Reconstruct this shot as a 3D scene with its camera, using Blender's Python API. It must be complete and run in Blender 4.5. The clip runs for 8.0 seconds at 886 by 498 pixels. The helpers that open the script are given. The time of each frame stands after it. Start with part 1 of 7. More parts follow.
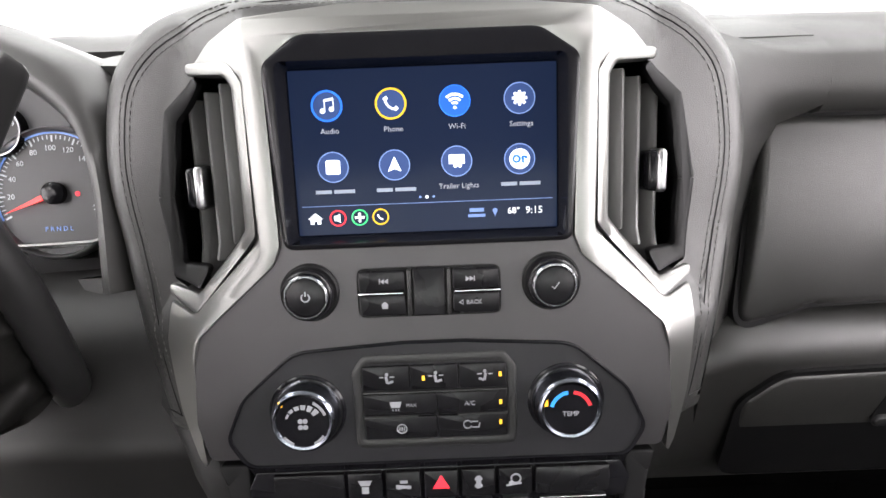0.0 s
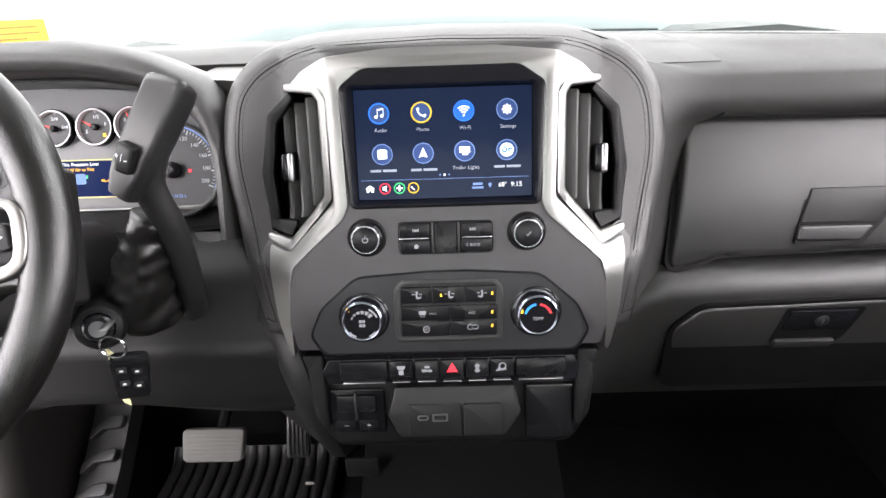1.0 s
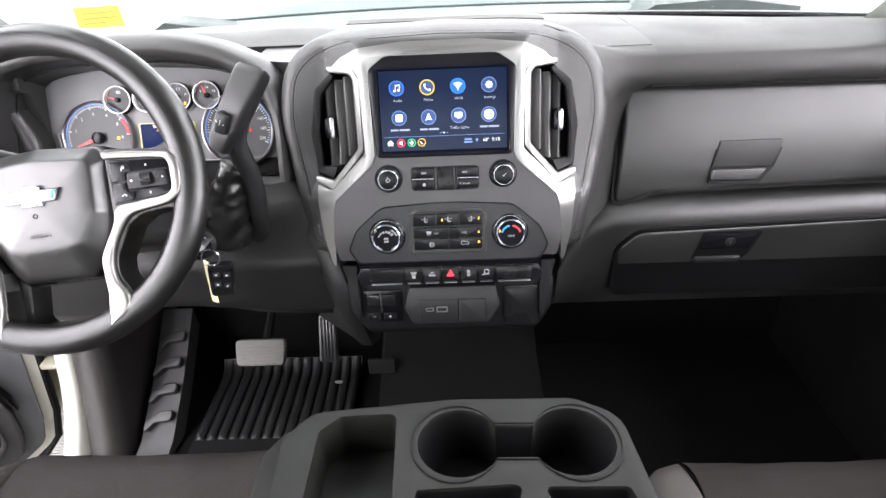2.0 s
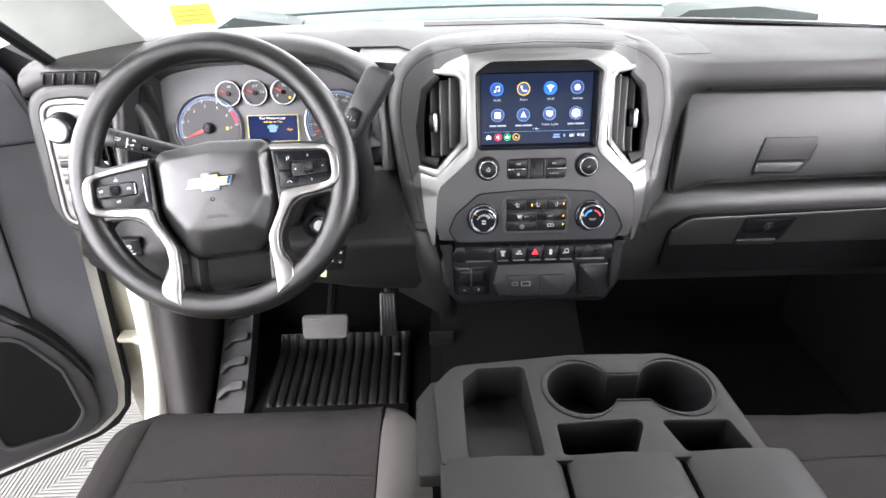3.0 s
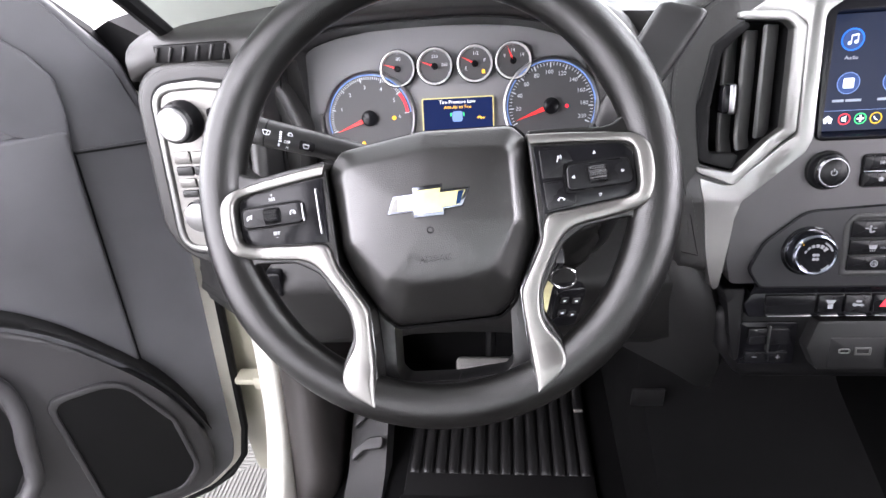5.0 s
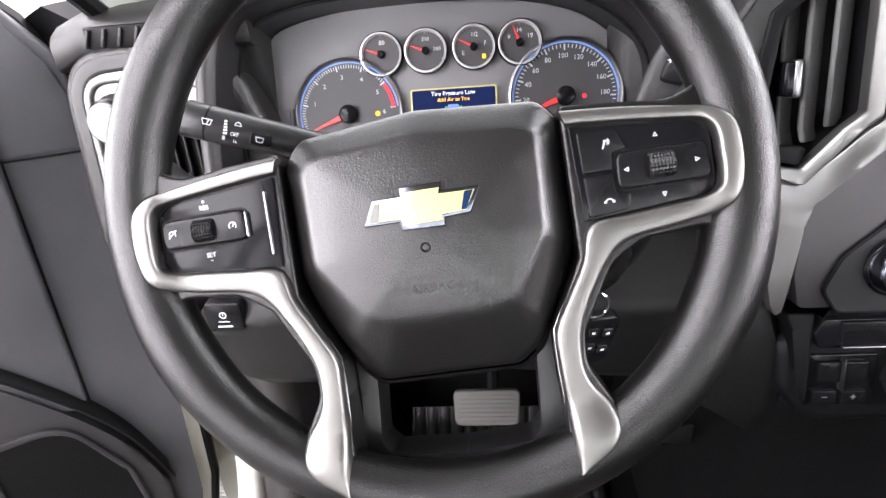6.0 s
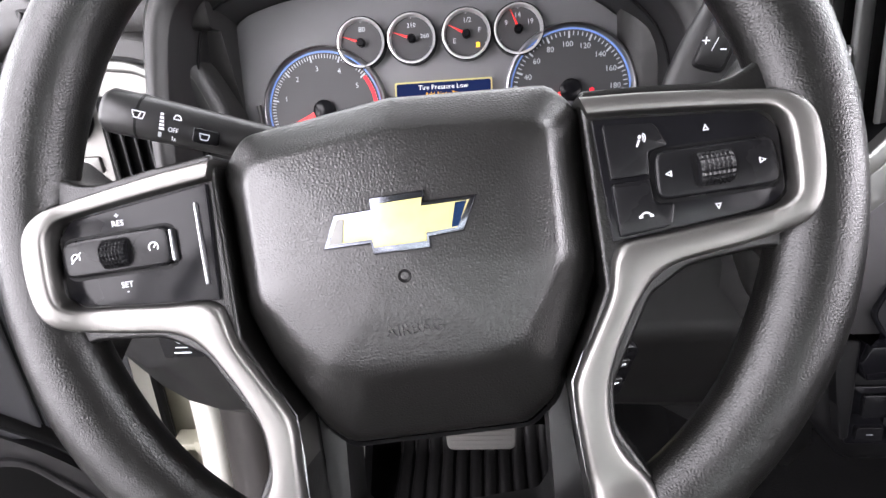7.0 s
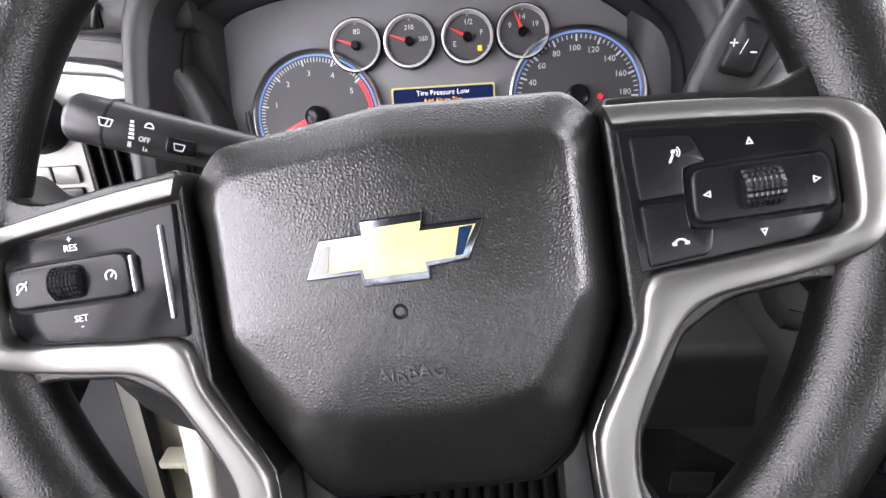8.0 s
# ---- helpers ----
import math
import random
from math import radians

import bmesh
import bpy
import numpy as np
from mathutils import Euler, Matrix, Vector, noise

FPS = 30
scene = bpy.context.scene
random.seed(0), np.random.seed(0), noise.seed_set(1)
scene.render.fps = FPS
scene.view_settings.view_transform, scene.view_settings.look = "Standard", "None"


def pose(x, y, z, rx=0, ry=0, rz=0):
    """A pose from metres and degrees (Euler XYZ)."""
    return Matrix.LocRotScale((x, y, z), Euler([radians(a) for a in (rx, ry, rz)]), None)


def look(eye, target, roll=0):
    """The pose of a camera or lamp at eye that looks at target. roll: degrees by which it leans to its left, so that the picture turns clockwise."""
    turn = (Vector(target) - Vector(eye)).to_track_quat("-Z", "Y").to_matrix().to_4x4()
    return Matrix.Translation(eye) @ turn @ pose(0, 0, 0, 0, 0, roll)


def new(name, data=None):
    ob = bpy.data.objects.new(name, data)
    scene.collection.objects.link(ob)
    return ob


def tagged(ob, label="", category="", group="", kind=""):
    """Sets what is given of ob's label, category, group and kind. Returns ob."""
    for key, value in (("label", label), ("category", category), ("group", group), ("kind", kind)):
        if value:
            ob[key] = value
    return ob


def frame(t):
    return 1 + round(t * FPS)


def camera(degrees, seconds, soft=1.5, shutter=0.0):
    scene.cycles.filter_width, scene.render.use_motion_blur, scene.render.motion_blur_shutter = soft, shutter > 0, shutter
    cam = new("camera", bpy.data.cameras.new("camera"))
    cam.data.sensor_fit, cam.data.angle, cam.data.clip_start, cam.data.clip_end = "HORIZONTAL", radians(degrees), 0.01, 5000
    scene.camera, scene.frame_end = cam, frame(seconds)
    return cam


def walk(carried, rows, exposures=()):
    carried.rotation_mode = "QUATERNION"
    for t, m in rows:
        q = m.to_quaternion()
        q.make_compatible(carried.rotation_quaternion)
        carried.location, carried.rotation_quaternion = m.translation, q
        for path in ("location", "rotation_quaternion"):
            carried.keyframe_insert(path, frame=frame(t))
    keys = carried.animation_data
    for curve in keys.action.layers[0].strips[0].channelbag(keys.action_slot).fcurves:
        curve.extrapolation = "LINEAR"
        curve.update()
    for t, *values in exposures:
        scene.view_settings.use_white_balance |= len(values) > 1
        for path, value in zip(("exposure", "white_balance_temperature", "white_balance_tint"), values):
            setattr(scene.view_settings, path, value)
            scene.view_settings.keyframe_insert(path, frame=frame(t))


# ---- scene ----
cam = camera(75.0, 8.0)
PATH = [
    (0, (-0.003, -0.024, 1.484), (-0.002, 1.802, 0.666), -2.2),
    (0.5, (-0.006, -0.113, 1.524), (-0.042, 1.703, 0.687), -2.2),
    (1, (-0.007, -0.21, 1.547), (-0.038, 1.585, 0.665), -2.1),
    (1.5, (0.003, -0.317, 1.571), (-0.032, 1.456, 0.647), -2.3),
    (1.7, (0.011, -0.362, 1.592), (-0.045, 1.388, 0.626), -2.7),
    (2.8, (-0.13, -0.542, 1.693), (-0.108, 1.147, 0.621), -1.6),
    (3, (-0.179, -0.535, 1.687), (-0.152, 1.16, 0.625), -1.1),
    (3.5, (-0.281, -0.478, 1.67), (-0.304, 1.218, 0.609), -1.5),
    (4, (-0.375, -0.417, 1.646), (-0.486, 1.278, 0.592), -2.9),
    (4.5, (-0.398, -0.323, 1.595), (-0.616, 1.364, 0.544), -5.0),
    (4.7, (-0.398, -0.287, 1.585), (-0.636, 1.391, 0.523), -5.5),
    (5.8, (-0.419, -0.146, 1.517), (-0.633, 1.567, 0.509), -5.7),
    (6, (-0.421, -0.131, 1.507), (-0.623, 1.584, 0.499), -5.7),
    (6.5, (-0.423, -0.089, 1.487), (-0.612, 1.63, 0.483), -5.5),
    (7, (-0.425, -0.063, 1.479), (-0.599, 1.66, 0.478), -5.3),
    (7.5, (-0.43, -0.044, 1.468), (-0.593, 1.682, 0.47), -5.0),
    (8, (-0.429, -0.031, 1.471), (-0.593, 1.701, 0.485), -5.0),
]
EXPOSURES = [(0.0, 0.28, 6750, 12), (1.0, 0.36, 6650, 12), (1.5, 0.48, 6520, 12), (3.0, 0.62, 6450, 13), (3.5, 0.56, 6380, 14), (4.5, 0.48, 6300, 15), (6.0, 0.26, 6500, 15), (7.0, 0.10, 6450, 15), (8.0, 0.04, 6400, 15)]
walk(cam, [(t, look(eye, target, roll)) for t, eye, target, roll in PATH], EXPOSURES)

# ---- light ----
world = bpy.data.worlds.new("booth_air")
world.use_nodes = True
world.node_tree.nodes["Background"].inputs[0].default_value = (0.9, 0.95, 1.0, 1)
world.node_tree.nodes["Background"].inputs[1].default_value = 0.008
scene.world = world


def strip_lamp(x, y, z, sx, sy, power, target=None):
    data = bpy.data.lights.new("booth_lamp", "AREA")
    data.shape, data.size, data.size_y, data.energy, data.color = "RECTANGLE", sx, sy, power, (0.975, 0.955, 1.0)
    ob = new("booth_lamp", data)
    ob.matrix_world = look((x, y, z), target or (x, y + 1e-4, 0))
    return ob


strip_lamp(0, 6.2, 2.3, 7.0, 2.6, 230, (0, 0, 1.9))
strip_lamp(0, 3.2, 3.9, 6.0, 2.0, 280)
strip_lamp(-4.35, -1.3, 2.1, 8.0, 2.0, 410, (0, -1.3, 1.8))
strip_lamp(4.35, -1.3, 2.5, 8.0, 1.8, 540, (0, -1.3, 2.2))
strip_lamp(0, -5.7, 2.2, 7.0, 2.8, 140, (0, 0, 1.7))
strip_lamp(-2.9, -1.9, 3.9, 2.2, 7.4, 620)
strip_lamp(2.7, -0.8, 3.9, 1.6, 7.0, 560)


# ---- materials ----
def mat(name, color, rough=0.5, metal=0.0, grain=0.0, grain_scale=700.0, kind="voronoi", vary=0.12, vary_scale=9.0, coat=0.0, emit=None, power=0.0, spec=0.5):
    """A Principled surface with fine relief (grain) and soft wear in tone and gloss (vary)."""
    m = bpy.data.materials.new(name)
    m.use_nodes = True
    nt = m.node_tree
    b = nt.nodes["Principled BSDF"]
    b.inputs["Roughness"].default_value = rough
    b.inputs["Metallic"].default_value = metal
    b.inputs["Coat Weight"].default_value = coat
    b.inputs["Specular IOR Level"].default_value = spec
    b.inputs["Base Color"].default_value = (*color, 1)
    co = nt.nodes.new("ShaderNodeTexCoord")
    if vary:
        big = nt.nodes.new("ShaderNodeTexNoise")
        big.inputs["Scale"].default_value, big.inputs["Detail"].default_value = vary_scale, 6
        nt.links.new(co.outputs["Object"], big.inputs["Vector"])
        ramp = nt.nodes.new("ShaderNodeMapRange")
        ramp.inputs["From Min"].default_value, ramp.inputs["From Max"].default_value = 0.3, 0.7
        ramp.inputs["To Min"].default_value, ramp.inputs["To Max"].default_value = 1 - vary, 1 + vary
        nt.links.new(big.outputs["Fac"], ramp.inputs["Value"])
        mul = nt.nodes.new("ShaderNodeVectorMath")
        mul.operation = "SCALE"
        mul.inputs[0].default_value = color
        nt.links.new(ramp.outputs["Result"], mul.inputs["Scale"])
        nt.links.new(mul.outputs["Vector"], b.inputs["Base Color"])
        rr = nt.nodes.new("ShaderNodeMath")
        rr.operation = "MULTIPLY"
        rr.inputs[1].default_value = rough
        nt.links.new(ramp.outputs["Result"], rr.inputs[0])
        nt.links.new(rr.outputs["Value"], b.inputs["Roughness"])
    if grain:
        if kind == "voronoi":
            fine = nt.nodes.new("ShaderNodeTexVoronoi")
            fine.feature = "DISTANCE_TO_EDGE"
            fine.inputs["Scale"].default_value = grain_scale
            out = fine.outputs["Distance"]
        elif kind == "weave":
            fine = nt.nodes.new("ShaderNodeTexWave")
            fine.inputs["Scale"].default_value, fine.inputs["Distortion"].default_value = grain_scale, 3.0
            out = fine.outputs["Fac"]
        elif kind == "brushed":
            fine = nt.nodes.new("ShaderNodeTexNoise")
            fine.inputs["Scale"].default_value = grain_scale
            st = nt.nodes.new("ShaderNodeMapping")
            st.inputs["Scale"].default_value = (1, 0.05, 1)
            nt.links.new(co.outputs["Object"], st.inputs["Vector"])
            out = fine.outputs["Fac"]
        else:
            fine = nt.nodes.new("ShaderNodeTexNoise")
            fine.inputs["Scale"].default_value, fine.inputs["Detail"].default_value = grain_scale, 4
            out = fine.outputs["Fac"]
        nt.links.new((st if kind == "brushed" else co).outputs["Vector" if kind == "brushed" else "Object"], fine.inputs["Vector"])
        bump = nt.nodes.new("ShaderNodeBump")
        bump.inputs["Strength"].default_value, bump.inputs["Distance"].default_value = grain, 0.0005
        nt.links.new(out, bump.inputs["Height"])
        nt.links.new(bump.outputs["Normal"], b.inputs["Normal"])
    if emit:
        b.inputs["Emission Color"].default_value = (*emit, 1)
        b.inputs["Emission Strength"].default_value = power
    return m


M = {}
M["pad"] = mat("black_grained_pad", (0.0155, 0.0153, 0.0146), 0.43, grain=0.42, grain_scale=820, spec=0.58)
M["deck"] = mat("dull_black_dash_skin", (0.0165, 0.0163, 0.0154), 0.52, grain=0.3, grain_scale=820, spec=0.36)
M["leather"] = mat("black_grained_wheel_skin", (0.0042, 0.0041, 0.0038), 0.30, grain=0.40, grain_scale=700, spec=0.50, vary=0.04, vary_scale=30)
M["hub"] = mat("black_grained_airbag_skin", (0.0065, 0.0063, 0.0059), 0.29, grain=0.40, grain_scale=680, spec=0.85, vary=0.05, vary_scale=30)
M["plastic"] = mat("dark_grey_moulded_plastic", (0.0105, 0.0105, 0.0107), 0.38, grain=0.15, grain_scale=1200)
M["satin"] = mat("satin_charcoal_panel", (0.066, 0.064, 0.066), 0.40, metal=0.8, vary=0.06)
M["knee"] = mat("dark_knee_plastic", (0.0050, 0.0050, 0.0050), 0.45, grain=0.2, grain_scale=1000, spec=0.35)
M["knee_panel"] = mat("black_knee_panel_plastic", (0.0078, 0.0076, 0.0074), 0.46, grain=0.2, grain_scale=1000, spec=0.28)
M["panel_dark"] = mat("satin_black_panel", (0.014, 0.014, 0.0155), 0.30, vary=0.06, spec=0.4)
M["black"] = mat("matt_black_plastic", (0.0038, 0.0038, 0.0041), 0.5, spec=0.16)
M["gloss"] = mat("gloss_black_plastic", (0.006, 0.006, 0.0072), 0.16, vary=0.05, spec=0.18)
M["button"] = mat("soft_black_button", (0.0065, 0.0065, 0.0073), 0.27, vary=0.06, spec=0.22)
M["silver"] = mat("satin_silver_paint", (0.235, 0.235, 0.228), 0.36, metal=0.95, vary=0.04, grain=0.05, grain_scale=2500, kind="noise")
M["nickel"] = mat("satin_nickel_trim", (0.20, 0.196, 0.187), 0.40, metal=1.0, vary=0.04, grain=0.05, grain_scale=2500, kind="noise")
M["knob_chrome"] = mat("smoked_knob_chrome", (0.19, 0.19, 0.20), 0.18, metal=1.0, vary=0.05, vary_scale=60)
M["knob_pale"] = mat("dull_silver_knob_face", (0.20, 0.20, 0.20), 0.42, metal=0.8, vary=0.05)
M["slat"] = mat("mid_grey_vent_slat", (0.075, 0.075, 0.074), 0.38, vary=0.05)
M["chrome"] = mat("bright_chrome", (0.72, 0.72, 0.74), 0.12, metal=1.0, vary=0.03)
M["steel"] = mat("dull_steel", (0.35, 0.35, 0.36), 0.3, metal=1.0, vary=0.1)
M["console"] = mat("grey_console_plastic", (0.0068, 0.0073, 0.0062), 0.52, grain=0.25, grain_scale=1000, spec=0.20)
M["cloth"] = mat("dark_grey_seat_cloth", (0.022, 0.0195, 0.0185), 0.9, grain=0.8, grain_scale=420, kind="weave", vary=0.18, spec=0.2)
M["bolster"] = mat("light_grey_seat_cloth", (0.060, 0.057, 0.052), 0.9, grain=0.7, grain_scale=900, kind="noise", vary=0.12, spec=0.2)
M["door"] = mat("charcoal_door_trim", (0.064, 0.065, 0.071), 0.48, grain=0.40, grain_scale=900)
M["door_low"] = mat("dark_charcoal_door_plastic", (0.027, 0.0265, 0.028), 0.5, grain=0.25, grain_scale=900)
M["dim_mark"] = mat("grey_printed_mark", (0.22, 0.225, 0.24), 0.5, vary=0)
M["carpet"] = mat("black_carpet", (0.0035, 0.0035, 0.0036), 0.95, grain=1.0, grain_scale=500, kind="noise", spec=0.1)
M["rubber"] = mat("black_rubber_mat", (0.0055, 0.0053, 0.0055), 0.40, grain=0.15, grain_scale=800, spec=0.32)
M["pedal"] = mat("worn_grey_pedal_rubber", (0.085, 0.082, 0.076), 0.6, grain=0.3, grain_scale=600, kind="noise")
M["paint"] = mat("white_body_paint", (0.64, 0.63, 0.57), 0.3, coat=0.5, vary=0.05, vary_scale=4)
# the same white paint, yellowish, with the door opening's shade in its colour
M["jamb"] = mat("shaded_yellowish_white_paint", (0.32, 0.31, 0.245), 0.35, coat=0.4, vary=0.12, vary_scale=7)
M["kick"] = mat("dark_brown_grey_plastic", (0.022, 0.0195, 0.018), 0.5, grain=0.25, grain_scale=900)
M["usb"] = mat("mid_grey_plastic", (0.0085, 0.0085, 0.0088), 0.45, spec=0.3, grain=0.15, grain_scale=1200)
M["pillar"] = mat("grey_green_pillar_fabric", (0.34, 0.36, 0.325), 0.8, grain=0.4, grain_scale=1200, kind="noise")
M["liner"] = mat("pale_grey_headliner", (0.42, 0.42, 0.40), 0.95, grain=0.4, grain_scale=900, kind="noise")
M["white"] = mat("booth_white_paint", (0.86, 0.86, 0.85), 0.7, vary=0.02, vary_scale=1)
M["booth_grey"] = mat("low_bounce_ceiling_grey", (0.36, 0.36, 0.36), 0.8, vary=0.04, vary_scale=1)
M["tile"] = mat("grey_garage_floor_tile", (0.115, 0.115, 0.105), 0.5, vary=0.12, vary_scale=6)
M["tile_slot"] = mat("dark_tile_slot", (0.085, 0.085, 0.078), 0.6)
M["yellow"] = mat("yellow_paper", (0.33, 0.24, 0.012), 0.6, vary=0.06)
M["yellow_ink"] = mat("dark_yellow_ink", (0.14, 0.09, 0.008), 0.6, vary=0)
M["mark"] = mat("white_printed_mark", (0.75, 0.77, 0.80), 0.5, vary=0)
M["stalk_mark"] = mat("soft_white_mark", (0.42, 0.43, 0.44), 0.5, vary=0)
M["dial_mark"] = mat("soft_lit_dial_mark", (0.42, 0.44, 0.46), 0.5, vary=0, emit=(0.85, 0.93, 1), power=0.16)
M["label_lit"] = mat("soft_lit_label", (0.1, 0.1, 0.1), 0.5, vary=0, emit=(0.72, 0.80, 1), power=0.5)
M["gold"] = mat("gold_badge_lacquer", (0.60, 0.54, 0.22), 0.40, metal=0.15, vary=0.1, vary_scale=120, coat=0.6)
M["dialring"] = mat("bright_dial_ring", (0.60, 0.60, 0.60), 0.30, metal=0.5, vary=0.02)
M["dialface"] = mat("dark_dial_face", (0.050, 0.050, 0.052), 0.5, vary=0.05)
M["bezelgrey"] = mat("grey_cluster_fascia", (0.17, 0.17, 0.175), 0.45, vary=0.06)
M["needle"] = mat("red_needle", (0.6, 0.02, 0.02), 0.4, vary=0, emit=(1, 0.03, 0.03), power=0.8)
M["lit_white"] = mat("lit_white_mark", (0.8, 0.85, 0.9), 0.5, vary=0, emit=(0.85, 0.93, 1), power=0.55)
M["lit_blue"] = mat("lit_blue_ring", (0.15, 0.25, 0.55), 0.5, vary=0, emit=(0.25, 0.45, 1), power=0.28)
M["lit_amber"] = mat("lit_amber_mark", (0.8, 0.4, 0.02), 0.5, vary=0, emit=(1, 0.5, 0.03), power=0.9)
M["lit_red"] = mat("lit_red_mark", (0.7, 0.02, 0.03), 0.5, vary=0, emit=(1, 0.02, 0.05), power=0.7)
M["lit_green"] = mat("lit_green_mark", (0.02, 0.5, 0.15), 0.5, vary=0, emit=(0.03, 0.8, 0.25), power=0.5)
M["blue_mark"] = mat("blue_temperature_mark", (0.02, 0.25, 0.75), 0.4, vary=0)
M["red_mark"] = mat("red_temperature_mark", (0.6, 0.02, 0.03), 0.4, vary=0)
M["dark_chrome"] = mat("dark_chrome_edge", (0.16, 0.17, 0.20), 0.2, metal=1.0, vary=0.03)
# colour of a reflection painted on the chrome badge
M["blue_reflex"] = mat("blue_badge_reflex", (0.03, 0.08, 0.22), 0.15, metal=0.8, vary=0)
M["tag"] = mat("cream_paper_tag", (0.52, 0.49, 0.27), 0.7, vary=0.1, vary_scale=60)
M["thread"] = mat("grey_stitch_thread", (0.07, 0.069, 0.067), 0.8, vary=0)
M["ceramic"] = mat("black_glass_edge", (0.008, 0.008, 0.009), 0.2, vary=0)
M["footrest"] = mat("grey_ribbed_footrest", (0.024, 0.0235, 0.0235), 0.5, grain=0.2, grain_scale=900)


def glass_mat(name, tint=(0.93, 0.97, 0.95)):
    m = bpy.data.materials.new(name)
    m.use_nodes = True
    nt = m.node_tree
    nt.nodes.remove(nt.nodes["Principled BSDF"])
    clear, shine, mix = nt.nodes.new("ShaderNodeBsdfTransparent"), nt.nodes.new("ShaderNodeBsdfGlossy"), nt.nodes.new("ShaderNodeMixShader")
    clear.inputs["Color"].default_value = (*tint, 1)
    shine.inputs["Roughness"].default_value = 0.008
    mix.inputs["Fac"].default_value = 0.04
    nt.links.new(clear.outputs["BSDF"], mix.inputs[1])
    nt.links.new(shine.outputs["BSDF"], mix.inputs[2])
    nt.links.new(mix.outputs["Shader"], nt.nodes["Material Output"].inputs["Surface"])
    return m


# white truck paint; the backlit bonnet's shade is put into this greyer tone
M["bonnet"] = mat("shaded_white_bonnet_paint", (0.17, 0.20, 0.20), 0.35, coat=0.3, vary=0.05, vary_scale=3)
M["cowl"] = mat("pale_grey_cowl", (0.085, 0.102, 0.100), 0.5, vary=0.08)
M["cowl_dark"] = mat("dull_green_black_cowl", (0.028, 0.036, 0.034), 0.6, vary=0.15)
M["glass"] = glass_mat("tinted_car_glass")


def screen_mat(name, low, high, power):
    """A lit display: dark at its edge, brighter and bluer across its upper middle."""
    m = bpy.data.materials.new(name)
    m.use_nodes = True
    nt = m.node_tree
    b = nt.nodes["Principled BSDF"]
    b.inputs["Base Color"].default_value, b.inputs["Roughness"].default_value = (0.004, 0.005, 0.008, 1), 0.12
    b.inputs["Specular IOR Level"].default_value = 0.07
    co = nt.nodes.new("ShaderNodeTexCoord")
    grad = nt.nodes.new("ShaderNodeTexGradient")
    grad.gradient_type = "SPHERICAL"
    mp = nt.nodes.new("ShaderNodeMapping")
    mp.inputs["Location"].default_value, mp.inputs["Scale"].default_value = (-1.0, -0.9, 0), (2.0, 1.7, 1)
    nt.links.new(co.outputs["Generated"], mp.inputs["Vector"])
    nt.links.new(mp.outputs["Vector"], grad.inputs["Vector"])
    ramp = nt.nodes.new("ShaderNodeValToRGB")
    ramp.color_ramp.elements[0].color, ramp.color_ramp.elements[1].color = (*low, 1), (*high, 1)
    nt.links.new(grad.outputs["Fac"], ramp.inputs["Fac"])
    nt.links.new(ramp.outputs["Color"], b.inputs["Emission Color"])
    b.inputs["Emission Strength"].default_value = power
    return m


M["screen"] = screen_mat("lit_blue_display", (0.008, 0.016, 0.045), (0.024, 0.120, 0.45), 1.0)
M["dic"] = screen_mat("lit_driver_display", (0.01, 0.02, 0.09), (0.015, 0.04, 0.16), 1.0)


# ---- building tools ----
def plane_matrix(origin, lean, turn=0.0):
    """Axes on a leaning face: x to the right, y up along it, z out of it towards the seats."""
    a, b = radians(lean), radians(turn)
    u = Vector((math.cos(b), math.sin(b), 0))
    v = Vector((-math.sin(b), math.cos(b), 0)) * math.sin(a) + Vector((0, 0, 1)) * math.cos(a)
    n = u.cross(v)
    m = Matrix((u, v, n)).transposed().to_4x4()
    m.translation = origin
    return m


def thing(name, m, label, category, group="", kind=""):
    ob = new(name)
    ob.empty_display_size = 0.02
    ob.matrix_world = m
    return tagged(ob, label, category, group, kind)


def finish(bm, name, material, smooth=38):
    bmesh.ops.recalc_face_normals(bm, faces=bm.faces)
    me = bpy.data.meshes.new(name)
    bm.to_mesh(me)
    bm.free()
    me.materials.append(M[material])
    if smooth:
        me.shade_smooth()
        me.set_sharp_from_angle(angle=radians(smooth))
    return me


def part(name, bm, material, parent, label="", smooth=38):
    ob = new(name, finish(bm, name, material, smooth))
    ob.parent = parent
    return tagged(ob, label)


def solid(name, bm, material, label, category, m=None, kind="", group="", smooth=38):
    ob = new(name, finish(bm, name, material, smooth))
    if m:
        ob.matrix_world = m
    return tagged(ob, label, category, group, kind)


def fillet(pts, r=0.0, n=4):
    """The outline with its corners rounded. A point may carry its own radius."""
    out = []
    k = len(pts)
    for i in range(k):
        p = Vector(pts[i][:2])
        rad = pts[i][2] if len(pts[i]) > 2 else r
        a, b = Vector(pts[i - 1][:2]), Vector(pts[(i + 1) % k][:2])
        if rad <= 0:
            out.append((p.x, p.y))
            continue
        da, db = a - p, b - p
        half = da.angle(db) / 2
        cut = min(rad / max(math.tan(half), 1e-3), da.length * 0.48, db.length * 0.48)
        s, e = p + da.normalized() * cut, p + db.normalized() * cut
        for j in range(n + 1):
            t = j / n
            q = s * (1 - t) ** 2 + p * 2 * t * (1 - t) + e * t * t
            out.append((q.x, q.y))
    return out


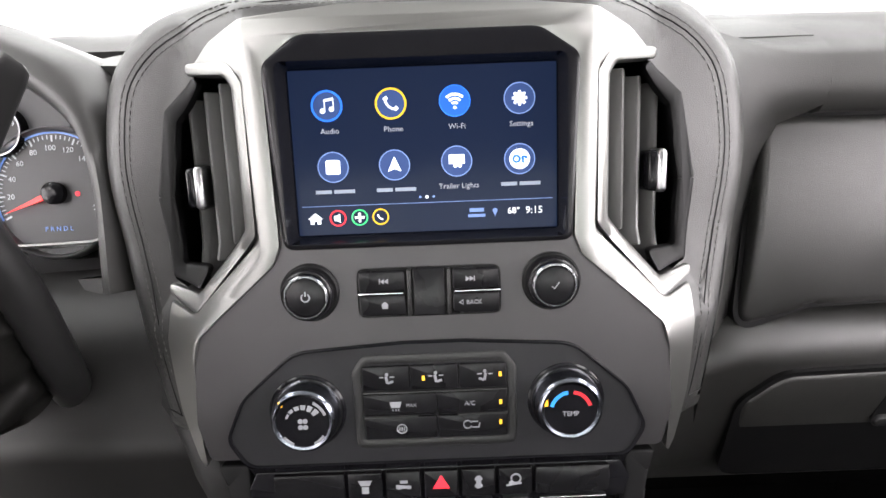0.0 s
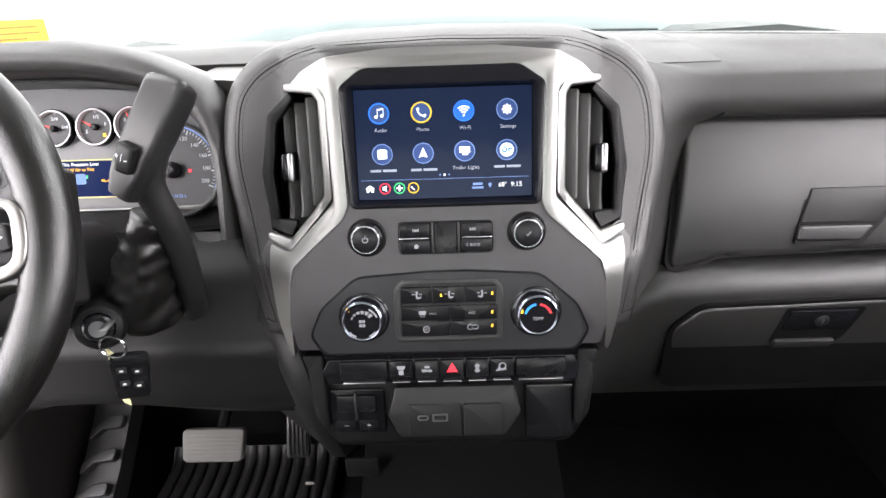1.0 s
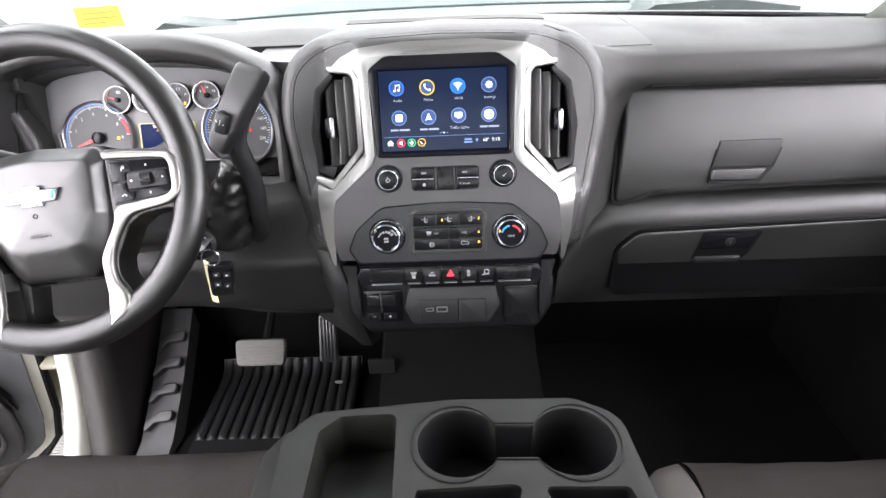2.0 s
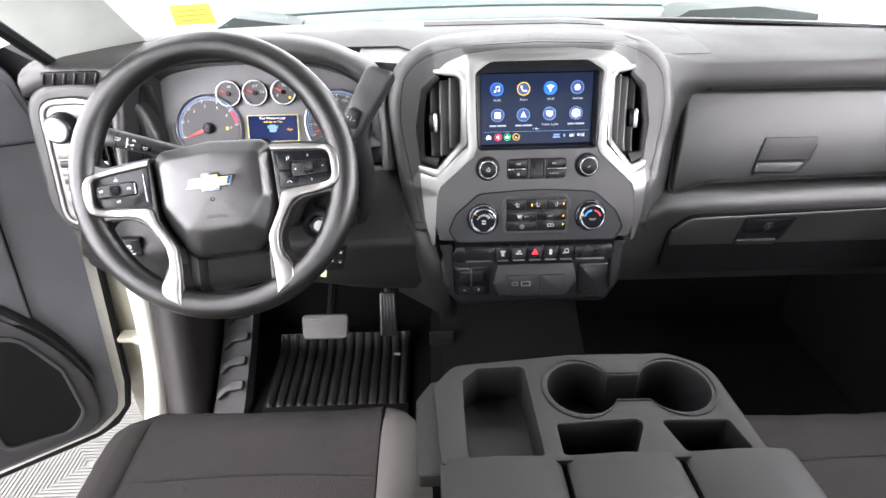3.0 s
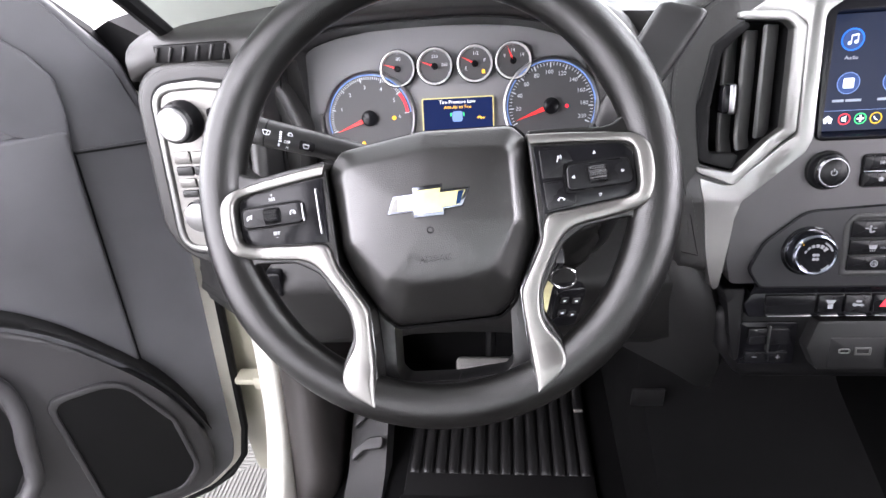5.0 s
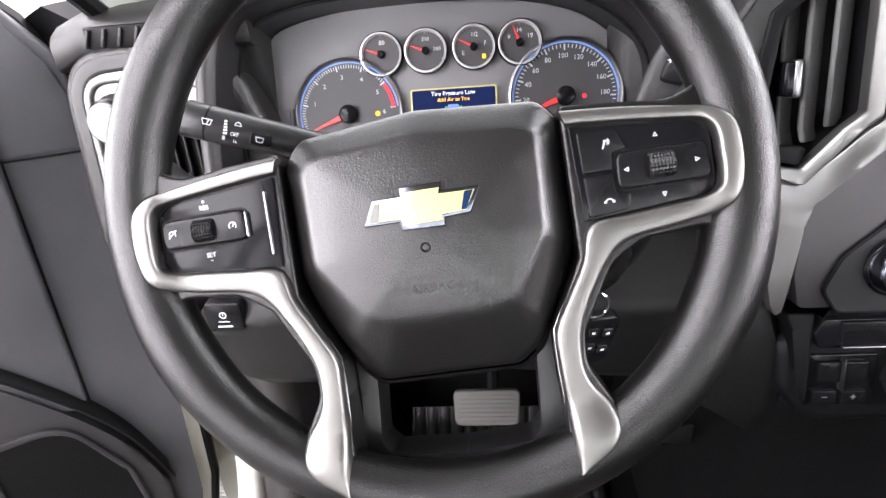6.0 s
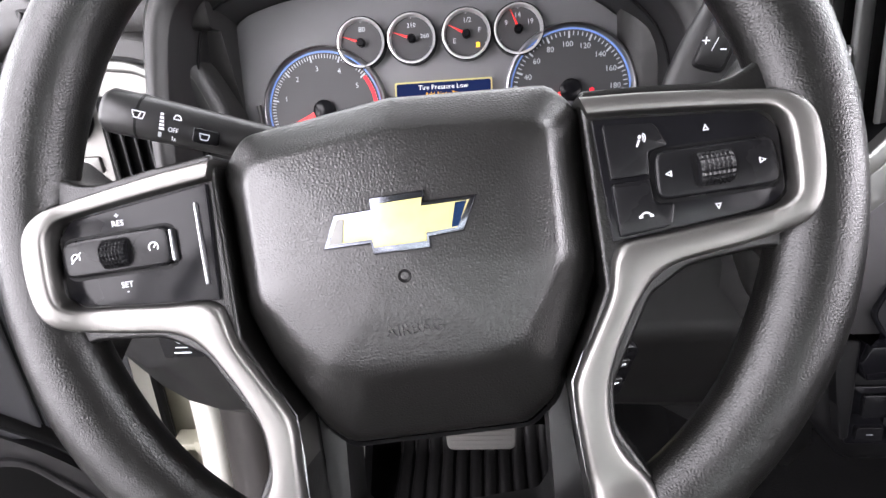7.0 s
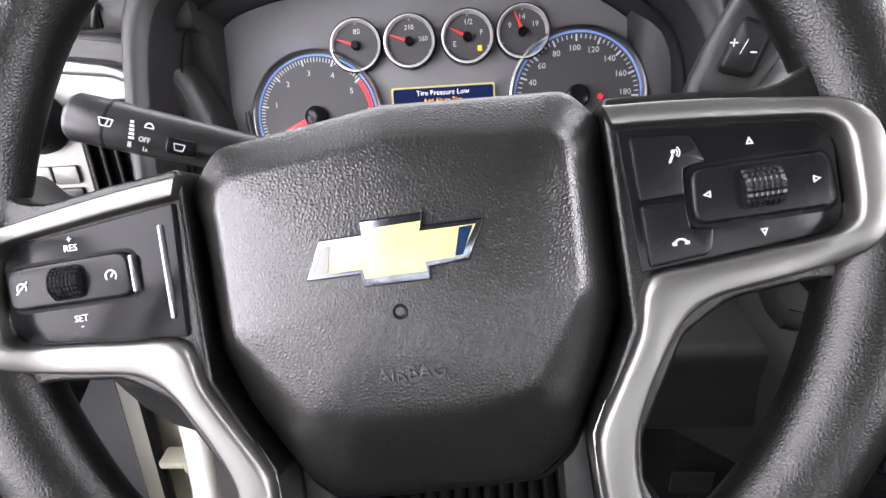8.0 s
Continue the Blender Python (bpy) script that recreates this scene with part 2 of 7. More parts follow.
def inset(loop, d):
    """The closed outline drawn in by d."""
    area = sum(a[0] * b[1] - b[0] * a[1] for a, b in zip(loop, loop[1:] + loop[:1]))
    out = []
    for i, p in enumerate(loop):
        q, r = Vector(loop[i - 1]), Vector(loop[(i + 1) % len(loop)])
        t = (r - q).normalized()
        n = Vector((-t.y, t.x)) * (1 if area > 0 else -1)
        out.append((p[0] + n.x * d, p[1] + n.y * d))
    return out


def rect(x0, y0, x1, y1, r=0.0, n=4):
    return fillet([(x0, y0), (x1, y0), (x1, y1), (x0, y1)], r, n)


def circle(cx, cy, r, n=32, ry=None):
    return [(cx + r * math.cos(2 * math.pi * i / n), cy + (ry or r) * math.sin(2 * math.pi * i / n)) for i in range(n)]


def arc(cx, cy, r, a0, a1, n=16):
    return [(cx + r * math.cos(radians(a0 + (a1 - a0) * i / n)), cy + r * math.sin(radians(a0 + (a1 - a0) * i / n))) for i in range(n + 1)]


def band(cx, cy, r0, r1, a0, a1, n=16):
    return arc(cx, cy, r1, a0, a1, n) + arc(cx, cy, r0, a1, a0, n)


def plate(outer, w0, w1, bev=0.0, holes=(), seg=2, bm=None, high=None):
    """A plate of the given outline between the depths w0 and w1, with holes and a rounded front edge. high: a function of x, y added to the front."""
    own = bmesh.new()
    loops = [outer, *holes]
    edges = []
    for loop in loops:
        vs = [own.verts.new((x, y, w1)) for x, y in loop]
        edges += [own.edges.new((vs[i], vs[(i + 1) % len(vs)])) for i in range(len(vs))]
    if holes:
        bmesh.ops.triangle_fill(own, edges=edges, use_beauty=True)
    else:
        own.faces.new(own.verts[:])
    bmesh.ops.recalc_face_normals(own, faces=own.faces)
    if own.faces and sum(f.normal.z for f in own.faces) < 0:
        bmesh.ops.reverse_faces(own, faces=own.faces)
    top = own.faces[:]
    rim = [e for e in own.edges if len(e.link_faces) == 1]
    got = bmesh.ops.extrude_edge_only(own, edges=rim)["geom"]
    low = [g for g in got if isinstance(g, bmesh.types.BMVert)]
    for v in low:
        v.co.z = w0
    if bev:
        sharp = [e for e in own.edges if len(e.link_faces) == 2 and abs(e.verts[0].co.z - w1) < 1e-6 and abs(e.verts[1].co.z - w1) < 1e-6 and e.calc_face_angle(0) > 0.7]
        bmesh.ops.bevel(own, geom=sharp, offset=bev, segments=seg, profile=0.5, affect="EDGES", clamp_overlap=True)
    if high:
        for v in own.verts:
            if v.co.z > w0 + 1e-6:
                v.co.z += high(v.co.x, v.co.y)
    return merge(bm, own)


def slice_up(bm, xs, ys):
    """New edges across the mesh at these x and y, so that it can be curved."""
    for co, no in [((k, 0, 0), (1, 0, 0)) for k in xs] + [((0, k, 0), (0, 1, 0)) for k in ys]:
        bmesh.ops.bisect_plane(bm, geom=bm.verts[:] + bm.edges[:] + bm.faces[:], dist=1e-6, plane_co=co, plane_no=no)
    return bm


def merge(bm, own, m=None):
    if m:
        own.transform(m)
    if bm is None:
        return own
    me = bpy.data.meshes.new("t")
    own.to_mesh(me)
    own.free()
    bm.from_mesh(me)
    bpy.data.meshes.remove(me)
    return bm


def box(x0, x1, y0, y1, z0, z1, bev=0.0, seg=2, bm=None, m=None):
    own = bmesh.new()
    bmesh.ops.create_cube(own, size=1)
    for v in own.verts:
        v.co = Vector(((x0 + x1) / 2 + v.co.x * (x1 - x0), (y0 + y1) / 2 + v.co.y * (y1 - y0), (z0 + z1) / 2 + v.co.z * (z1 - z0)))
    if bev:
        bmesh.ops.bevel(own, geom=own.edges[:], offset=bev, segments=seg, profile=0.5, affect="EDGES", clamp_overlap=True)
    return merge(bm, own, m)


def lathe(profile, n=32, cx=0.0, cy=0.0, bm=None, wave=None, m=None):
    """A turned form round the z axis: profile of (radius, height)."""
    own = bmesh.new()
    rows = []
    for r, h in profile:
        if r < 1e-6:
            rows.append([own.verts.new((cx, cy, h))])
        else:
            rows.append([own.verts.new((cx + r * (1 + (wave(i, h) if wave else 0)) * math.cos(2 * math.pi * i / n), cy + r * (1 + (wave(i, h) if wave else 0)) * math.sin(2 * math.pi * i / n), h)) for i in range(n)])
    for a, b in zip(rows, rows[1:]):
        for i in range(n):
            j = (i + 1) % n
            if len(a) == 1 and len(b) > 1:
                own.faces.new((a[0], b[i], b[j]))
            elif len(b) == 1 and len(a) > 1:
                own.faces.new((a[i], a[j], b[0]))
            elif len(a) > 1:
                own.faces.new((a[i], a[j], b[j], b[i]))
    return merge(bm, own, m)


def loft(rows, closed=False, caps=False, bm=None):
    """A skin over rows of points. closed: each row is a loop; caps: close the first and last row."""
    own = bmesh.new()
    vs = [[own.verts.new(p) for p in row] for row in rows]
    k = len(vs[0])
    for a, b in zip(vs, vs[1:]):
        for i in range(k if closed else k - 1):
            j = (i + 1) % k
            own.faces.new((a[i], a[j], b[j], b[i]))
    if caps:
        own.faces.new(vs[0][::-1])
        own.faces.new(vs[-1])
    return merge(bm, own)


def tube(path, r, n=10, closed=False, bm=None, flat=1.0):
    """A round bar along a path; r may be a list. flat squeezes its section."""
    pts = [Vector(p) for p in path]
    k = len(pts)
    rows, side = [], None
    for i, p in enumerate(pts):
        d = (pts[(i + 1) % k] - pts[i - 1]) if closed or 0 < i < k - 1 else (pts[1] - pts[0] if i == 0 else pts[-1] - pts[-2])
        d.normalize()
        if side is None:
            side = d.orthogonal().normalized()
        side = (side - d * side.dot(d)).normalized()
        up = d.cross(side)
        rad = r[i] if isinstance(r, (list, tuple)) else r
        rows.append([p + side * rad * math.cos(2 * math.pi * j / n) + up * rad * flat * math.sin(2 * math.pi * j / n) for j in range(n)])
    if closed:
        rows.append(rows[0])
    return loft(rows, True, not closed, bm)


def smooth_path(pts, n=6):
    """A Catmull-Rom curve through the points."""
    ps = [Vector(p) for p in pts]
    ps = [ps[0] * 2 - ps[1], *ps, ps[-1] * 2 - ps[-2]]
    out = []
    for i in range(1, len(ps) - 2):
        a, b, c, d = ps[i - 1], ps[i], ps[i + 1], ps[i + 2]
        for j in range(n):
            t = j / n
            out.append(0.5 * (2 * b + (c - a) * t + (2 * a - 5 * b + 4 * c - d) * t * t + (3 * b - a - 3 * c + d) * t ** 3))
    out.append(ps[-2])
    return out


def words(text, x, y, w, size, parent, material="mark", align="CENTER", name="lettering", thick=0.00015):
    cu = bpy.data.curves.new("t", "FONT")
    cu.body, cu.size, cu.align_x, cu.align_y, cu.extrude, cu.resolution_u = text, size, align, "CENTER", thick, 2
    tmp = bpy.data.objects.new("t", cu)
    me = bpy.data.meshes.new_from_object(tmp)
    bpy.data.objects.remove(tmp)
    bpy.data.curves.remove(cu)
    me.materials.clear()
    me.materials.append(M[material])
    me.transform(Matrix.Translation((x, y, w)))
    me.name = name
    ob = new(name, me)
    ob.parent = parent
    return ob


def shapes(name, outlines, w, material, parent, label="", thick=0.0003):
    """Printed marks: several flat outlines of one colour."""
    bm = bmesh.new()
    for o in outlines:
        plate(o, w, w + thick, bm=bm)
    return part(name, bm, material, parent, label, smooth=0)


def line_shape(x0, y0, x1, y1, t):
    d = Vector((x1 - x0, y1 - y0)).normalized() * t / 2
    return [(x0 - d.y, y0 + d.x), (x1 - d.y, y1 + d.x), (x1 + d.y, y1 - d.x), (x0 + d.y, y0 - d.x)][::-1]

# ---- the booth and the cab shell ----
FLOOR_Z = 0.60


def wall(name, x0, x1, y0, y1, z0, z1, material, label, category="wall"):
    return solid(name, box(x0, x1, y0, y1, z0, z1), material, label, category, kind="structure", smooth=0)


ground = wall("ground", -4.6, 4.6, -6, 6.6, -0.12, 0.0, "tile_slot", "pale grey interlocking garage floor tiles", "floor")

def floor_tiles():
    """Open-ribbed square tiles: raised rings round the middle of each, over a darker ground."""
    bm = bmesh.new()
    for k in range(14):
        a, b = 0.0125 + 0.0135 * k, 0.0195 + 0.0135 * k
        pts = [(-b, -b), (b, -b), (b, b), (-b, b)]
        plate(pts, 0.0, 0.014, holes=[[(-a, -a), (a, -a), (a, a), (-a, a)]], bm=bm)
    plate(rect(-0.199, -0.199, 0.199, 0.199), 0.0, 0.0105, bm=bm)
    me = finish(bm, "tile", "tile", 0)
    for i in range(6):
        for j in range(6):
            t = new("tile", me)
            t.parent = ground
            t.matrix_local = Matrix.Translation((-2.6 + 0.4 * i, -0.4 + 0.4 * j, 0.0))


floor_tiles()
wall("wall_north", -4.5, 4.5, 6.5, 6.65, 0.0, 4.2, "white", "plain white wall of a photo booth")
wall("wall_south", -4.5, 4.5, -5.95, -5.8, 0.0, 4.2, "white", "plain white wall of a photo booth")
wall("wall_west", -4.6, -4.45, -5.8, 6.5, 0.0, 4.2, "white", "plain white wall of a photo booth")
wall("wall_east", 4.45, 4.6, -5.8, 6.5, 0.0, 4.2, "white", "plain white wall of a photo booth")
# out of view; grey so that less light bounces onto the dash top
wall("ceiling", -4.45, 4.45, -5.8, 6.5, 4.0, 4.15, "booth_grey", "unseen booth ceiling, greyed to cut bounced light", "ceiling")

# cab shell: floor pan, right side, rear, roof
wall("cab_floor", -0.80, 0.84, -1.9, 0.86, FLOOR_Z - 0.05, FLOOR_Z - 0.012, "carpet", "black carpeted cab floor", "floor")
bm = box(-0.80, 0.84, 0.80, 0.86, FLOOR_Z - 0.012, 1.36)
solid("firewall", bm, "carpet", "black carpeted firewall under the dashboard", "wall", kind="structure", smooth=0)
wall("cab_side_right", 0.84, 0.92, -1.9, 0.80, 1.10, 1.33, "door", "charcoal inner wall of the closed side", "wall")
wall("cab_kick_right", 0.84, 0.92, -1.9, 0.80, FLOOR_Z - 0.05, 1.10, "carpet", "black lower wall of the passenger footwell", "wall")
wall("cab_rear", -0.92, 0.92, -1.96, -1.9, FLOOR_Z - 0.05, 1.42, "cloth", "dark rear wall of the cab below its window", "wall")
wall("cab_rear_header", -0.92, 0.92, -1.96, -1.9, 1.90, 2.0, "liner", "pale header over the rear window", "wall")
back_glass = wall("window_2", -0.80, 0.80, -1.935, -1.929, 1.42, 1.90, "glass", "clear rear window of the cab", "window")
back_glass.visible_shadow = False
wall("cab_side_left_rear", -0.92, -0.84, -1.9, -0.70, FLOOR_Z - 0.05, 1.38, "door", "charcoal rear side of the cab", "wall")
bm = loft([[(-0.84, y, 1.97 - 0.05 * ((y + 0.8) / 1.1) ** 2), (0.84, y, 1.97 - 0.05 * ((y + 0.8) / 1.1) ** 2), (0.84, y, 2.01), (-0.84, y, 2.01)] for y in [-1.9 + 0.1 * i for i in range(20)] + [0.06]], True, True)
solid("roof", bm, "liner", "pale grey headliner under the cab roof", "ceiling", kind="structure")
for x in (-0.80, 0.80):
    bm = tube([(x * 1.05, -0.62, 1.40), (x * 1.0, -0.62, 1.75), (x * 0.93, -0.62, 1.98)], 0.05, 8)
    solid("door_pillar", bm, "pillar", "grey trimmed pillar between the doors", "pillar", kind="structure")
    bm = tube([(x * 1.05, -1.85, 1.40), (x * 0.93, -1.85, 1.98)], 0.06, 8)
    solid("rear_pillar", bm, "pillar", "grey trimmed rear pillar", "pillar", kind="structure")

# front pillars
def front_pillar(sign):
    """A broad raked trim, from the dash up to the roof, with a black door seal on its outer edge."""
    sec = [(0.826, 0.560, 1.385), (0.822, 0.546, 1.405), (0.800, 0.548, 1.428), (0.765, 0.585, 1.438), (0.735, 0.622, 1.436), (0.722, 0.645, 1.428), (0.740, 0.680, 1.400), (0.810, 0.620, 1.370)]
    rows = [[(sign * (x - 0.035 * t), y + 0.06 - 0.78 * t, z - 0.045 + 0.60 * t) for x, y, z in sec] for t in [i / 14 for i in range(15)]]
    p = solid("front_pillar", loft(rows, True, True), "pillar", "grey-green trimmed windscreen pillar", "pillar", kind="structure", smooth=60)
    part("door_seal", tube([(r[0][0] + sign * 0.004, r[0][1], r[0][2]) for r in rows], 0.011, 8), "black", p, "black rubber seal")
    return p


front_pillar(-1), front_pillar(1)

# windscreen
def windscreen_point(s, t):
    """s across from -1 to 1, t up from 0 to 1."""
    return Vector((0.80 * s * (1 - 0.07 * t), 0.815 - 0.10 * s * s - 0.74 * t, 1.432 - 0.012 * s * s + 0.55 * t))


rows = [[windscreen_point(-1 + i / 8, j / 8) for i in range(17)] for j in range(9)]
bm = loft(rows)
bmesh.ops.solidify(bm, geom=bm.faces[:], thickness=0.005)
ws = solid("window_1", bm, "glass", "clear raked windscreen of the truck", "windscreen", kind="structure")
ws.visible_shadow = False
bm = tube([windscreen_point(-1 + i / 8, 0.0) + Vector((0, -0.004, 0.002)) for i in range(17)], 0.007, 8)
for s in (-1, 1):
    tube([windscreen_point(s, j / 8) + Vector((-0.006 * s, -0.006, 0)) for j in range(9)], 0.010, 8, bm=bm)
part("window_frame", bm, "ceramic", ws, "black edge band of the windscreen")

# ---- dashboard ----
dash = thing("dashboard", pose(0, 0, 0), "black grained dashboard with stitched edges and pale sheen", "dashboard")


def deck_rear(x):
    """Where the top deck meets the windscreen base, by the distance from the middle."""
    a = max(0.0, abs(x + 0.02) - 0.12)
    return 0.765 - 0.42 * a + 0.10 * a * a if x > 0 else 0.765 - 0.02 * a


def dash_section(x):
    """The closed section of the passenger side at x: top shelf, rolled edge, recessed face."""
    yr = deck_rear(x)
    yr = max(yr, 0.545)
    ye = 0.795 - 0.10 * (x / 0.8) ** 2
    return [(x, ye, 1.36), (x, ye, 1.424), (x, yr + 0.08, 1.434), (x, yr, 1.448), (x, 0.5 * (yr + 0.46), 1.4495), (x, 0.46, 1.4405), (x, 0.438, 1.4330), (x, 0.4345, 1.4290), (x, 0.4305, 1.4200), (x, 0.4280, 1.4110), (x, 0.4275, 1.4020), (x, 0.4300, 1.3930), (x, 0.4350, 1.3862), (x, 0.4430, 1.3828), (x, 0.459, 1.381),
            (x, 0.462, 1.30), (x, 0.445, 1.20), (x, 0.445, 1.16), (x, 0.60, 1.16), (x, 0.60, 1.33)]


bm = loft([dash_section(0.30 + 0.0545 * i) for i in range(11)], True, True)
part("passenger_dash", bm, "deck", dash, "grained passenger side with a rolled upper edge", smooth=50)


part("glove_recess", loft([[(x, 0.458, 1.385), (x, 0.4625, 1.30), (x, 0.446, 1.20), (x, 0.446, 1.165), (x, 0.56, 1.165), (x, 0.56, 1.385)] for x in (0.215, 0.30, 0.45, 0.86)], True, True), "black", dash)
part("column_filler", loft([[(-0.305, 0.49, z), (-0.285, 0.470, z), (-0.24, 0.455 + 0.02 * max(0, (1.40 - z)), z), (-0.195, 0.445, z), (-0.195, 0.60, z), (-0.305, 0.60, z)] for z in (1.18, 1.30, 1.40, 1.428, 1.438)], True, True), "pad", dash, smooth=60)


def deck(x):
    yr = deck_rear(x)
    yf = 0.46 + 0.04 * min(1.0, max(0.0, (0.10 - x) / 0.10))
    if -0.72 < x < -0.22:
        yf = 0.565  # room for the instruments
    ye = 0.800 - 0.10 * (x / 0.8) ** 2
    yr = min(yr, ye - 0.02) if x < 0 else max(0.55, yr)
    return [(x, ye, 1.34), (x, ye, 1.424), (x, min(yr + 0.08, ye - 0.005), 1.434), (x, yr, 1.448), (x, 0.5 * (yr + yf), 1.4495), (x, yf + 0.04, 1.4465), (x, yf, 1.4415), (x, yf, 1.37)]


bm = loft([deck(-0.87 + 0.0487 * i) for i in range(25)], True, True)
part("top_deck", bm, "deck", dash, "soft top deck below the windscreen", smooth=50)
bm = loft([[(x, deck_rear(x) - 0.070, 1.4475), (x, deck_rear(x) - 0.067, 1.4500), (x, deck_rear(x) - 0.030, 1.4500), (x, deck_rear(x) - 0.027, 1.4468)] for x in [-0.19 + 0.04 * i for i in range(10)]], True, True)
part("defroster_grille", bm, "black", dash, "black defroster slot", smooth=30)

H = plane_matrix((0.45, 0.441, 1.294), 14)
glove_o = fillet([(-0.193, -0.100), (-0.13, -0.078, 0.05), (0.33, -0.066), (0.345, 0.082), (-0.182, 0.086, 0.022)], 0.014, 6)
bm = slice_up(plate(glove_o, -0.02, 0.005, 0.007, seg=4), (-0.1, 0.0, 0.1, 0.2), [-0.07 + 0.02 * k for k in range(8)])
for p in bm.verts:
    if p.co.z > 0:
        p.co.z += 0.011 - 1.35 * p.co.y ** 2
upper = part("glove_door", bm, "pad", dash, "upper glove box door", smooth=60)
upper.matrix_local = H
gap = part("glove_gap", plate(inset(glove_o, -0.0045), -0.02, 0.0012), "black", dash, "dark gap round the glove box door", smooth=0)
gap.matrix_local = H
part("handle", plate(fillet([(-0.036, 0.002), (0.060, 0.002), (0.056, -0.020), (0.046, -0.040), (-0.046, -0.040)], 0.003), 0.004, 0.0180, 0.0020), "knee_panel", upper)
part("handle_lip", plate(fillet([(-0.046, -0.042), (0.044, -0.042), (0.026, -0.062), (-0.048, -0.061)], 0.005), 0.004, 0.0195, 0.0045, seg=4), "plastic", upper)
part("handle_recess", plate(fillet([(-0.050, -0.066), (0.030, -0.067), (0.052, -0.040), (0.068, 0.007), (-0.040, 0.007)], 0.006), 0.004, 0.0158, 0.0), "black", upper)

# lower glove box block with its ledge
def lower_section(x):
    """Ledge and falling face of the lower glove box at x; near the console it curls down."""
    k = max(0.0, (0.26 - x) / 0.085)
    d = 0.085 * k * k
    return [(x, 0.60, 1.205 - d), (x, 0.445, 1.208 - d), (x, 0.425, 1.204 - d), (x, 0.408, 1.192 - d), (x, 0.400, 1.176 - d), (x, 0.402, 1.162 - d), (x, 0.412, 1.10 - d), (x, 0.430, 1.03 - 0.4 * d), (x, 0.465, 0.97), (x, 0.51, 0.94), (x, 0.60, 0.94)]


bm = loft([lower_section(x) for x in (0.172, 0.182, 0.195, 0.21, 0.23, 0.26, 0.35, 0.5, 0.65, 0.78, 0.855)], True, True)
part("lower_glove_housing", bm, "pad", dash, smooth=60)
L = plane_matrix((0.45, 0.4035, 1.137), -10.0)
lower_o = fillet([(-0.176, -0.12), (0.33, -0.12), (0.33, 0.026), (0.30, 0.033), (-0.15, 0.020, 0.03), (-0.180, -0.015, 0.03)], 0.02, 6)
bm = slice_up(plate(lower_o, -0.012, 0.004, 0.006, seg=4), (-0.1, 0.0, 0.1, 0.2), [-0.10 + 0.02 * k for k in range(7)])
for p in bm.verts:
    if p.co.z > 0 and p.co.y < 0.0:
        p.co.z -= 0.9 * p.co.y ** 2
lower = part("lower_glove_door", bm, "pad", dash, "lower glove box door", smooth=60)
lower.matrix_local = L
gap = part("lower_glove_gap", plate(inset(lower_o, -0.0040), -0.012, 0.0018), "black", dash, "dark gap round the lower door", smooth=0)
gap.matrix_local = L
part("latch_recess", plate(fillet([(-0.046, 0.018), (0.052, 0.018), (0.040, -0.030), (0.030, -0.044), (-0.052, -0.044)], 0.005), 0.0, 0.0046), "black", lower)
part("latch", plate(fillet([(-0.040, 0.014), (0.044, 0.014), (0.036, -0.018), (-0.044, -0.018)], 0.003), 0.002, 0.0066, 0.0015), "gloss", lower)
part("latch_lip", plate(fillet([(-0.048, -0.034), (0.030, -0.034), (0.024, -0.046), (-0.052, -0.046)], 0.004), 0.002, 0.010, 0.003), "plastic", lower)
part("lock_cylinder", lathe([(0, 0.0085), (0.0075, 0.0085), (0.0088, 0.0075), (0.009, 0.003)], 20, 0.002, -0.002), "plastic", lower)
part("keyhole", plate(rect(0.001, -0.0055, 0.003, 0.0015), 0.008, 0.0088), "steel", lower)

# ---- centre stack ----
S = plane_matrix((-0.013, 0.289, 1.16), 14.6)
stack = thing("centre_stack", S, "black padded centre stack with satin silver surround", "dashboard console")


def mirrored(pts):
    """Left half outline, from bottom to top, closed by its mirror image."""
    return pts + [(-p[0], *p[1:]) for p in pts[::-1]]


half = [(-0.200, 0.030), (-0.207, 0.045), (-0.217, 0.09), (-0.238, 0.20), (-0.238, 0.256), (-0.224, 0.303), (-0.185, 0.337), (-0.125, 0.353), (0.0, 0.359)]
curve = [(p.x, p.y) for p in smooth_path([(*p, 0) for p in half], 4)]
outer = curve + [(-x, y) for x, y in curve[-2::-1]]
WELL = [(0.153, 0.2935), (0.1235, 0.290), (0.118, 0.282), (0.118, 0.186), (0.160, 0.141), (0.1865, 0.150), (0.1905, 0.21), (0.182, 0.266)]
wells = [fillet([(sg * x, y) for x, y in WELL], 0.004) for sg in (-1, 1)]


def drop(x, v):
    """How far the stack's face falls back from its middle plane: the vents and the padded arch sweep away to the sides and the top."""
    x0 = 0.108 + 0.050 * min(1.0, max(0.0, (0.175 - v) / 0.063))
    a = max(0.0, abs(x) - x0)
    side_fall = 0.74 * min(a, 0.054) + 0.18 * max(0.0, a - 0.054)
    b = max(0.0, v - 0.309)
    foot = 1.4 * max(0.0, 0.105 - v) ** 2
    return foot + math.hypot(side_fall, 0.30 * min(b, 0.019) + 1.65 * max(0.0, b - 0.019))


def bend(bm):
    """Cut the mesh along the folds of the face and let it fall back with them."""
    ks = (0.108, 0.122, 0.137, 0.150, 0.162, 0.176, 0.190, 0.205, 0.220)
    slice_up(bm, [*ks, *[-k for k in ks]], (0.035, 0.05, 0.065, 0.08, 0.095, 0.112, 0.128, 0.144, 0.160, 0.175, 0.309, 0.319, 0.328, 0.336, 0.346))
    for p in bm.verts:
        p.co.z -= drop(p.co.x, p.co.y)
    return bm


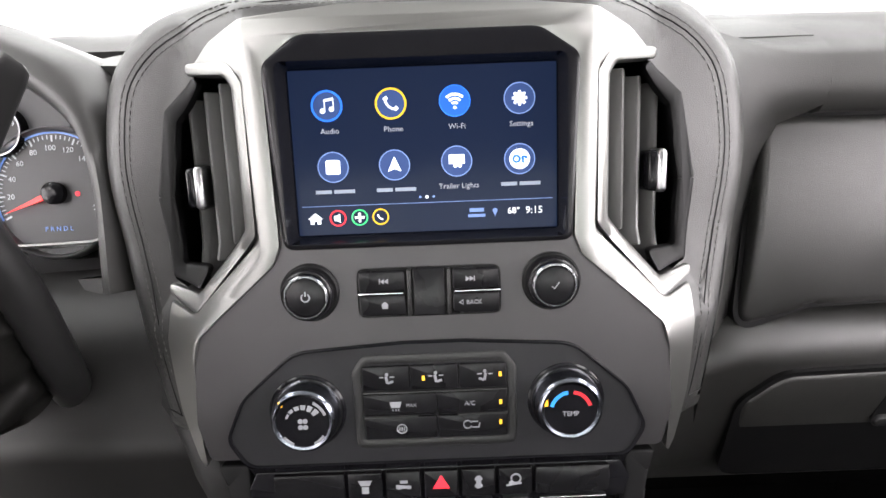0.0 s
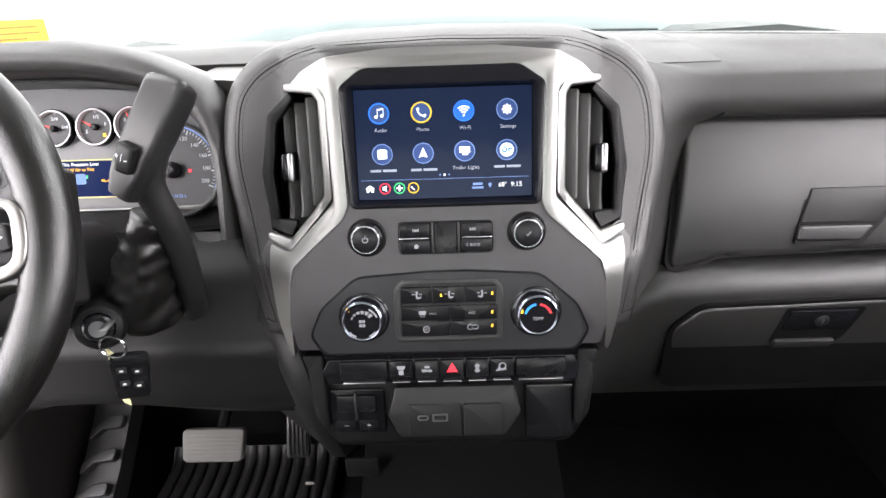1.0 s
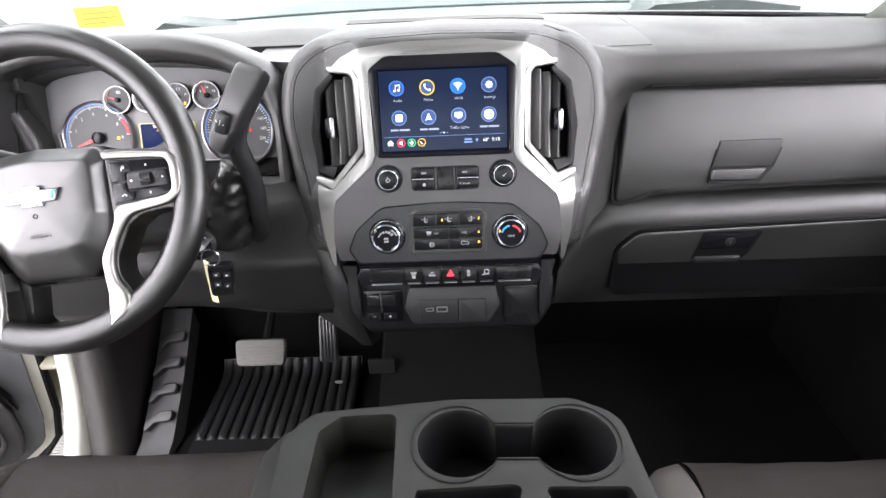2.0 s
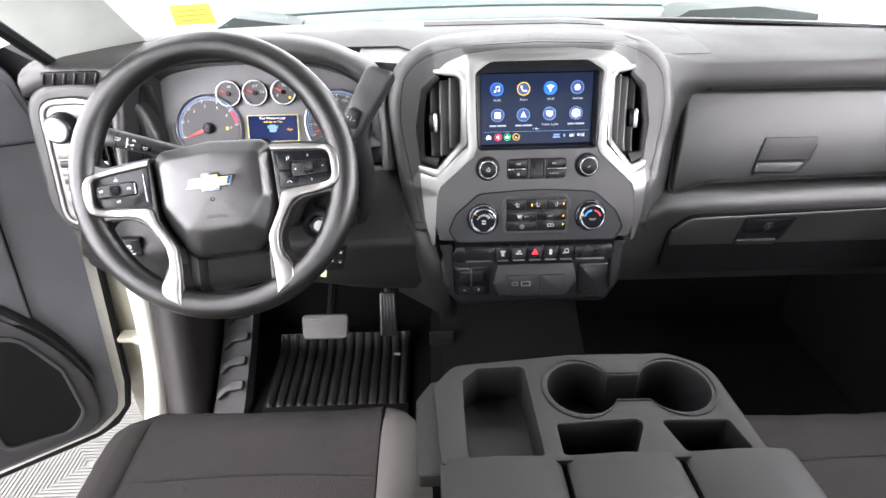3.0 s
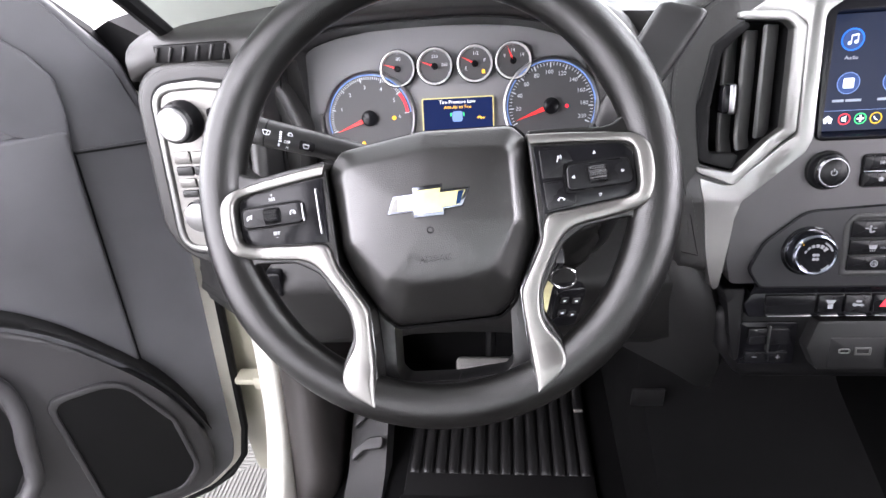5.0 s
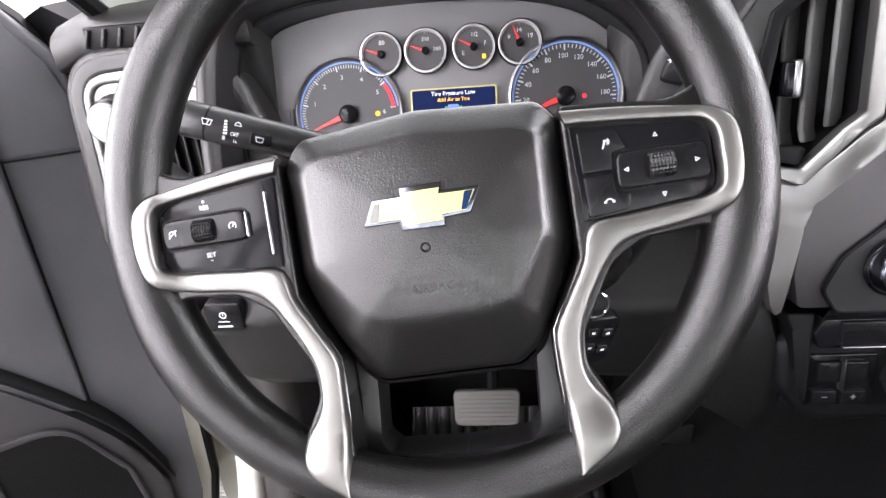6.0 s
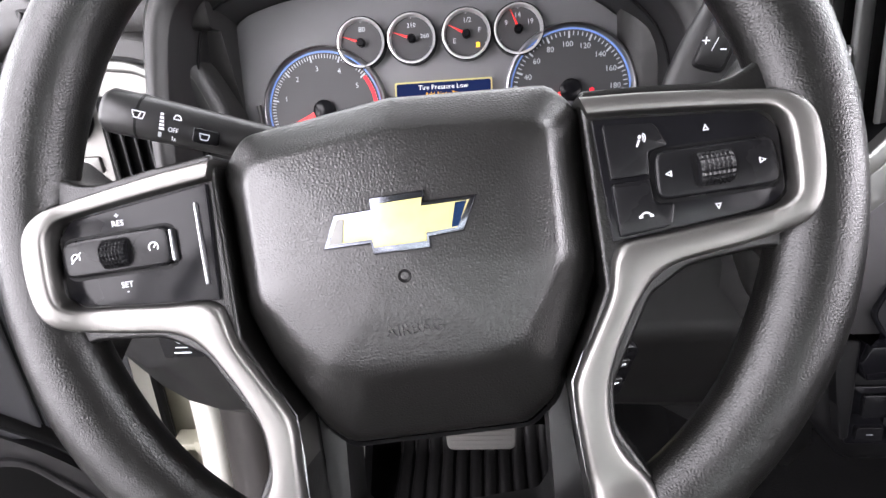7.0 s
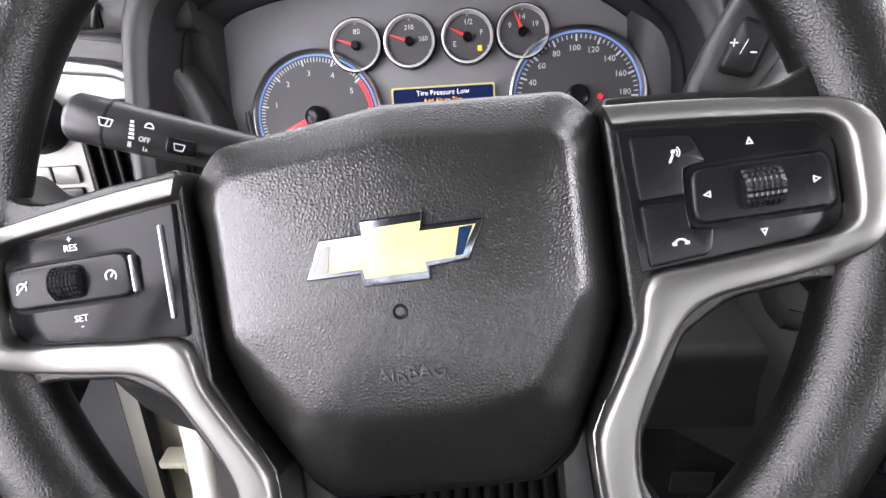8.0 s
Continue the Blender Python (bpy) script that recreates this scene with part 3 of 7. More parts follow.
def rounded_pad(loop, w0, w1, r, holes=(), n=7):
    """A thick pad with a broad rounded edge and openings in its face."""
    rows = [[(x, y, w0) for x, y in loop]]
    for j in range(n + 1):
        a = math.pi / 2 * j / n
        rows.append([(x, y, w1 - r + r * math.sin(a)) for x, y in inset(loop, r * (1 - math.cos(a)))])
    bm = loft(rows, True)
    own = plate([(p[0], p[1]) for p in rows[-1]], w1 - 0.0005, w1, holes=holes)
    bmesh.ops.delete(own, geom=[v for v in own.verts if v.co.z < w1 - 1e-4], context="VERTS")
    bm = merge(bm, own)
    bmesh.ops.remove_doubles(bm, verts=bm.verts, dist=2e-5)
    return bm


bez_o = fillet([(-0.093, 0.174), (0.093, 0.174), (0.0985, 0.292, 0.012), (0.073, 0.309, 0.02), (-0.073, 0.309, 0.02), (-0.0985, 0.292, 0.012)], 0.008, 5)
chain_in = mirrored([(-0.1655, 0.019), (-0.1655, 0.024), (-0.164, 0.055), (-0.161, 0.098, 0.012), (-0.156, 0.117, 0.01), (-0.101, 0.165, 0.012), (-0.096, 0.178, 0.01), (-0.098, 0.292, 0.012), (-0.075, 0.309, 0.02)])
silver_in = fillet([(-0.158, 0.027)] + chain_in[2:-2] + [(0.158, 0.027)], 0.006, 5)
panel_well = inset(fillet([(-0.163, 0.066)] + chain_in[3:-3] + [(0.163, 0.066)], 0.006, 5), 0.0)
pad_bm = rounded_pad(outer, -0.20, 0.010, 0.018, [*wells, panel_well])
part("padded_surround", bend(pad_bm), "pad", stack, "grained stitched arch round the stack", smooth=60)
fold, crease = [], []
for (u, v), b, roll in zip([(0.142, 0.3440), (0.170, 0.3350), (0.193, 0.318), (0.211, 0.295), (0.221, 0.272), (0.226, 0.244), (0.227, 0.212), (0.225, 0.18), (0.218, 0.13), (0.208, 0.08), (0.199, 0.02)],
                           [(0.302, 0.4380, 1.4334), (0.302, 0.4340, 1.4285), (0.302, 0.4300, 1.4185), (0.302, 0.4273, 1.4050), (0.302, 0.4296, 1.3935), (0.290, 0.4380, 1.3838), (0.276, 0.448, 1.374), (0.2700, 0.4515, 1.345), (0.2670, 0.447, 1.29), (0.2640, 0.437, 1.24), (0.2560, 0.430, 1.195)],
                           [1, 1, 1, 1, 1, 0.6, 0.2, 0, 0, 0, 0]):
    p0, p2 = S @ Vector((u, v, 0.0075 - drop(u, v))), Vector(b)
    soft_p = Vector((0.5 * p0.x + 0.5 * p2.x, p2.y, p2.z))
    deep_p = Vector((0.62 * p0.x + 0.38 * p2.x, 0.30 * p0.y + 0.70 * p2.y, 0.5 * p0.z + 0.5 * p2.z))
    p1 = soft_p * roll + deep_p * (1 - roll)
    line = [p0 * (1 - t) ** 2 + p1 * 2 * t * (1 - t) + p2 * t * t for t in [k / 9 for k in range(10)]]
    if not fold:
        crease = line
    fold.append([S.inverted() @ p for p in line])


def shelf_height(x, y):
    """Height of the top deck on the passenger side, just above its skin."""
    yr = max(0.55, deck_rear(x))
    m = 0.5 * (yr + 0.46)
    if y < 0.46:
        return 1.4334 + (y - 0.438) * (0.345 if y > 0.438 else 0.21)
    if y < m:
        return 1.4410 + (y - 0.46) / (m - 0.46) * 0.0088
    return 1.4498 - 0.0015 * (y - m) / (yr - m)


def back_point(p, s):
    y = p.y + (0.60 - p.y) * s
    e = min(1.0, (y - p.y) / (0.010 + 2.4 * max(0.0, p.z - 1.433)))
    e = e * e * (3 - 2 * e)
    return S.inverted() @ Vector((p.x, y, shelf_height(p.x, y) + (p.z - shelf_height(p.x, p.y)) * (1 - e)))


back = [[back_point(p, s) for p in crease] for s in (1.0, 0.85, 0.70, 0.58, 0.46, 0.34, 0.23, 0.13, 0.05)]
part("shoulder", loft(back + fold), "deck", stack, "grained shoulder beside the arch", smooth=50)
# seam and stitching along the arch
bm = bmesh.new()
for d in (0.0185, 0.0265):
    mid = [p for p in inset(outer, d) if p[1] > 0.075]
    for a, b in zip(mid, mid[1:]):
        n = max(1, int((Vector(b) - Vector(a)).length / 0.0045))
        for i in range(n):
            p, q = Vector(a).lerp(Vector(b), i / n), Vector(a).lerp(Vector(b), (i + 0.62) / n)
            c = (p + q) / 2
            tube([(p.x, p.y, 0.0100 - drop(p.x, p.y)), (c.x, c.y, 0.0104 - drop(c.x, c.y)), (q.x, q.y, 0.0100 - drop(q.x, q.y))], 0.0004, 5, bm=bm)
st = part("stitching", bm, "thread", stack, "grey thread")
tagged(st, kind="stuff")
part("seam", tube([(x, y, 0.0100 - drop(x, y)) for x, y in inset(outer, 0.0225) if y > 0.05], 0.0006, 6), "black", stack, "dark seam")

chain_out = mirrored([(-0.1690, 0.013), (-0.1730, 0.022), (-0.181, 0.06), (-0.187, 0.13), (-0.187, 0.136), (-0.163, 0.130, 0.01), (-0.110, 0.182, 0.01), (-0.1125, 0.288, 0.01), (-0.155, 0.2975), (-0.138, 0.310, 0.008), (-0.110, 0.3205, 0.02), (-0.05, 0.3270, 0.02)])
silver_band = fillet(chain_out + chain_in[::-1], 0.002, 5)
for sg in (-1, 1):
    part("lower_cheek", plate([(sg * x, y) for x, y in fillet([(0.136, -0.070), (0.142, -0.072), (0.148, -0.04), (0.154, 0.0), (0.160, 0.016), (0.1360, 0.016)], 0.004)][::sg], -0.20, -0.004, 0.005, seg=3), "black", stack, "dark lower flank", smooth=60)
part("silver_surround", bend(plate(silver_band, -0.006, 0.0138, 0.003)), "silver", stack, "satin silver surround")
bm = slice_up(plate(silver_in, -0.01, 0.0122, 0.0, holes=[inset(bez_o, 0.003)]), [-0.156 + 0.012 * k for k in range(27)], [0.03 + 0.012 * k for k in range(13)])
for p in bm.verts:
    if p.co.z > 0:
        p.co.z -= 0.10 * max(0.0, p.co.y - 0.06) ** 2 + 0.20 * max(0.0, abs(p.co.x) - 0.06) ** 2 + 1.2 * max(0.0, 0.07 - p.co.y) ** 2
part("charcoal_panel", bm, "satin", stack, "satin charcoal knob panel, gently arched", smooth=60)


def air_vent(sign):
    v = thing("air_vent", S, "black vertical air vent with silver frame and chrome tab", "air vent", "vents of the centre stack")
    f = lambda pts: fillet([(sign * p[0], *p[1:]) for p in pts], 0.004)
    o = [(0.1615, 0.3005), (0.122, 0.297, 0.014), (0.1115, 0.282), (0.111, 0.185, 0.008), (0.160, 0.131, 0.006), (0.190, 0.141)]
    i = [(0.190, 0.148), (0.160, 0.144, 0.004), (0.1205, 0.188, 0.006), (0.121, 0.280), (0.1265, 0.288, 0.008), (0.1615, 0.2925)]
    part("frame", bend(plate(f(o + i), 0.002, 0.0150, 0.003)), "silver", v, "bright silver frame")
    lining = f(WELL)
    bm = loft([[(x, y, w) for x, y in lining] for w in (0.0098, -0.045)] + [[(x * 0.9 + sign * 0.0155, y * 0.9 + 0.0215, -0.048) for x, y in lining]], True)
    bm.faces.new([p for p in bm.verts if p.co.z < -0.0475])
    part("housing", bend(bm), "black", v)
    # rounded outer cheek
    cheek = [(0.156, 0.292), (0.150, 0.286), (0.172, 0.262), (0.180, 0.21), (0.178, 0.162), (0.152, 0.162), (0.160, 0.146), (0.187, 0.152), (0.1925, 0.21), (0.182, 0.270)]
    part("cheek", bend(plate(f(cheek), 0.004, 0.0135, 0.003)), "black", v)
    for k in range(3):
        x = 0.1305 + 0.0150 * k
        top_v, bot = 0.284 - 0.004 * k, 0.180 - 0.0125 * k
        bm = box(-0.0019, 0.0019, bot - 0.004, top_v + 0.002, -0.016, 0.012, 0.0016, m=None)
        bm.transform(Matrix.Translation((sign * x, 0, -0.008)) @ Matrix.Rotation(sign * radians(34), 4, "Y"))
        part("slat", bend(bm), "slat", v)
    tabx, tw = sign * 0.1630, -0.028
    part("tab", box(tabx - 0.0070, tabx + 0.0050, 0.2015, 0.2305, tw - 0.020, tw + 0.0035, 0.004, 3), "gloss", v)
    part("tab_trim", box(tabx - 0.0005, tabx + 0.0075, 0.2005, 0.2315, tw - 0.018, tw + 0.0050, 0.0035, 3), "steel", v, "chrome tab edge")
    return v


air_vent(-1), air_vent(1)

# display
disp = thing("infotainment_display", S @ Matrix.Translation((0.0008, 0.0008, -0.0185)) @ Matrix.Diagonal((1.015, 1, 1, 1)), "lit blue touch screen in a black bezel", "display")
bez_i = rect(-0.0865, 0.181, 0.0865, 0.2895, 0.002)
bm = plate(bez_o, 0.006, 0.0335, 0.003, holes=[bez_i])
for p in bm.verts:
    if abs(p.co.x) < 0.0875 and 0.180 < p.co.y < 0.2905 and p.co.z > 0.01:
        p.co.z -= 0.0200
part("bezel", bm, "gloss", disp, "black bezel with sloping walls")
part("brow", plate(fillet([(-0.066, 0.2985), (0.066, 0.2985), (0.057, 0.3055), (-0.057, 0.3055)], 0.003), 0.022, 0.0312, 0.0008), "black", disp)
part("screen", plate(rect(-0.0865, 0.181, 0.0865, 0.2895), 0.004, 0.0125), "screen", disp, "lit blue screen", smooth=0)
SW = 0.0126
ICONS = [(-0.0625, 0.2665, "Audio", "lit_blue"), (-0.021, 0.2665, "Phone", "lit_amber"), (0.0205, 0.2668, "Wi-Fi", "fill"), (0.0625, 0.267, "Settings", "dim"),
         (-0.061, 0.2265, "", "dim"), (-0.0205, 0.2265, "", "dim"), (0.0205, 0.2275, "Trailer Lights", "dim"), (0.062, 0.2275, "", "dim")]
M["icon_fill"] = mat("blue_icon_disc", (0.02, 0.1, 0.5), 0.3, vary=0, emit=(0.005, 0.050, 0.31), power=1.0, spec=0.05)
M["icon_dim"] = mat("dim_icon_disc", (0.03, 0.05, 0.12), 0.3, vary=0, emit=(0.016, 0.038, 0.125), power=1.0, spec=0.05)
M["icon_pale"] = mat("pale_label", (0.1, 0.12, 0.15), 0.3, vary=0, emit=(0.30, 0.34, 0.42), power=1.0, spec=0.05)
M["icon_ring"] = mat("pale_icon_ring", (0.1, 0.15, 0.3), 0.3, vary=0, emit=(0.12, 0.2, 0.45), power=1.0, spec=0.05)
M["icon_blue"] = mat("blue_icon_ring", (0.02, 0.1, 0.5), 0.3, vary=0, emit=(0.01, 0.14, 0.75), power=1.0, spec=0.05)
M["icon_gold"] = mat("gold_icon_ring", (0.5, 0.3, 0.02), 0.3, vary=0, emit=(0.6, 0.36, 0.03), power=1.0, spec=0.05)
R_I = 0.0103
for x, y, text, style in ICONS:
    disc = part("icon", plate(circle(x, y, R_I, 28), SW, SW + 0.0002), {"fill": "icon_fill"}.get(style, "icon_dim"), disp, smooth=0)
    ring = plate(circle(x, y, R_I, 28), SW + 0.0002, SW + 0.0004, holes=[circle(x, y, R_I * (0.87 if style in ("lit_blue", "lit_amber") else 0.93), 28)])
    part("icon_ring", ring, {"lit_blue": "icon_blue", "lit_amber": "icon_gold", "fill": "icon_blue"}.get(style, "icon_ring"), disp, smooth=0)
    if text:
        words(text, x + 0.001, y - 0.0165, SW + 0.0003, 0.0050, disp, "label_lit")
    else:
        shapes("label_bar", [rect(x - 0.0125, y - 0.0176, x - 0.0020, y - 0.0152), rect(x - 0.0003, y - 0.0176, x + 0.0135, y - 0.0152)], SW + 0.0002, "icon_pale", disp)
a = SW + 0.0005
x, y = ICONS[0][:2]
shapes("note_sign", [circle(x - 0.0028, y - 0.0032, 0.0017, 12), circle(x + 0.0030, y - 0.0022, 0.0017, 12), rect(x - 0.0017, y - 0.0032, x - 0.0010, y + 0.0042), rect(x + 0.0040, y - 0.0022, x + 0.0047, y + 0.0048), line_shape(x - 0.0013, y + 0.0035, x + 0.0045, y + 0.0045, 0.0016)], a, "lit_white", disp)
x, y = ICONS[1][:2]
shapes("handset_sign", [band(x + 0.0030, y + 0.0030, 0.0058, 0.0072, 186, 264, 10), line_shape(x - 0.0043, y + 0.0022, x - 0.0022, y + 0.0042, 0.0024), line_shape(x + 0.0022, y - 0.0043, x + 0.0042, y - 0.0022, 0.0024)], a, "lit_white", disp)
x, y = ICONS[2][:2]
shapes("wireless_sign", [band(x, y - 0.0040, 0.0073, 0.0090, 48, 132, 10), band(x, y - 0.0040, 0.0046, 0.0062, 48, 132, 10), band(x, y - 0.0040, 0.0020, 0.0036, 48, 132, 8), circle(x, y - 0.0044, 0.0011, 10)], a, "lit_white", disp)
x, y = ICONS[3][:2]
gear = [(x + r * math.cos(t), y + r * math.sin(t)) for k in range(8) for r, t in ((0.0050, (k - 0.22) * math.pi / 4), (0.0050, (k + 0.22) * math.pi / 4), (0.0036, (k + 0.34) * math.pi / 4), (0.0036, (k + 0.66) * math.pi / 4))]
shapes("cog_sign", [gear], a, "lit_white", disp)
x, y = ICONS[4][:2]
shapes("square_sign", [rect(x - 0.0048, y - 0.0048, x + 0.0048, y + 0.0048, 0.0018)], a, "lit_white", disp)
x, y = ICONS[5][:2]
shapes("arrow_sign", [[(x - 0.0046, y - 0.0044), (x, y - 0.0026), (x + 0.0046, y - 0.0044), (x, y + 0.0056)]], a, "lit_white", disp)
x, y = ICONS[6][:2]
shapes("trailer_sign", [rect(x - 0.0052, y - 0.0018, x + 0.0052, y + 0.0044), circle(x - 0.001, y - 0.003, 0.0013, 10), circle(x + 0.002, y - 0.003, 0.0013, 10)], a, "lit_white", disp)
x, y = ICONS[7][:2]
shapes("service_disc", [circle(x, y, 0.0068, 24)], a, "lit_white", disp)
shapes("service_disc_mark", [band(x - 0.0022, y, 0.0014, 0.0028, 0, 359, 16), rect(x + 0.0014, y - 0.0028, x + 0.0028, y + 0.002), band(x + 0.0030, y, 0.0008, 0.0022, 0, 180, 8)], a + 0.0003, "icon_blue", disp)
shapes("divider", [rect(-0.0835, 0.2004, 0.0835, 0.2008)], SW, "icon_ring", disp)
shapes("page_dot", [circle(-0.0045, 0.2045, 0.0009, 10), circle(0.0045, 0.2045, 0.0009, 10)], SW, "icon_ring", disp)
shapes("page_dot_lit", [circle(0.0, 0.2045, 0.0011, 10)], SW, "lit_white", disp)
shapes("home_sign", [[(-0.0800, 0.1920), (-0.0750, 0.1962), (-0.0700, 0.1920), (-0.0715, 0.1920), (-0.0715, 0.1885), (-0.0740, 0.1885), (-0.0740, 0.1905), (-0.0760, 0.1905), (-0.0760, 0.1885), (-0.0785, 0.1885), (-0.0785, 0.1920)][::-1]], SW, "lit_white", disp)
for x, mm in ((-0.0600, "lit_red"), (-0.0455, "lit_green"), (-0.0315, "icon_gold")):
    part("status_ring", plate(circle(x, 0.1922, 0.0056, 24), SW, SW + 0.0002, holes=[circle(x, 0.1922, 0.0046, 24)]), mm, disp, smooth=0)
shapes("status_sign", [rect(-0.0625, 0.1905, -0.0605, 0.1939), [(-0.0608, 0.1905), (-0.0585, 0.1890), (-0.0585, 0.1954), (-0.0608, 0.1939)], rect(-0.0487, 0.1914, -0.0423, 0.1930), rect(-0.0463, 0.1890, -0.0447, 0.1954), band(-0.0293, 0.1944, 0.0036, 0.0046, 188, 262, 8)], SW, "lit_white", disp)
shapes("signal_bar", [rect(0.0270, 0.1895, 0.0385, 0.1915), rect(0.0280, 0.1930, 0.0375, 0.1955)], SW, "icon_ring", disp)
shapes("place_sign", [circle(0.0450, 0.1935, 0.0017, 12), [(0.0438, 0.1925), (0.0450, 0.1895), (0.0462, 0.1925)]], SW, "icon_ring", disp)
words("68°", 0.0575, 0.1928, SW + 0.0003, 0.0062, disp, "lit_white")
words("9:15", 0.0712, 0.1928, SW + 0.0003, 0.0068, disp, "lit_white")


def rotary(name, label, x, y, parent_m, r, base, height, skirt="black", face="button"):
    k = thing(name, parent_m @ Matrix.Translation((x, y, 0)), label, "knob", "rotary knobs")
    part("collar", lathe([(r * 1.16, base), (r * 1.16, base + 0.002), (r * 1.08, base + 0.0035), (r * 0.9, base + 0.0035)], 40), skirt, k)
    part("grip", lathe([(r, base), (r, base + height * 0.55), (r * 0.97, base + height * 0.62), (r * 0.90, base + height * 0.66), (r * 0.88, base + height * 0.5)], 60, wave=lambda i, h: 0.008 * (i % 2)), "button", k)
    part("chrome_ring", lathe([(r * 0.90, base + height * 0.64), (r * 0.87, base + height * 0.78), (r * 0.82, base + height * 0.82), (r * 0.77, base + height * 0.82), (r * 0.74, base + height * 0.7)], 40), "knob_chrome", k, "chrome ring")
    return k


kl = rotary("power_knob", "round black power knob with a chrome ring", -0.0788, 0.1462, S, 0.0168, 0.0110, 0.0185)
part("face", lathe([(0.0125, 0.0230), (0.0123, 0.0255), (0.011, 0.0259), (0, 0.0259)], 32), "button", kl)
shapes("power_sign", [band(0, 0, 0.0022, 0.0030, 125, 415, 16), rect(-0.0004, 0.0008, 0.0004, 0.0040)], 0.0260, "dim_mark", kl)
kr = rotary("tuning_knob", "round black tuning knob with a chrome ring", 0.0808, 0.1482, S, 0.0168, 0.0110, 0.0185)
part("face", lathe([(0.0125, 0.0230), (0.0123, 0.0255), (0.011, 0.0259), (0, 0.0259)], 32), "button", kr)
shapes("tick_sign", [line_shape(-0.002, -0.0005, -0.0004, -0.0022, 0.0006), line_shape(-0.0004, -0.0022, 0.0026, 0.0020, 0.0006)], 0.0260, "dim_mark", kr)

# media buttons
media = thing("media_buttons", S @ Matrix.Translation((0.0, 0.002, 0.0002)) @ Matrix.Diagonal((0.95, 1, 1, 1)), "black media buttons split by a thin chrome strip", "button panel")
part("recess", plate(rect(-0.0500, 0.1255, 0.0500, 0.1590, 0.006), 0.0, 0.0120), "black", media)
for sgn in (-1, 1):
    for y0, y1 in ((0.1437, 0.1572), (0.1273, 0.1413)):
        x0, x1 = sorted((sgn * 0.0485, sgn * 0.0165))
        part("button", plate(fillet([(x0, y0), (x1, y0), (x1, y1), (x0, y1)], 0.0022), 0.010, 0.0150, 0.0009), "button", media)
    x0, x1 = sorted((sgn * 0.0490, sgn * 0.0175))
    part("chrome_strip", box(x0, x1, 0.1417, 0.1432, 0.010, 0.0162, 0.0005), "chrome", media, "thin chrome strip")
    x0, x1 = sorted((sgn * 0.0150, sgn * 0.0125))
    part("divider_bar", box(x0, x1, 0.1270, 0.1575, 0.010, 0.0155, 0.0007), "plastic", media)
part("centre_pad", plate(rect(-0.0110, 0.1262, 0.0110, 0.1582, 0.001), 0.008, 0.0140, 0.001), "button", media)


def skip_sign(x, y, s):
    return [[(x, y - 0.0018), (x + s * 0.0028, y), (x, y + 0.0018)][:: s], [(x + s * 0.0028, y - 0.0018), (x + s * 0.0056, y), (x + s * 0.0028, y + 0.0018)][:: s], rect(min(x + s * 0.0056, x + s * 0.0063), y - 0.0018, max(x + s * 0.0056, x + s * 0.0063), y + 0.0018)]


shapes("skip_back_sign", skip_sign(-0.0280, 0.1505, -1), 0.0151, "dim_mark", media)
shapes("skip_sign", skip_sign(0.0255, 0.1505, 1), 0.0151, "dim_mark", media)
shapes("home_sign", [[(-0.0338, 0.1345), (-0.0310, 0.1370), (-0.0282, 0.1345), (-0.0290, 0.1345), (-0.0290, 0.1322), (-0.0330, 0.1322), (-0.0330, 0.1345)][::-1]], 0.0151, "dim_mark", media)
words("◁", 0.0220, 0.1345, 0.0152, 0.0040, media, "dim_mark")
words("BACK", 0.0310, 0.1345, 0.0152, 0.0042, media, "dim_mark")

# climate panel
clim = thing("climate_control_unit", S @ Matrix.Translation((0.001, 0.0045, 0.0)), "black climate control panel with two rotary knobs", "climate control")
cp = fillet([(-0.130, 0.020, 0.012), (0.131, 0.020, 0.012), (0.1425, 0.040, 0.012), (0.130, 0.068, 0.03), (0.093, 0.100, 0.03), (0.02, 0.1045, 0.02), (-0.02, 0.1045, 0.02), (-0.093, 0.100, 0.03), (-0.130, 0.068, 0.03), (-0.1425, 0.040, 0.012)], 0.01, 5)
part("panel_edge", plate([(x * 1.015, 0.046 + (y - 0.046) * 1.03) for x, y in cp], 0.004, 0.0147, 0.0015, holes=[cp]), "gloss", clim, "dark edge of the panel")
part("panel", plate(cp, 0.0, 0.0128), "panel_dark", clim)
part("panel_slope", loft([[(x * k, y, w) for x in (-0.141, -0.10, 0.0, 0.10, 0.142)] for k, y, w in ((0.96, 0.026, 0.0112), (0.955, 0.0195, 0.0100), (0.95, 0.012, 0.0035), (0.945, 0.003, -0.002))]), "gloss", clim, "dark fold under the panel", smooth=60)
part("button_frame", plate(fillet([(-0.055, 0.030), (0.055, 0.030), (0.056, 0.086), (0.048, 0.097), (-0.048, 0.097), (-0.056, 0.086)], 0.006), 0.006, 0.0135, 0.001, holes=[fillet([(-0.0495, 0.036), (0.0495, 0.036), (0.0495, 0.084), (0.043, 0.0905), (-0.043, 0.0905), (-0.0495, 0.084)], 0.003)]), "plastic", clim)
for x0, x1 in ((-0.0487, -0.0168), (-0.0160, 0.0160), (0.0168, 0.0487)):
    part("button", plate(fillet([(x0, 0.0725), (x1, 0.0725), (x1, 0.0895), (x0, 0.0895)], 0.0012), 0.008, 0.0150, 0.0008), "button", clim)
for x0, x1 in ((-0.0487, 0.0005), (0.0013, 0.0487)):
    for y0, y1 in ((0.0540, 0.0697), (0.0372, 0.0530)):
        part("button", plate(fillet([(x0, y0), (x1, y0), (x1, y1), (x0, y1)], 0.0012), 0.008, 0.0150, 0.0008), "button", clim)
part("strip", box(-0.0490, 0.0490, 0.0703, 0.0716, 0.010, 0.0162, 0.0005), "plastic", clim)
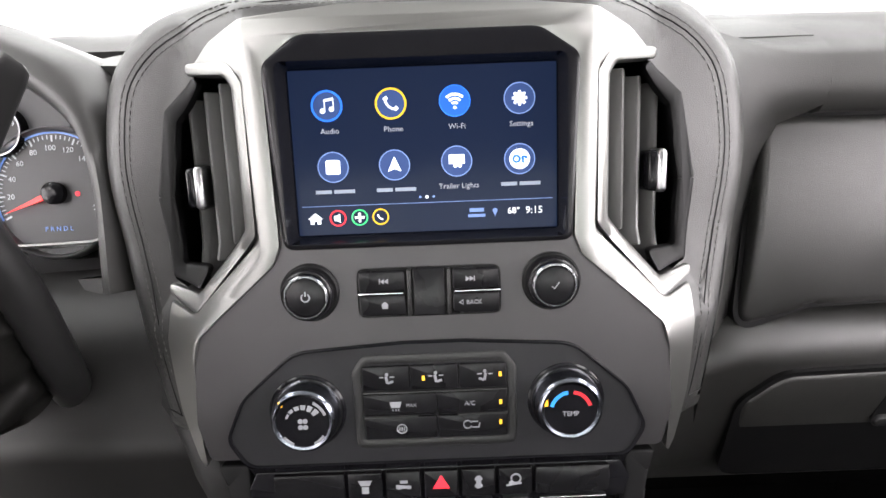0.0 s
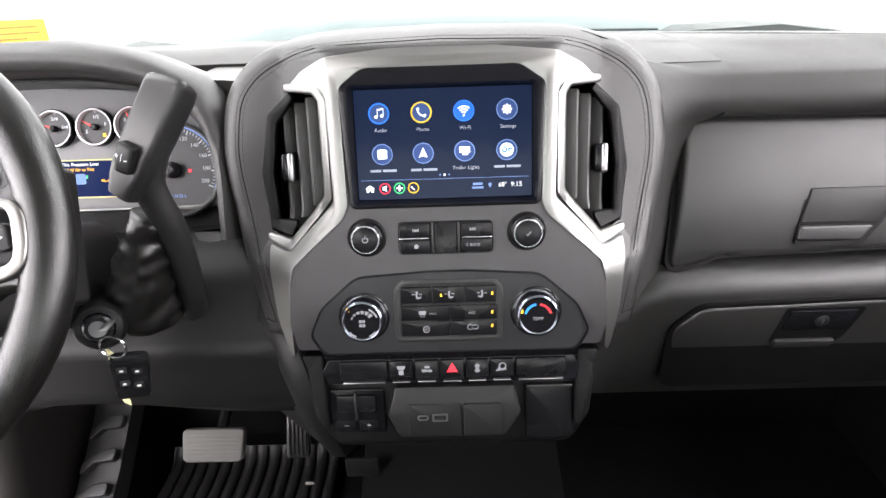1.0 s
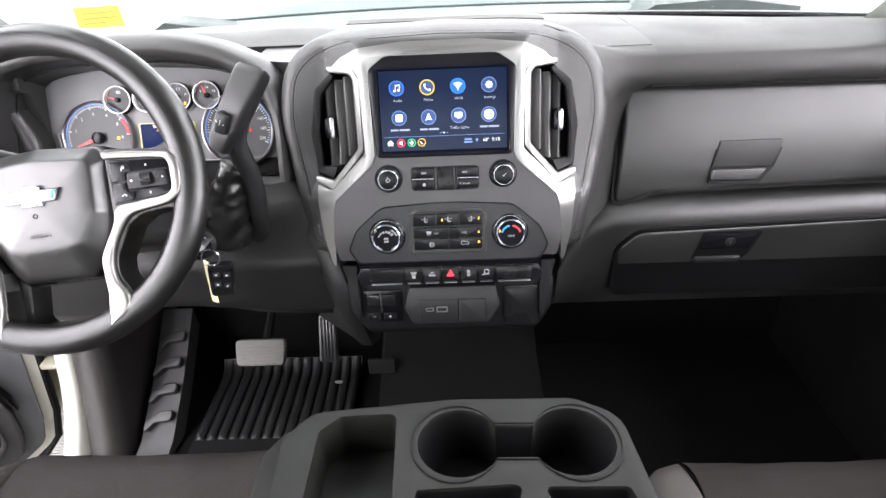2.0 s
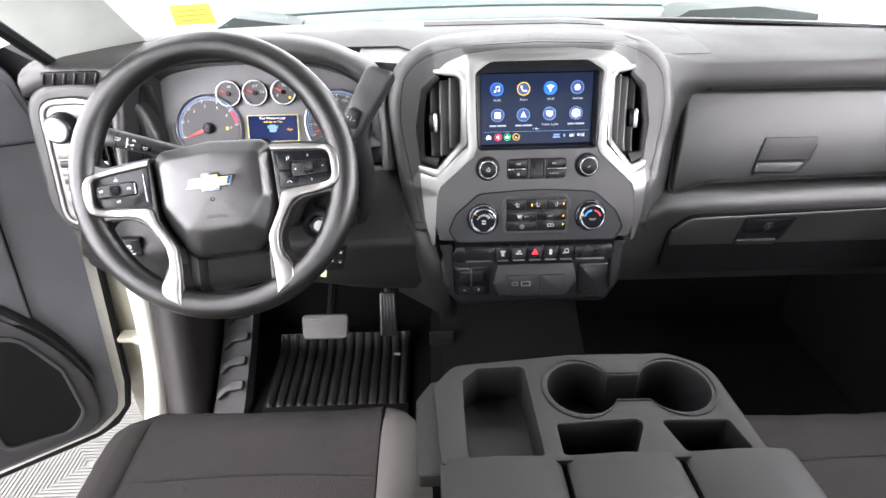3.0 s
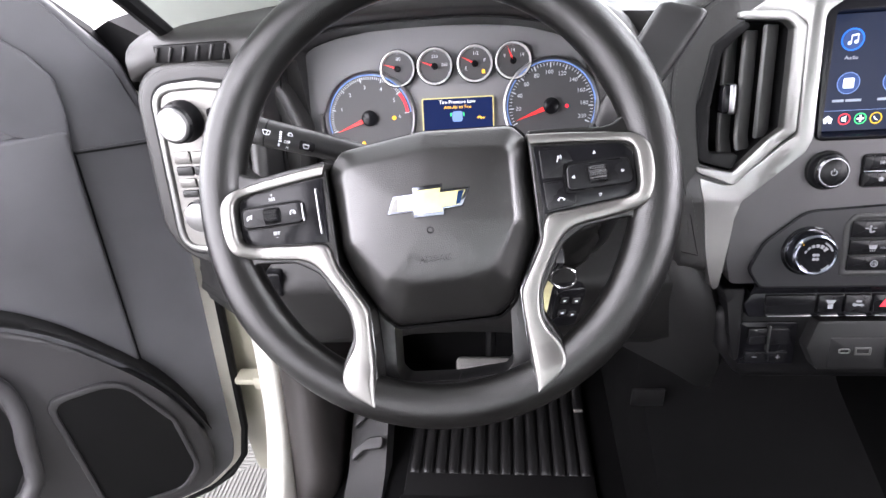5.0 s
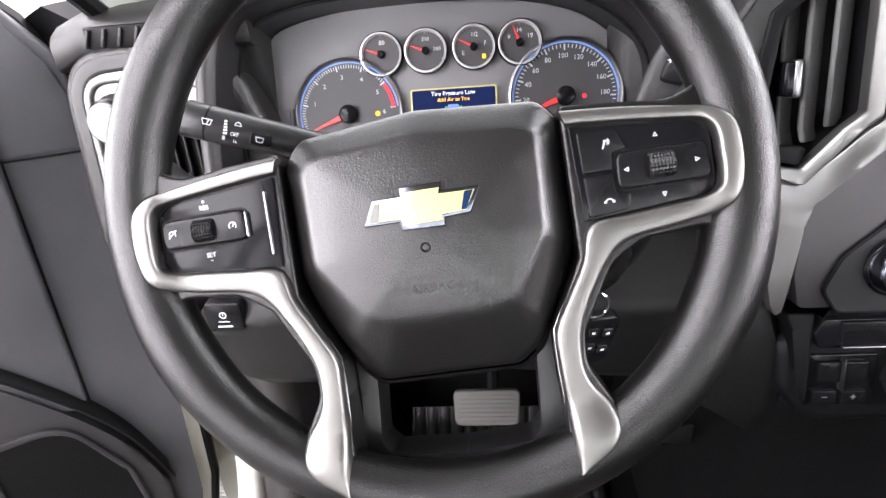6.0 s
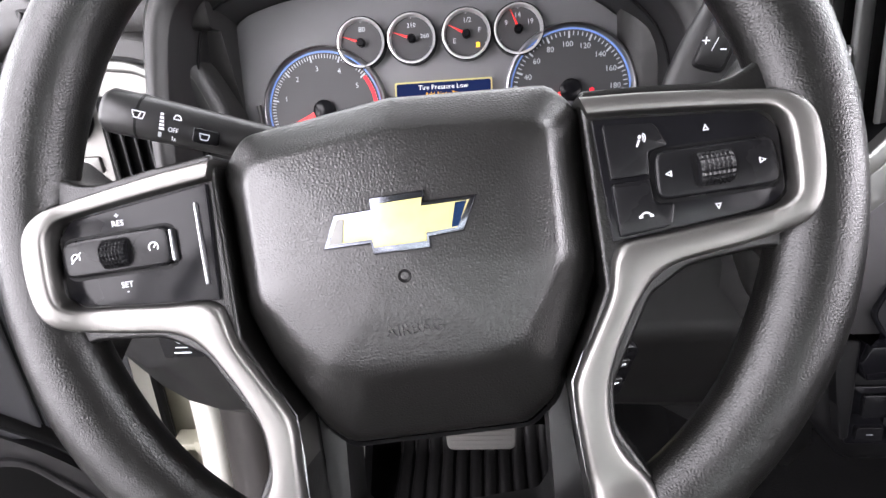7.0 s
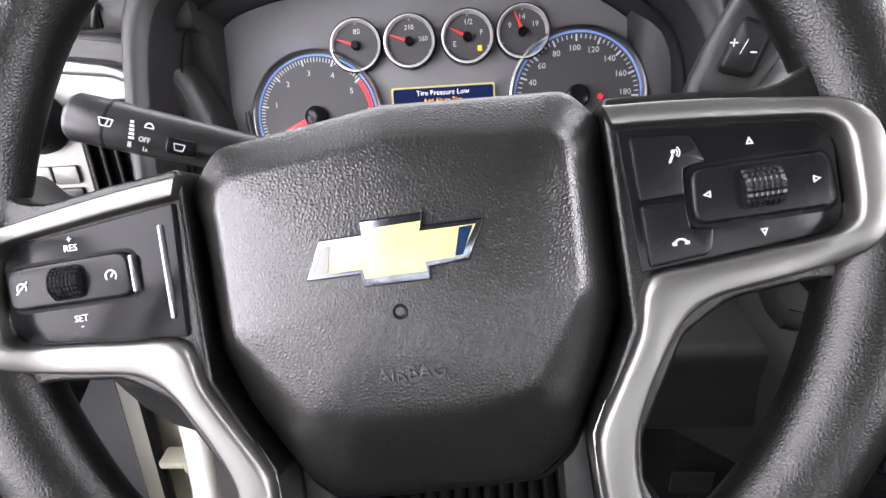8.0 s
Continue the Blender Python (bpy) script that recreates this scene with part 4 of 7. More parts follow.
part("strip", box(0.0150, 0.0490, 0.0530, 0.0541, 0.010, 0.0162, 0.0005), "plastic", clim)
part("strip", box(-0.0490, -0.0120, 0.0530, 0.0541, 0.010, 0.0162, 0.0005), "plastic", clim)


def seat_sign(x, y, flip):
    s = -1 if flip else 1
    return [circle(x - 0.0006 * s, y + 0.0034, 0.0012, 10), line_shape(x - s * 0.0012, y + 0.002, x - s * 0.0002, y - 0.0030, 0.0018), line_shape(x, y - 0.0028, x + s * 0.0036, y - 0.0016, 0.0016), line_shape(x + s * 0.0014, y + 0.0016, x + s * 0.0046, y + 0.0016, 0.0008), line_shape(x - s * 0.0058, y + 0.0014, x - s * 0.0028, y + 0.0014, 0.0008)]


for x, f in ((-0.0315, False), (0.0015, False), (0.0335, True)):
    shapes("air_sign", seat_sign(x, 0.0805, f), 0.0151, "dim_mark", clim)
shapes("defrost_sign", [[(-0.0300, 0.0600), (-0.0242, 0.0600), (-0.0230, 0.0642), (-0.0312, 0.0642)], line_shape(-0.0290, 0.0575, -0.0290, 0.0592, 0.0006), line_shape(-0.0270, 0.0575, -0.0270, 0.0592, 0.0006), line_shape(-0.0252, 0.0575, -0.0252, 0.0592, 0.0006)], 0.0151, "dim_mark", clim)
words("MAX", -0.0165, 0.0612, 0.0152, 0.0034, clim, "dim_mark")
words("A/C", 0.0235, 0.0612, 0.0152, 0.0046, clim, "dim_mark")
shapes("rear_defrost_sign", [band(-0.0235, 0.0445, 0.0028, 0.0036, 0, 359, 16), line_shape(-0.0250, 0.0432, -0.0250, 0.0458, 0.0006), line_shape(-0.0235, 0.0430, -0.0235, 0.0460, 0.0006), line_shape(-0.0220, 0.0432, -0.0220, 0.0458, 0.0006)], 0.0151, "dim_mark", clim)
shapes("recirculation_sign", [band(0.0215, 0.0460, 0.0024, 0.0032, 20, 340, 14), line_shape(0.0245, 0.0438, 0.0295, 0.0438, 0.0008), line_shape(0.0245, 0.0480, 0.0285, 0.0480, 0.0008), line_shape(0.0290, 0.0440, 0.0300, 0.0470, 0.0008)], 0.0151, "dim_mark", clim)
for x, y in ((-0.0075, 0.0805), (0.0445, 0.0815), (0.0443, 0.0615), (0.0441, 0.0470)):
    shapes("indicator", [rect(x - 0.0009, y - 0.0016, x + 0.0009, y + 0.0016)], 0.0151, "lit_amber", clim)


def climate_knob(x, y, temp):
    k = part("temperature_knob" if temp else "fan_knob", lathe([(0.0262, 0.0118), (0.0262, 0.0138), (0.0250, 0.0150), (0.0215, 0.0150)], 44), "gloss", clim, "black knob with blue and red arcs" if temp else "black knob with white marks")
    k.matrix_local = Matrix.Translation((x, y, 0))
    part("chrome_ring", lathe([(0.0244, 0.0148), (0.0238, 0.0162), (0.0222, 0.0162)], 44), "knob_chrome", k, "dark chrome ring")
    part("grip", lathe([(0.0226, 0.0120), (0.0218, 0.0265), (0.0210, 0.0288), (0.0192, 0.0300), (0.0176, 0.0296), (0.0172, 0.0288)], 64, wave=lambda i, h: 0.006 * (i % 2) if h < 0.027 else 0), "dark_chrome", k, "dark chrome grip")
    part("face", lathe([(0.0178, 0.0290), (0.0, 0.0290)], 40), "gloss", k)
    shapes("pointer", [rect(-0.0172, 0.0030, -0.0150, 0.0068) if temp else rect(-0.0150, 0.0110, -0.0125, 0.0145)], 0.0292, "lit_amber", k)
    if temp:
        shapes("cold_mark", [band(0, -0.001, 0.0118, 0.0142, 98, 165, 14)], 0.0291, "blue_mark", k)
        shapes("warm_mark", [band(0, -0.001, 0.0118, 0.0142, 82, 15, 14)[::-1]], 0.0291, "red_mark", k)
        words("TEMP", 0, -0.003, 0.0292, 0.0046, k, "dim_mark")
    else:
        shapes("speed_mark", [band(0, -0.001, 0.0105 - 0.0003 * j, 0.0120 + 0.0003 * j, a0, a0 - 16, 5)[::-1] for j, a0 in enumerate((160, 138, 116, 94, 72, 50))], 0.0291, "dim_mark", k)
        shapes("speed_mark_outer", [band(0, -0.001, 0.0150, 0.0168, 62, 20, 8)[::-1], band(0, -0.001, 0.0150, 0.0168, 245, 215, 8)[::-1], band(0, -0.001, 0.0150, 0.0168, 325, 295, 8)[::-1]], 0.0291, "dim_mark", k)
        shapes("fan_sign", [circle(0.0016, 0.0006, 0.0017, 10), circle(-0.0016, 0.0006, 0.0017, 10), circle(0.0016, -0.0036, 0.0017, 10), circle(-0.0016, -0.0036, 0.0017, 10)], 0.0291, "dim_mark", k)
    return k


climate_knob(-0.0872, 0.0588, False), climate_knob(0.0890, 0.0605, True)

# switch row
row = thing("switch_row", S @ Matrix.Translation((0.0, 0.002, -0.0145)), "row of black switches with a red warning triangle", "switch panel")
part("tray", plate(fillet([(-0.132, -0.018), (0.134, -0.018), (0.139, -0.004), (0.132, 0.010), (-0.130, 0.010), (-0.137, -0.004)], 0.002), -0.01, 0.0150, 0.001), "gloss", row)
edges = [-0.1185, -0.0655, -0.0385, -0.0110, 0.0160, 0.0425, 0.0690, 0.1245]
for a, b in zip(edges, edges[1:]):
    part("switch", plate(fillet([(a + 0.0012, -0.0125), (b - 0.0012, -0.0125), (b - 0.0012, 0.0085), (a + 0.0012, 0.0085)], 0.0012), 0.008, 0.0190, 0.0015), "button", row)
    part("chrome_lip", box(a + 0.004, b - 0.004, -0.0158, -0.0143, 0.010, 0.0200, 0.0006), "steel", row, "thin bright lip")
shapes("warning_triangle", [[(-0.0035, -0.0050), (0.0085, -0.0050), (0.0025, 0.0055)]], 0.0191, "lit_red", row)
shapes("tow_sign", [[(-0.0570, 0.0030), (-0.0470, 0.0030), (-0.0490, -0.0010), (-0.0550, -0.0010)], rect(-0.0545, -0.0070, -0.0495, -0.0018)], 0.0191, "dim_mark", row)
shapes("hill_sign", [[(-0.0300, -0.0040), (-0.0190, -0.0040), (-0.0190, -0.0022), (-0.0300, -0.0010)], circle(-0.0275, -0.0032, 0.0016, 10), circle(-0.0210, -0.0032, 0.0016, 10), rect(-0.0270, 0.0000, -0.0215, 0.0022)], 0.0191, "dim_mark", row)
shapes("car_sign", [rect(0.0275, -0.0060, 0.0310, 0.0036, 0.001), rect(0.0265, -0.0050, 0.0320, -0.0030), rect(0.0265, 0.0004, 0.0320, 0.0022)], 0.0191, "dim_mark", row)
shapes("park_sign", [band(0.0560, 0.0005, 0.0028, 0.0040, 0, 359, 16), line_shape(0.0490, -0.0045, 0.0600, -0.0030, 0.0014), circle(0.0520, -0.0026, 0.0012, 10)], 0.0191, "dim_mark", row)

# lower part of the stack
low = thing("stack_foot", S @ Matrix.Translation((0, 0.002, -0.019)), "black lower stack with USB sockets and covers", "dashboard console")
part("backing", plate(fillet([(-0.128, -0.104), (0.134, -0.104), (0.156, -0.068), (0.162, -0.01), (-0.162, -0.01), (-0.154, -0.068)], 0.020), -0.14, 0.004, 0.012, seg=4), "black", low)
usb = part("usb_housing", plate(fillet([(-0.060, -0.022), (0.069, -0.022), (0.076, -0.055, 0.01), (0.058, -0.082, 0.008), (-0.056, -0.082, 0.008), (-0.069, -0.055, 0.01)], 0.004), -0.01, 0.022, 0.004), "usb", low)
part("usb_plate", plate(rect(-0.046, -0.079, 0.011, -0.042, 0.002), 0.018, 0.0230, 0.0008), "usb", usb)
part("usb_c_port", plate(rect(-0.0365, -0.0605, -0.0245, -0.0545, 0.0028), 0.020, 0.0245, 0.0008, holes=[rect(-0.0350, -0.0592, -0.0260, -0.0558, 0.0015)]), "silver", usb, "pale socket rim")
part("usb_a_port", plate(rect(-0.0205, -0.0620, -0.0035, -0.0530, 0.0012), 0.020, 0.0245, 0.0008, holes=[rect(-0.0185, -0.0603, -0.0055, -0.0547, 0.0004)]), "silver", usb, "pale socket rim")
part("outlet_flap", plate(rect(0.0135, -0.079, 0.0540, -0.042, 0.002), 0.018, 0.0248, 0.0015), "usb", usb)
brk = part("trailer_brake_control", plate(rect(-0.134, -0.082, -0.074, -0.030, 0.003), 0.0, 0.0070, 0.001), "gloss", low)
part("slide", plate(rect(-0.126, -0.056, -0.083, -0.036, 0.002), 0.004, 0.0110, 0.001), "button", brk)
part("slide_rib", box(-0.106, -0.104, -0.064, -0.032, 0.006, 0.0145, 0.0006), "plastic", brk)
for x in (-0.117, -0.092):
    part("gain_button", plate(rect(x - 0.0105, -0.078, x + 0.0105, -0.066, 0.001), 0.004, 0.0095, 0.0008), "button", brk)
shapes("minus_sign", [rect(-0.1195, -0.0724, -0.1145, -0.0716)], 0.0096, "dim_mark", brk)
shapes("plus_sign", [rect(-0.0945, -0.0724, -0.0895, -0.0716), rect(-0.0924, -0.0745, -0.0916, -0.0695)], 0.0096, "dim_mark", brk)
part("blank_cover", plate(rect(0.082, -0.092, 0.134, -0.030, 0.003), 0.0, 0.0075, 0.0015), "button", low)
part("cover_edge", box(0.083, 0.133, -0.032, -0.028, 0.004, 0.0110, 0.001), "plastic", low)

# ---- instrument cluster ----
G = plane_matrix((-0.466, 0.478, 1.365), 20)
clu = thing("instrument_cluster", G, "dark instrument cluster with round dials and red needles", "instrument cluster")
LIP = smooth_path([(-0.222, -0.115, 0), (-0.220, -0.02, 0), (-0.206, 0.042, 0), (-0.167, 0.063, 0), (-0.10, 0.071, 0), (0.023, 0.072, 0), (0.09, 0.064, 0), (0.143, 0.048, 0), (0.186, 0.010, 0), (0.199, -0.04, 0), (0.201, -0.115, 0)], 4)
CROWN = smooth_path([(-0.252, -0.115, 0), (-0.250, -0.02, 0), (-0.238, 0.060, 0), (-0.19, 0.093, 0), (-0.10, 0.110, 0), (0.03, 0.113, 0), (0.10, 0.104, 0), (0.148, 0.087, 0), (0.199, 0.058, 0), (0.222, 0.0, 0), (0.226, -0.115, 0)], 4)


def arch_row(k, w, drop=0.0, shrink=1.0):
    """k runs from the opening's lip (0) to the crown of the hood (1)."""
    return [((p.x * (1 - k) + q.x * k) * shrink, (p.y * (1 - k) + q.y * k) * shrink - drop, w) for p, q in zip(LIP, CROWN)]


hood = thing("instrument_hood", G, "black grained hood over the instrument cluster", "dashboard hood")
part("inner_lip", loft([arch_row(0, -0.03, 0, 0.96), arch_row(0, 0.02, 0, 0.985), arch_row(0, 0.030, 0, 0.985), arch_row(0.04, 0.036), arch_row(0.0, 0.066), arch_row(0.06, 0.072)]), "plastic", hood, smooth=40)
part("lip_seam", tube([(x, y, w) for x, y, w in arch_row(0.0, 0.031, 0, 0.985)], 0.0012, 6), "black", hood, "thin dark seam")
part("hood_skin", loft([arch_row(0.06, 0.072), arch_row(0.2, 0.080), arch_row(0.45, 0.082), arch_row(0.75, 0.070), arch_row(1.0, 0.040), arch_row(1.10, -0.01), arch_row(1.15, -0.06, 0.006), arch_row(1.10, -0.14, 0.04), arch_row(1.0, -0.22, 0.09)]), "pad", hood, smooth=70)
fascia = [(p.x * 0.965, p.y * 0.965) for p in LIP if p.y * 0.965 > -0.079]
fascia = [(fascia[0][0], -0.080), *fascia, (fascia[-1][0], -0.080)]
part("backing", plate([(p.x * 0.97, p.y * 0.97) for p in LIP], -0.05, -0.022), "black", clu)
part("lower_trim", tube(smooth_path([(-0.178, -0.030, -0.008), (-0.174, -0.058, -0.008), (-0.160, -0.075, -0.007), (-0.13, -0.080, -0.006), (0.0, -0.081, -0.006), (0.13, -0.080, -0.006), (0.158, -0.076, -0.007), (0.170, -0.060, -0.008), (0.174, -0.030, -0.008)], 6), 0.0026, 8, flat=0.8), "silver", clu, "silver lower edge of the cluster")
part("fascia", plate(fascia, -0.04, -0.0145, 0.003), "bezelgrey", clu)


def polar(cx, cy, r, deg):
    return cx + r * math.cos(radians(deg)), cy + r * math.sin(radians(deg))


def dial(cx, cy, r, a0, a1, ticks, longs, numbers, num_r, size, needle_at, ring="chrome", lit=False):
    d = part("dial_face", plate(circle(cx, cy, r * 0.95, 48), -0.016, -0.0105), "dialface", clu, "dark dial face")
    bm = lathe([(r * 0.93, -0.0105), (r * 0.94, -0.006), (r * 0.97, -0.0042), (r, -0.005), (r * 1.02, -0.016)], 56, cx, cy)
    part("ring", bm, "steel" if lit else "gloss", d, "dial ring")
    if not lit:
        part("bright_ring", lathe([(r * 0.845, -0.0104), (r * 0.855, -0.0060), (r * 0.90, -0.0044), (r * 0.960, -0.0046), (r * 0.985, -0.0100)], 48, cx, cy), "dialring", d, "thin bright ring")
    if lit:
        part("lit_ring", plate(band(cx, cy, r * 0.905, r * 0.935, a0, a1, 40)[::-1], -0.0105, -0.0098), "lit_blue", d, "blue lit ring", smooth=0)
    marks = []
    for i in range(ticks + 1):
        a = a0 + (a1 - a0) * i / ticks
        big = i % longs == 0
        p, q = polar(cx, cy, r * (0.78 if big else 0.82), a), polar(cx, cy, r * 0.88, a)
        marks.append(line_shape(*p, *q, r * (0.026 if big else 0.014)))
    shapes("tick_ring", marks, -0.0104, "dial_mark", d)
    for text, a in numbers:
        x, y = polar(cx, cy, num_r, a)
        words(text, x, y, -0.0098, size, d, "dial_mark")
    p = polar(cx, cy, r * 0.80, needle_at)
    s, e = polar(cx, cy, r * 0.12, needle_at + 90), polar(cx, cy, r * 0.12, needle_at - 90)
    s, e = ((s[0] - cx) * 0.45 + cx, (s[1] - cy) * 0.45 + cy), ((e[0] - cx) * 0.45 + cx, (e[1] - cy) * 0.45 + cy)
    part("needle", plate([e, p, s], -0.0065, -0.0052), "needle", d, "red needle", smooth=0)
    part("boss", lathe([(r * 0.17, -0.0105), (r * 0.17, -0.0045), (r * 0.12, -0.003), (0, -0.003)], 24, cx, cy), "gloss", d)
    return d


tach = dial(-0.1135, -0.0385, 0.0590, 198, 6, 60, 10, [(str(i), 193 - 32 * i) for i in range(1, 6)] + [("6", 1)], 0.0390, 0.0068, 201, lit=True)
shapes("red_zone", [band(-0.1135, -0.0385, 0.0480, 0.0515, 36, 6, 8)[::-1]], -0.0100, "lit_red", tach)
shapes("warning_sign", [circle(-0.0820, -0.0395, 0.0028, 10)], -0.0100, "lit_amber", tach)
shapes("warning_sign", [circle(-0.1240, -0.0700, 0.0026, 10)], -0.0100, "lit_amber", tach)
speedo = dial(0.1175, -0.0340, 0.0590, 205, -25, 50, 5, [(str(20 * i), 205.5 - 22.6 * i) for i in range(1, 11)], 0.0405, 0.0070, 201, lit=True)
shapes("belt_sign", [circle(0.1370, -0.0350, 0.0024, 10)], -0.0100, "lit_red", speedo)
words("P R N D L", 0.1180, -0.0660, -0.0098, 0.0060, speedo, "lit_blue")
dial(-0.0735, 0.0205, 0.0232, 205, -25, 8, 4, [("80", 85)], 0.0120, 0.0066, 160)
dial(-0.0260, 0.0210, 0.0232, 205, -25, 8, 4, [("210", 90), ("260", 8)], 0.0120, 0.0056, 160)
fuel = dial(0.0245, 0.0215, 0.0232, 205, -25, 8, 4, [("1/2", 85), ("F", 15), ("E", 205)], 0.0125, 0.0062, 152)
shapes("pump_sign", [rect(0.0330, 0.0095, 0.0365, 0.0140)], -0.0095, "lit_amber", fuel)
dial(0.0720, 0.0225, 0.0232, 205, -25, 8, 4, [("9", 150), ("14", 92), ("19", 30)], 0.0125, 0.0062, 112)

dic = part("driver_display", plate(rect(-0.0440, -0.0640, 0.0455, -0.0185, 0.002), -0.016, -0.0095), "dic", clu, "lit blue message display", smooth=0)
part("display_edge", plate(rect(-0.0450, -0.0650, 0.0465, -0.0175, 0.002), -0.014, -0.0088, holes=[rect(-0.0435, -0.0635, 0.0450, -0.0190, 0.002)]), "gold", dic, "amber display border", smooth=0)
words("Tire Pressure Low", 0.0005, -0.0235, -0.0092, 0.0062, dic, "lit_white")
words("Add Air to Tire", 0.0005, -0.0300, -0.0092, 0.0054, dic, "lit_amber")
shapes("car_sign", [rect(-0.0065, -0.0480, 0.0065, -0.0350, 0.003)], -0.0094, "icon_ring", dic)
shapes("tyre_sign", [rect(-0.0090, -0.0410, -0.0072, -0.0370), rect(0.0072, -0.0410, 0.0090, -0.0370)], -0.0094, "lit_green", dic)
words("49psi", 0.0300, -0.0440, -0.0092, 0.0046, dic, "lit_amber")

# ---- steering wheel ----
W = plane_matrix((-0.46, 0.140, 1.365), 28) @ Matrix.Translation((-0.0025, 0.015, 0)) @ Matrix.Rotation(radians(6), 4, "Z")
wheel = thing("steering_wheel", W, "black grained steering wheel with silver spokes, turned slightly", "steering wheel")
rows = []
NR = 96
for i in range(NR + 1):
    a = 2 * math.pi * i / NR
    grip = 1 + 0.06 * math.exp(-((math.cos(a) ** 2 - 0.82) ** 2) / 0.02)
    rows.append([((0.1685 + 0.0178 * grip * math.cos(b)) * math.cos(a), (0.1685 + 0.0178 * grip * math.cos(b)) * math.sin(a), -0.013 + 0.0160 * grip * math.sin(b)) for b in [2 * math.pi * j / 18 for j in range(18)]])
part("rim", loft(rows, True), "leather", wheel, "grained rim", smooth=80)

hub_o = fillet([(-0.0795, 0.026), (-0.066, 0.0415), (0.0, 0.0475), (0.068, 0.0415), (0.0795, 0.028), (0.0785, -0.036), (0.071, -0.058), (0.0525, -0.094), (0.040, -0.104), (-0.042, -0.104), (-0.0525, -0.094), (-0.071, -0.058), (-0.0785, -0.036)], 0.010, 4)
hub_f = [(-0.061, 0.025), (0.0, 0.030), (0.062, 0.025), (0.060, -0.030), (0.037, -0.061), (-0.037, -0.061), (-0.062, -0.030)]


def ray_out(poly, a):
    """The distance from the middle to an outline in the direction a."""
    d = Vector((math.cos(a), math.sin(a)))
    best = 0.05
    for p, q in zip(poly, poly[1:] + poly[:1]):
        p, q = Vector(p[:2]) - Vector((0, -0.02)), Vector(q[:2]) - Vector((0, -0.02))
        e = q - p
        den = d.x * e.y - d.y * e.x
        if abs(den) < 1e-9:
            continue
        t, s = (p.x * e.y - p.y * e.x) / den, (p.x * d.y - p.y * d.x) / den
        if t > 0 and -1e-6 <= s <= 1 + 1e-6:
            best = t
    return best


hub_f = fillet([(*p, 0.010) for p in hub_f], 0.010, 4)
rows = []
NH = 168
for s, w in ((1.0, -0.075), (1.0, -0.034), (0.988, -0.0248), (0.96, -0.0200), (0.92, -0.0176), (0.84, -0.0154), (0.66, -0.0115), (0.48, -0.0077), (0.32, -0.0044), (0.20, -0.0021), (0.09, -0.0006), (0.0, 0.0)):
    row_pts = []
    for i in range(NH):
        a = 2 * math.pi * i / NH
        r = ray_out(hub_f, a) * (1 - s) + ray_out(hub_o, a) * s
        x, y = r * math.cos(a), -0.02 + r * math.sin(a)
        top = min(1.0, max(0.0, (y - 0.012) / 0.022)) if w > -0.03 else 0.0
        row_pts.append((x, y, w * (1 - 0.35 * top) - 0.10 * max(0, -0.07 - y)))
    rows.append(row_pts)
for k in (0.75, 0.5, 0.25, 0.02):
    rows.append([(p[0] * k, -0.02 + (p[1] + 0.02) * k, 0.0038 * (1 - k * k)) for p in rows[11]])
airbag = part("airbag_cover", loft(rows, True, True), "hub", wheel, "grained airbag cover", smooth=60)
part("cover_gap", loft([[(p[0] * 1.035, -0.02 + (p[1] + 0.02) * 1.035, w) for p in rows[0]] for w in (-0.075, -0.030)] + [[(p[0] * 1.01, -0.02 + (p[1] + 0.02) * 1.01, -0.029) for p in rows[0]]], True), "black", wheel, "black surround of the cover")

bow = [(-0.0375, -0.0135), (-0.0310, 0.0), (-0.0160, 0.0), (-0.0160, 0.0045), (0.0065, 0.0045), (0.0055, 0.0), (0.0268, -0.0005), (0.0200, -0.0140), (0.0062, -0.0145), (0.0060, -0.0188), (-0.0175, -0.0183), (-0.0180, -0.0138)]
bow = [(x + 0.0052, y) for x, y in bow]
c = (0.0, -0.007)
part("emblem", plate(bow[::-1], 0.0, 0.0072, 0.0018), "dark_chrome", airbag, "chrome edge of the badge")
inn = [(c[0] + (x - c[0]) * 0.90, c[1] + (y - c[1]) * 0.74) for x, y in bow]
part("emblem_face", plate(inn[::-1], 0.006, 0.0076, 0.0004), "gold", airbag, "gold face of the badge")
# thin plates that paint a blue reflection and a pale glint on the badge
part("emblem_glint", plate([(0.0232, -0.0025), (0.0278, -0.0024), (0.0232, -0.0118), (0.0205, -0.0118)][::-1], 0.0074, 0.0080), "blue_reflex", airbag, "blue reflection painted on the badge end")
part("emblem_glint", plate([(-0.0290, -0.0118), (-0.0235, -0.0118), (-0.0215, -0.0025), (-0.0245, -0.0025)][::-1], 0.0074, 0.0080), "silver", airbag, "pale glint painted on the badge end")
words("AIRBAG", -0.001, -0.0505, 0.0018, 0.0070, airbag, "hub", thick=0.0007)
part("emblem_socket", lathe([(0.0030, 0.0030), (0.0026, 0.0042), (0.0016, 0.0036), (0, 0.0034)], 16, -0.0015, -0.0285), "black", airbag)

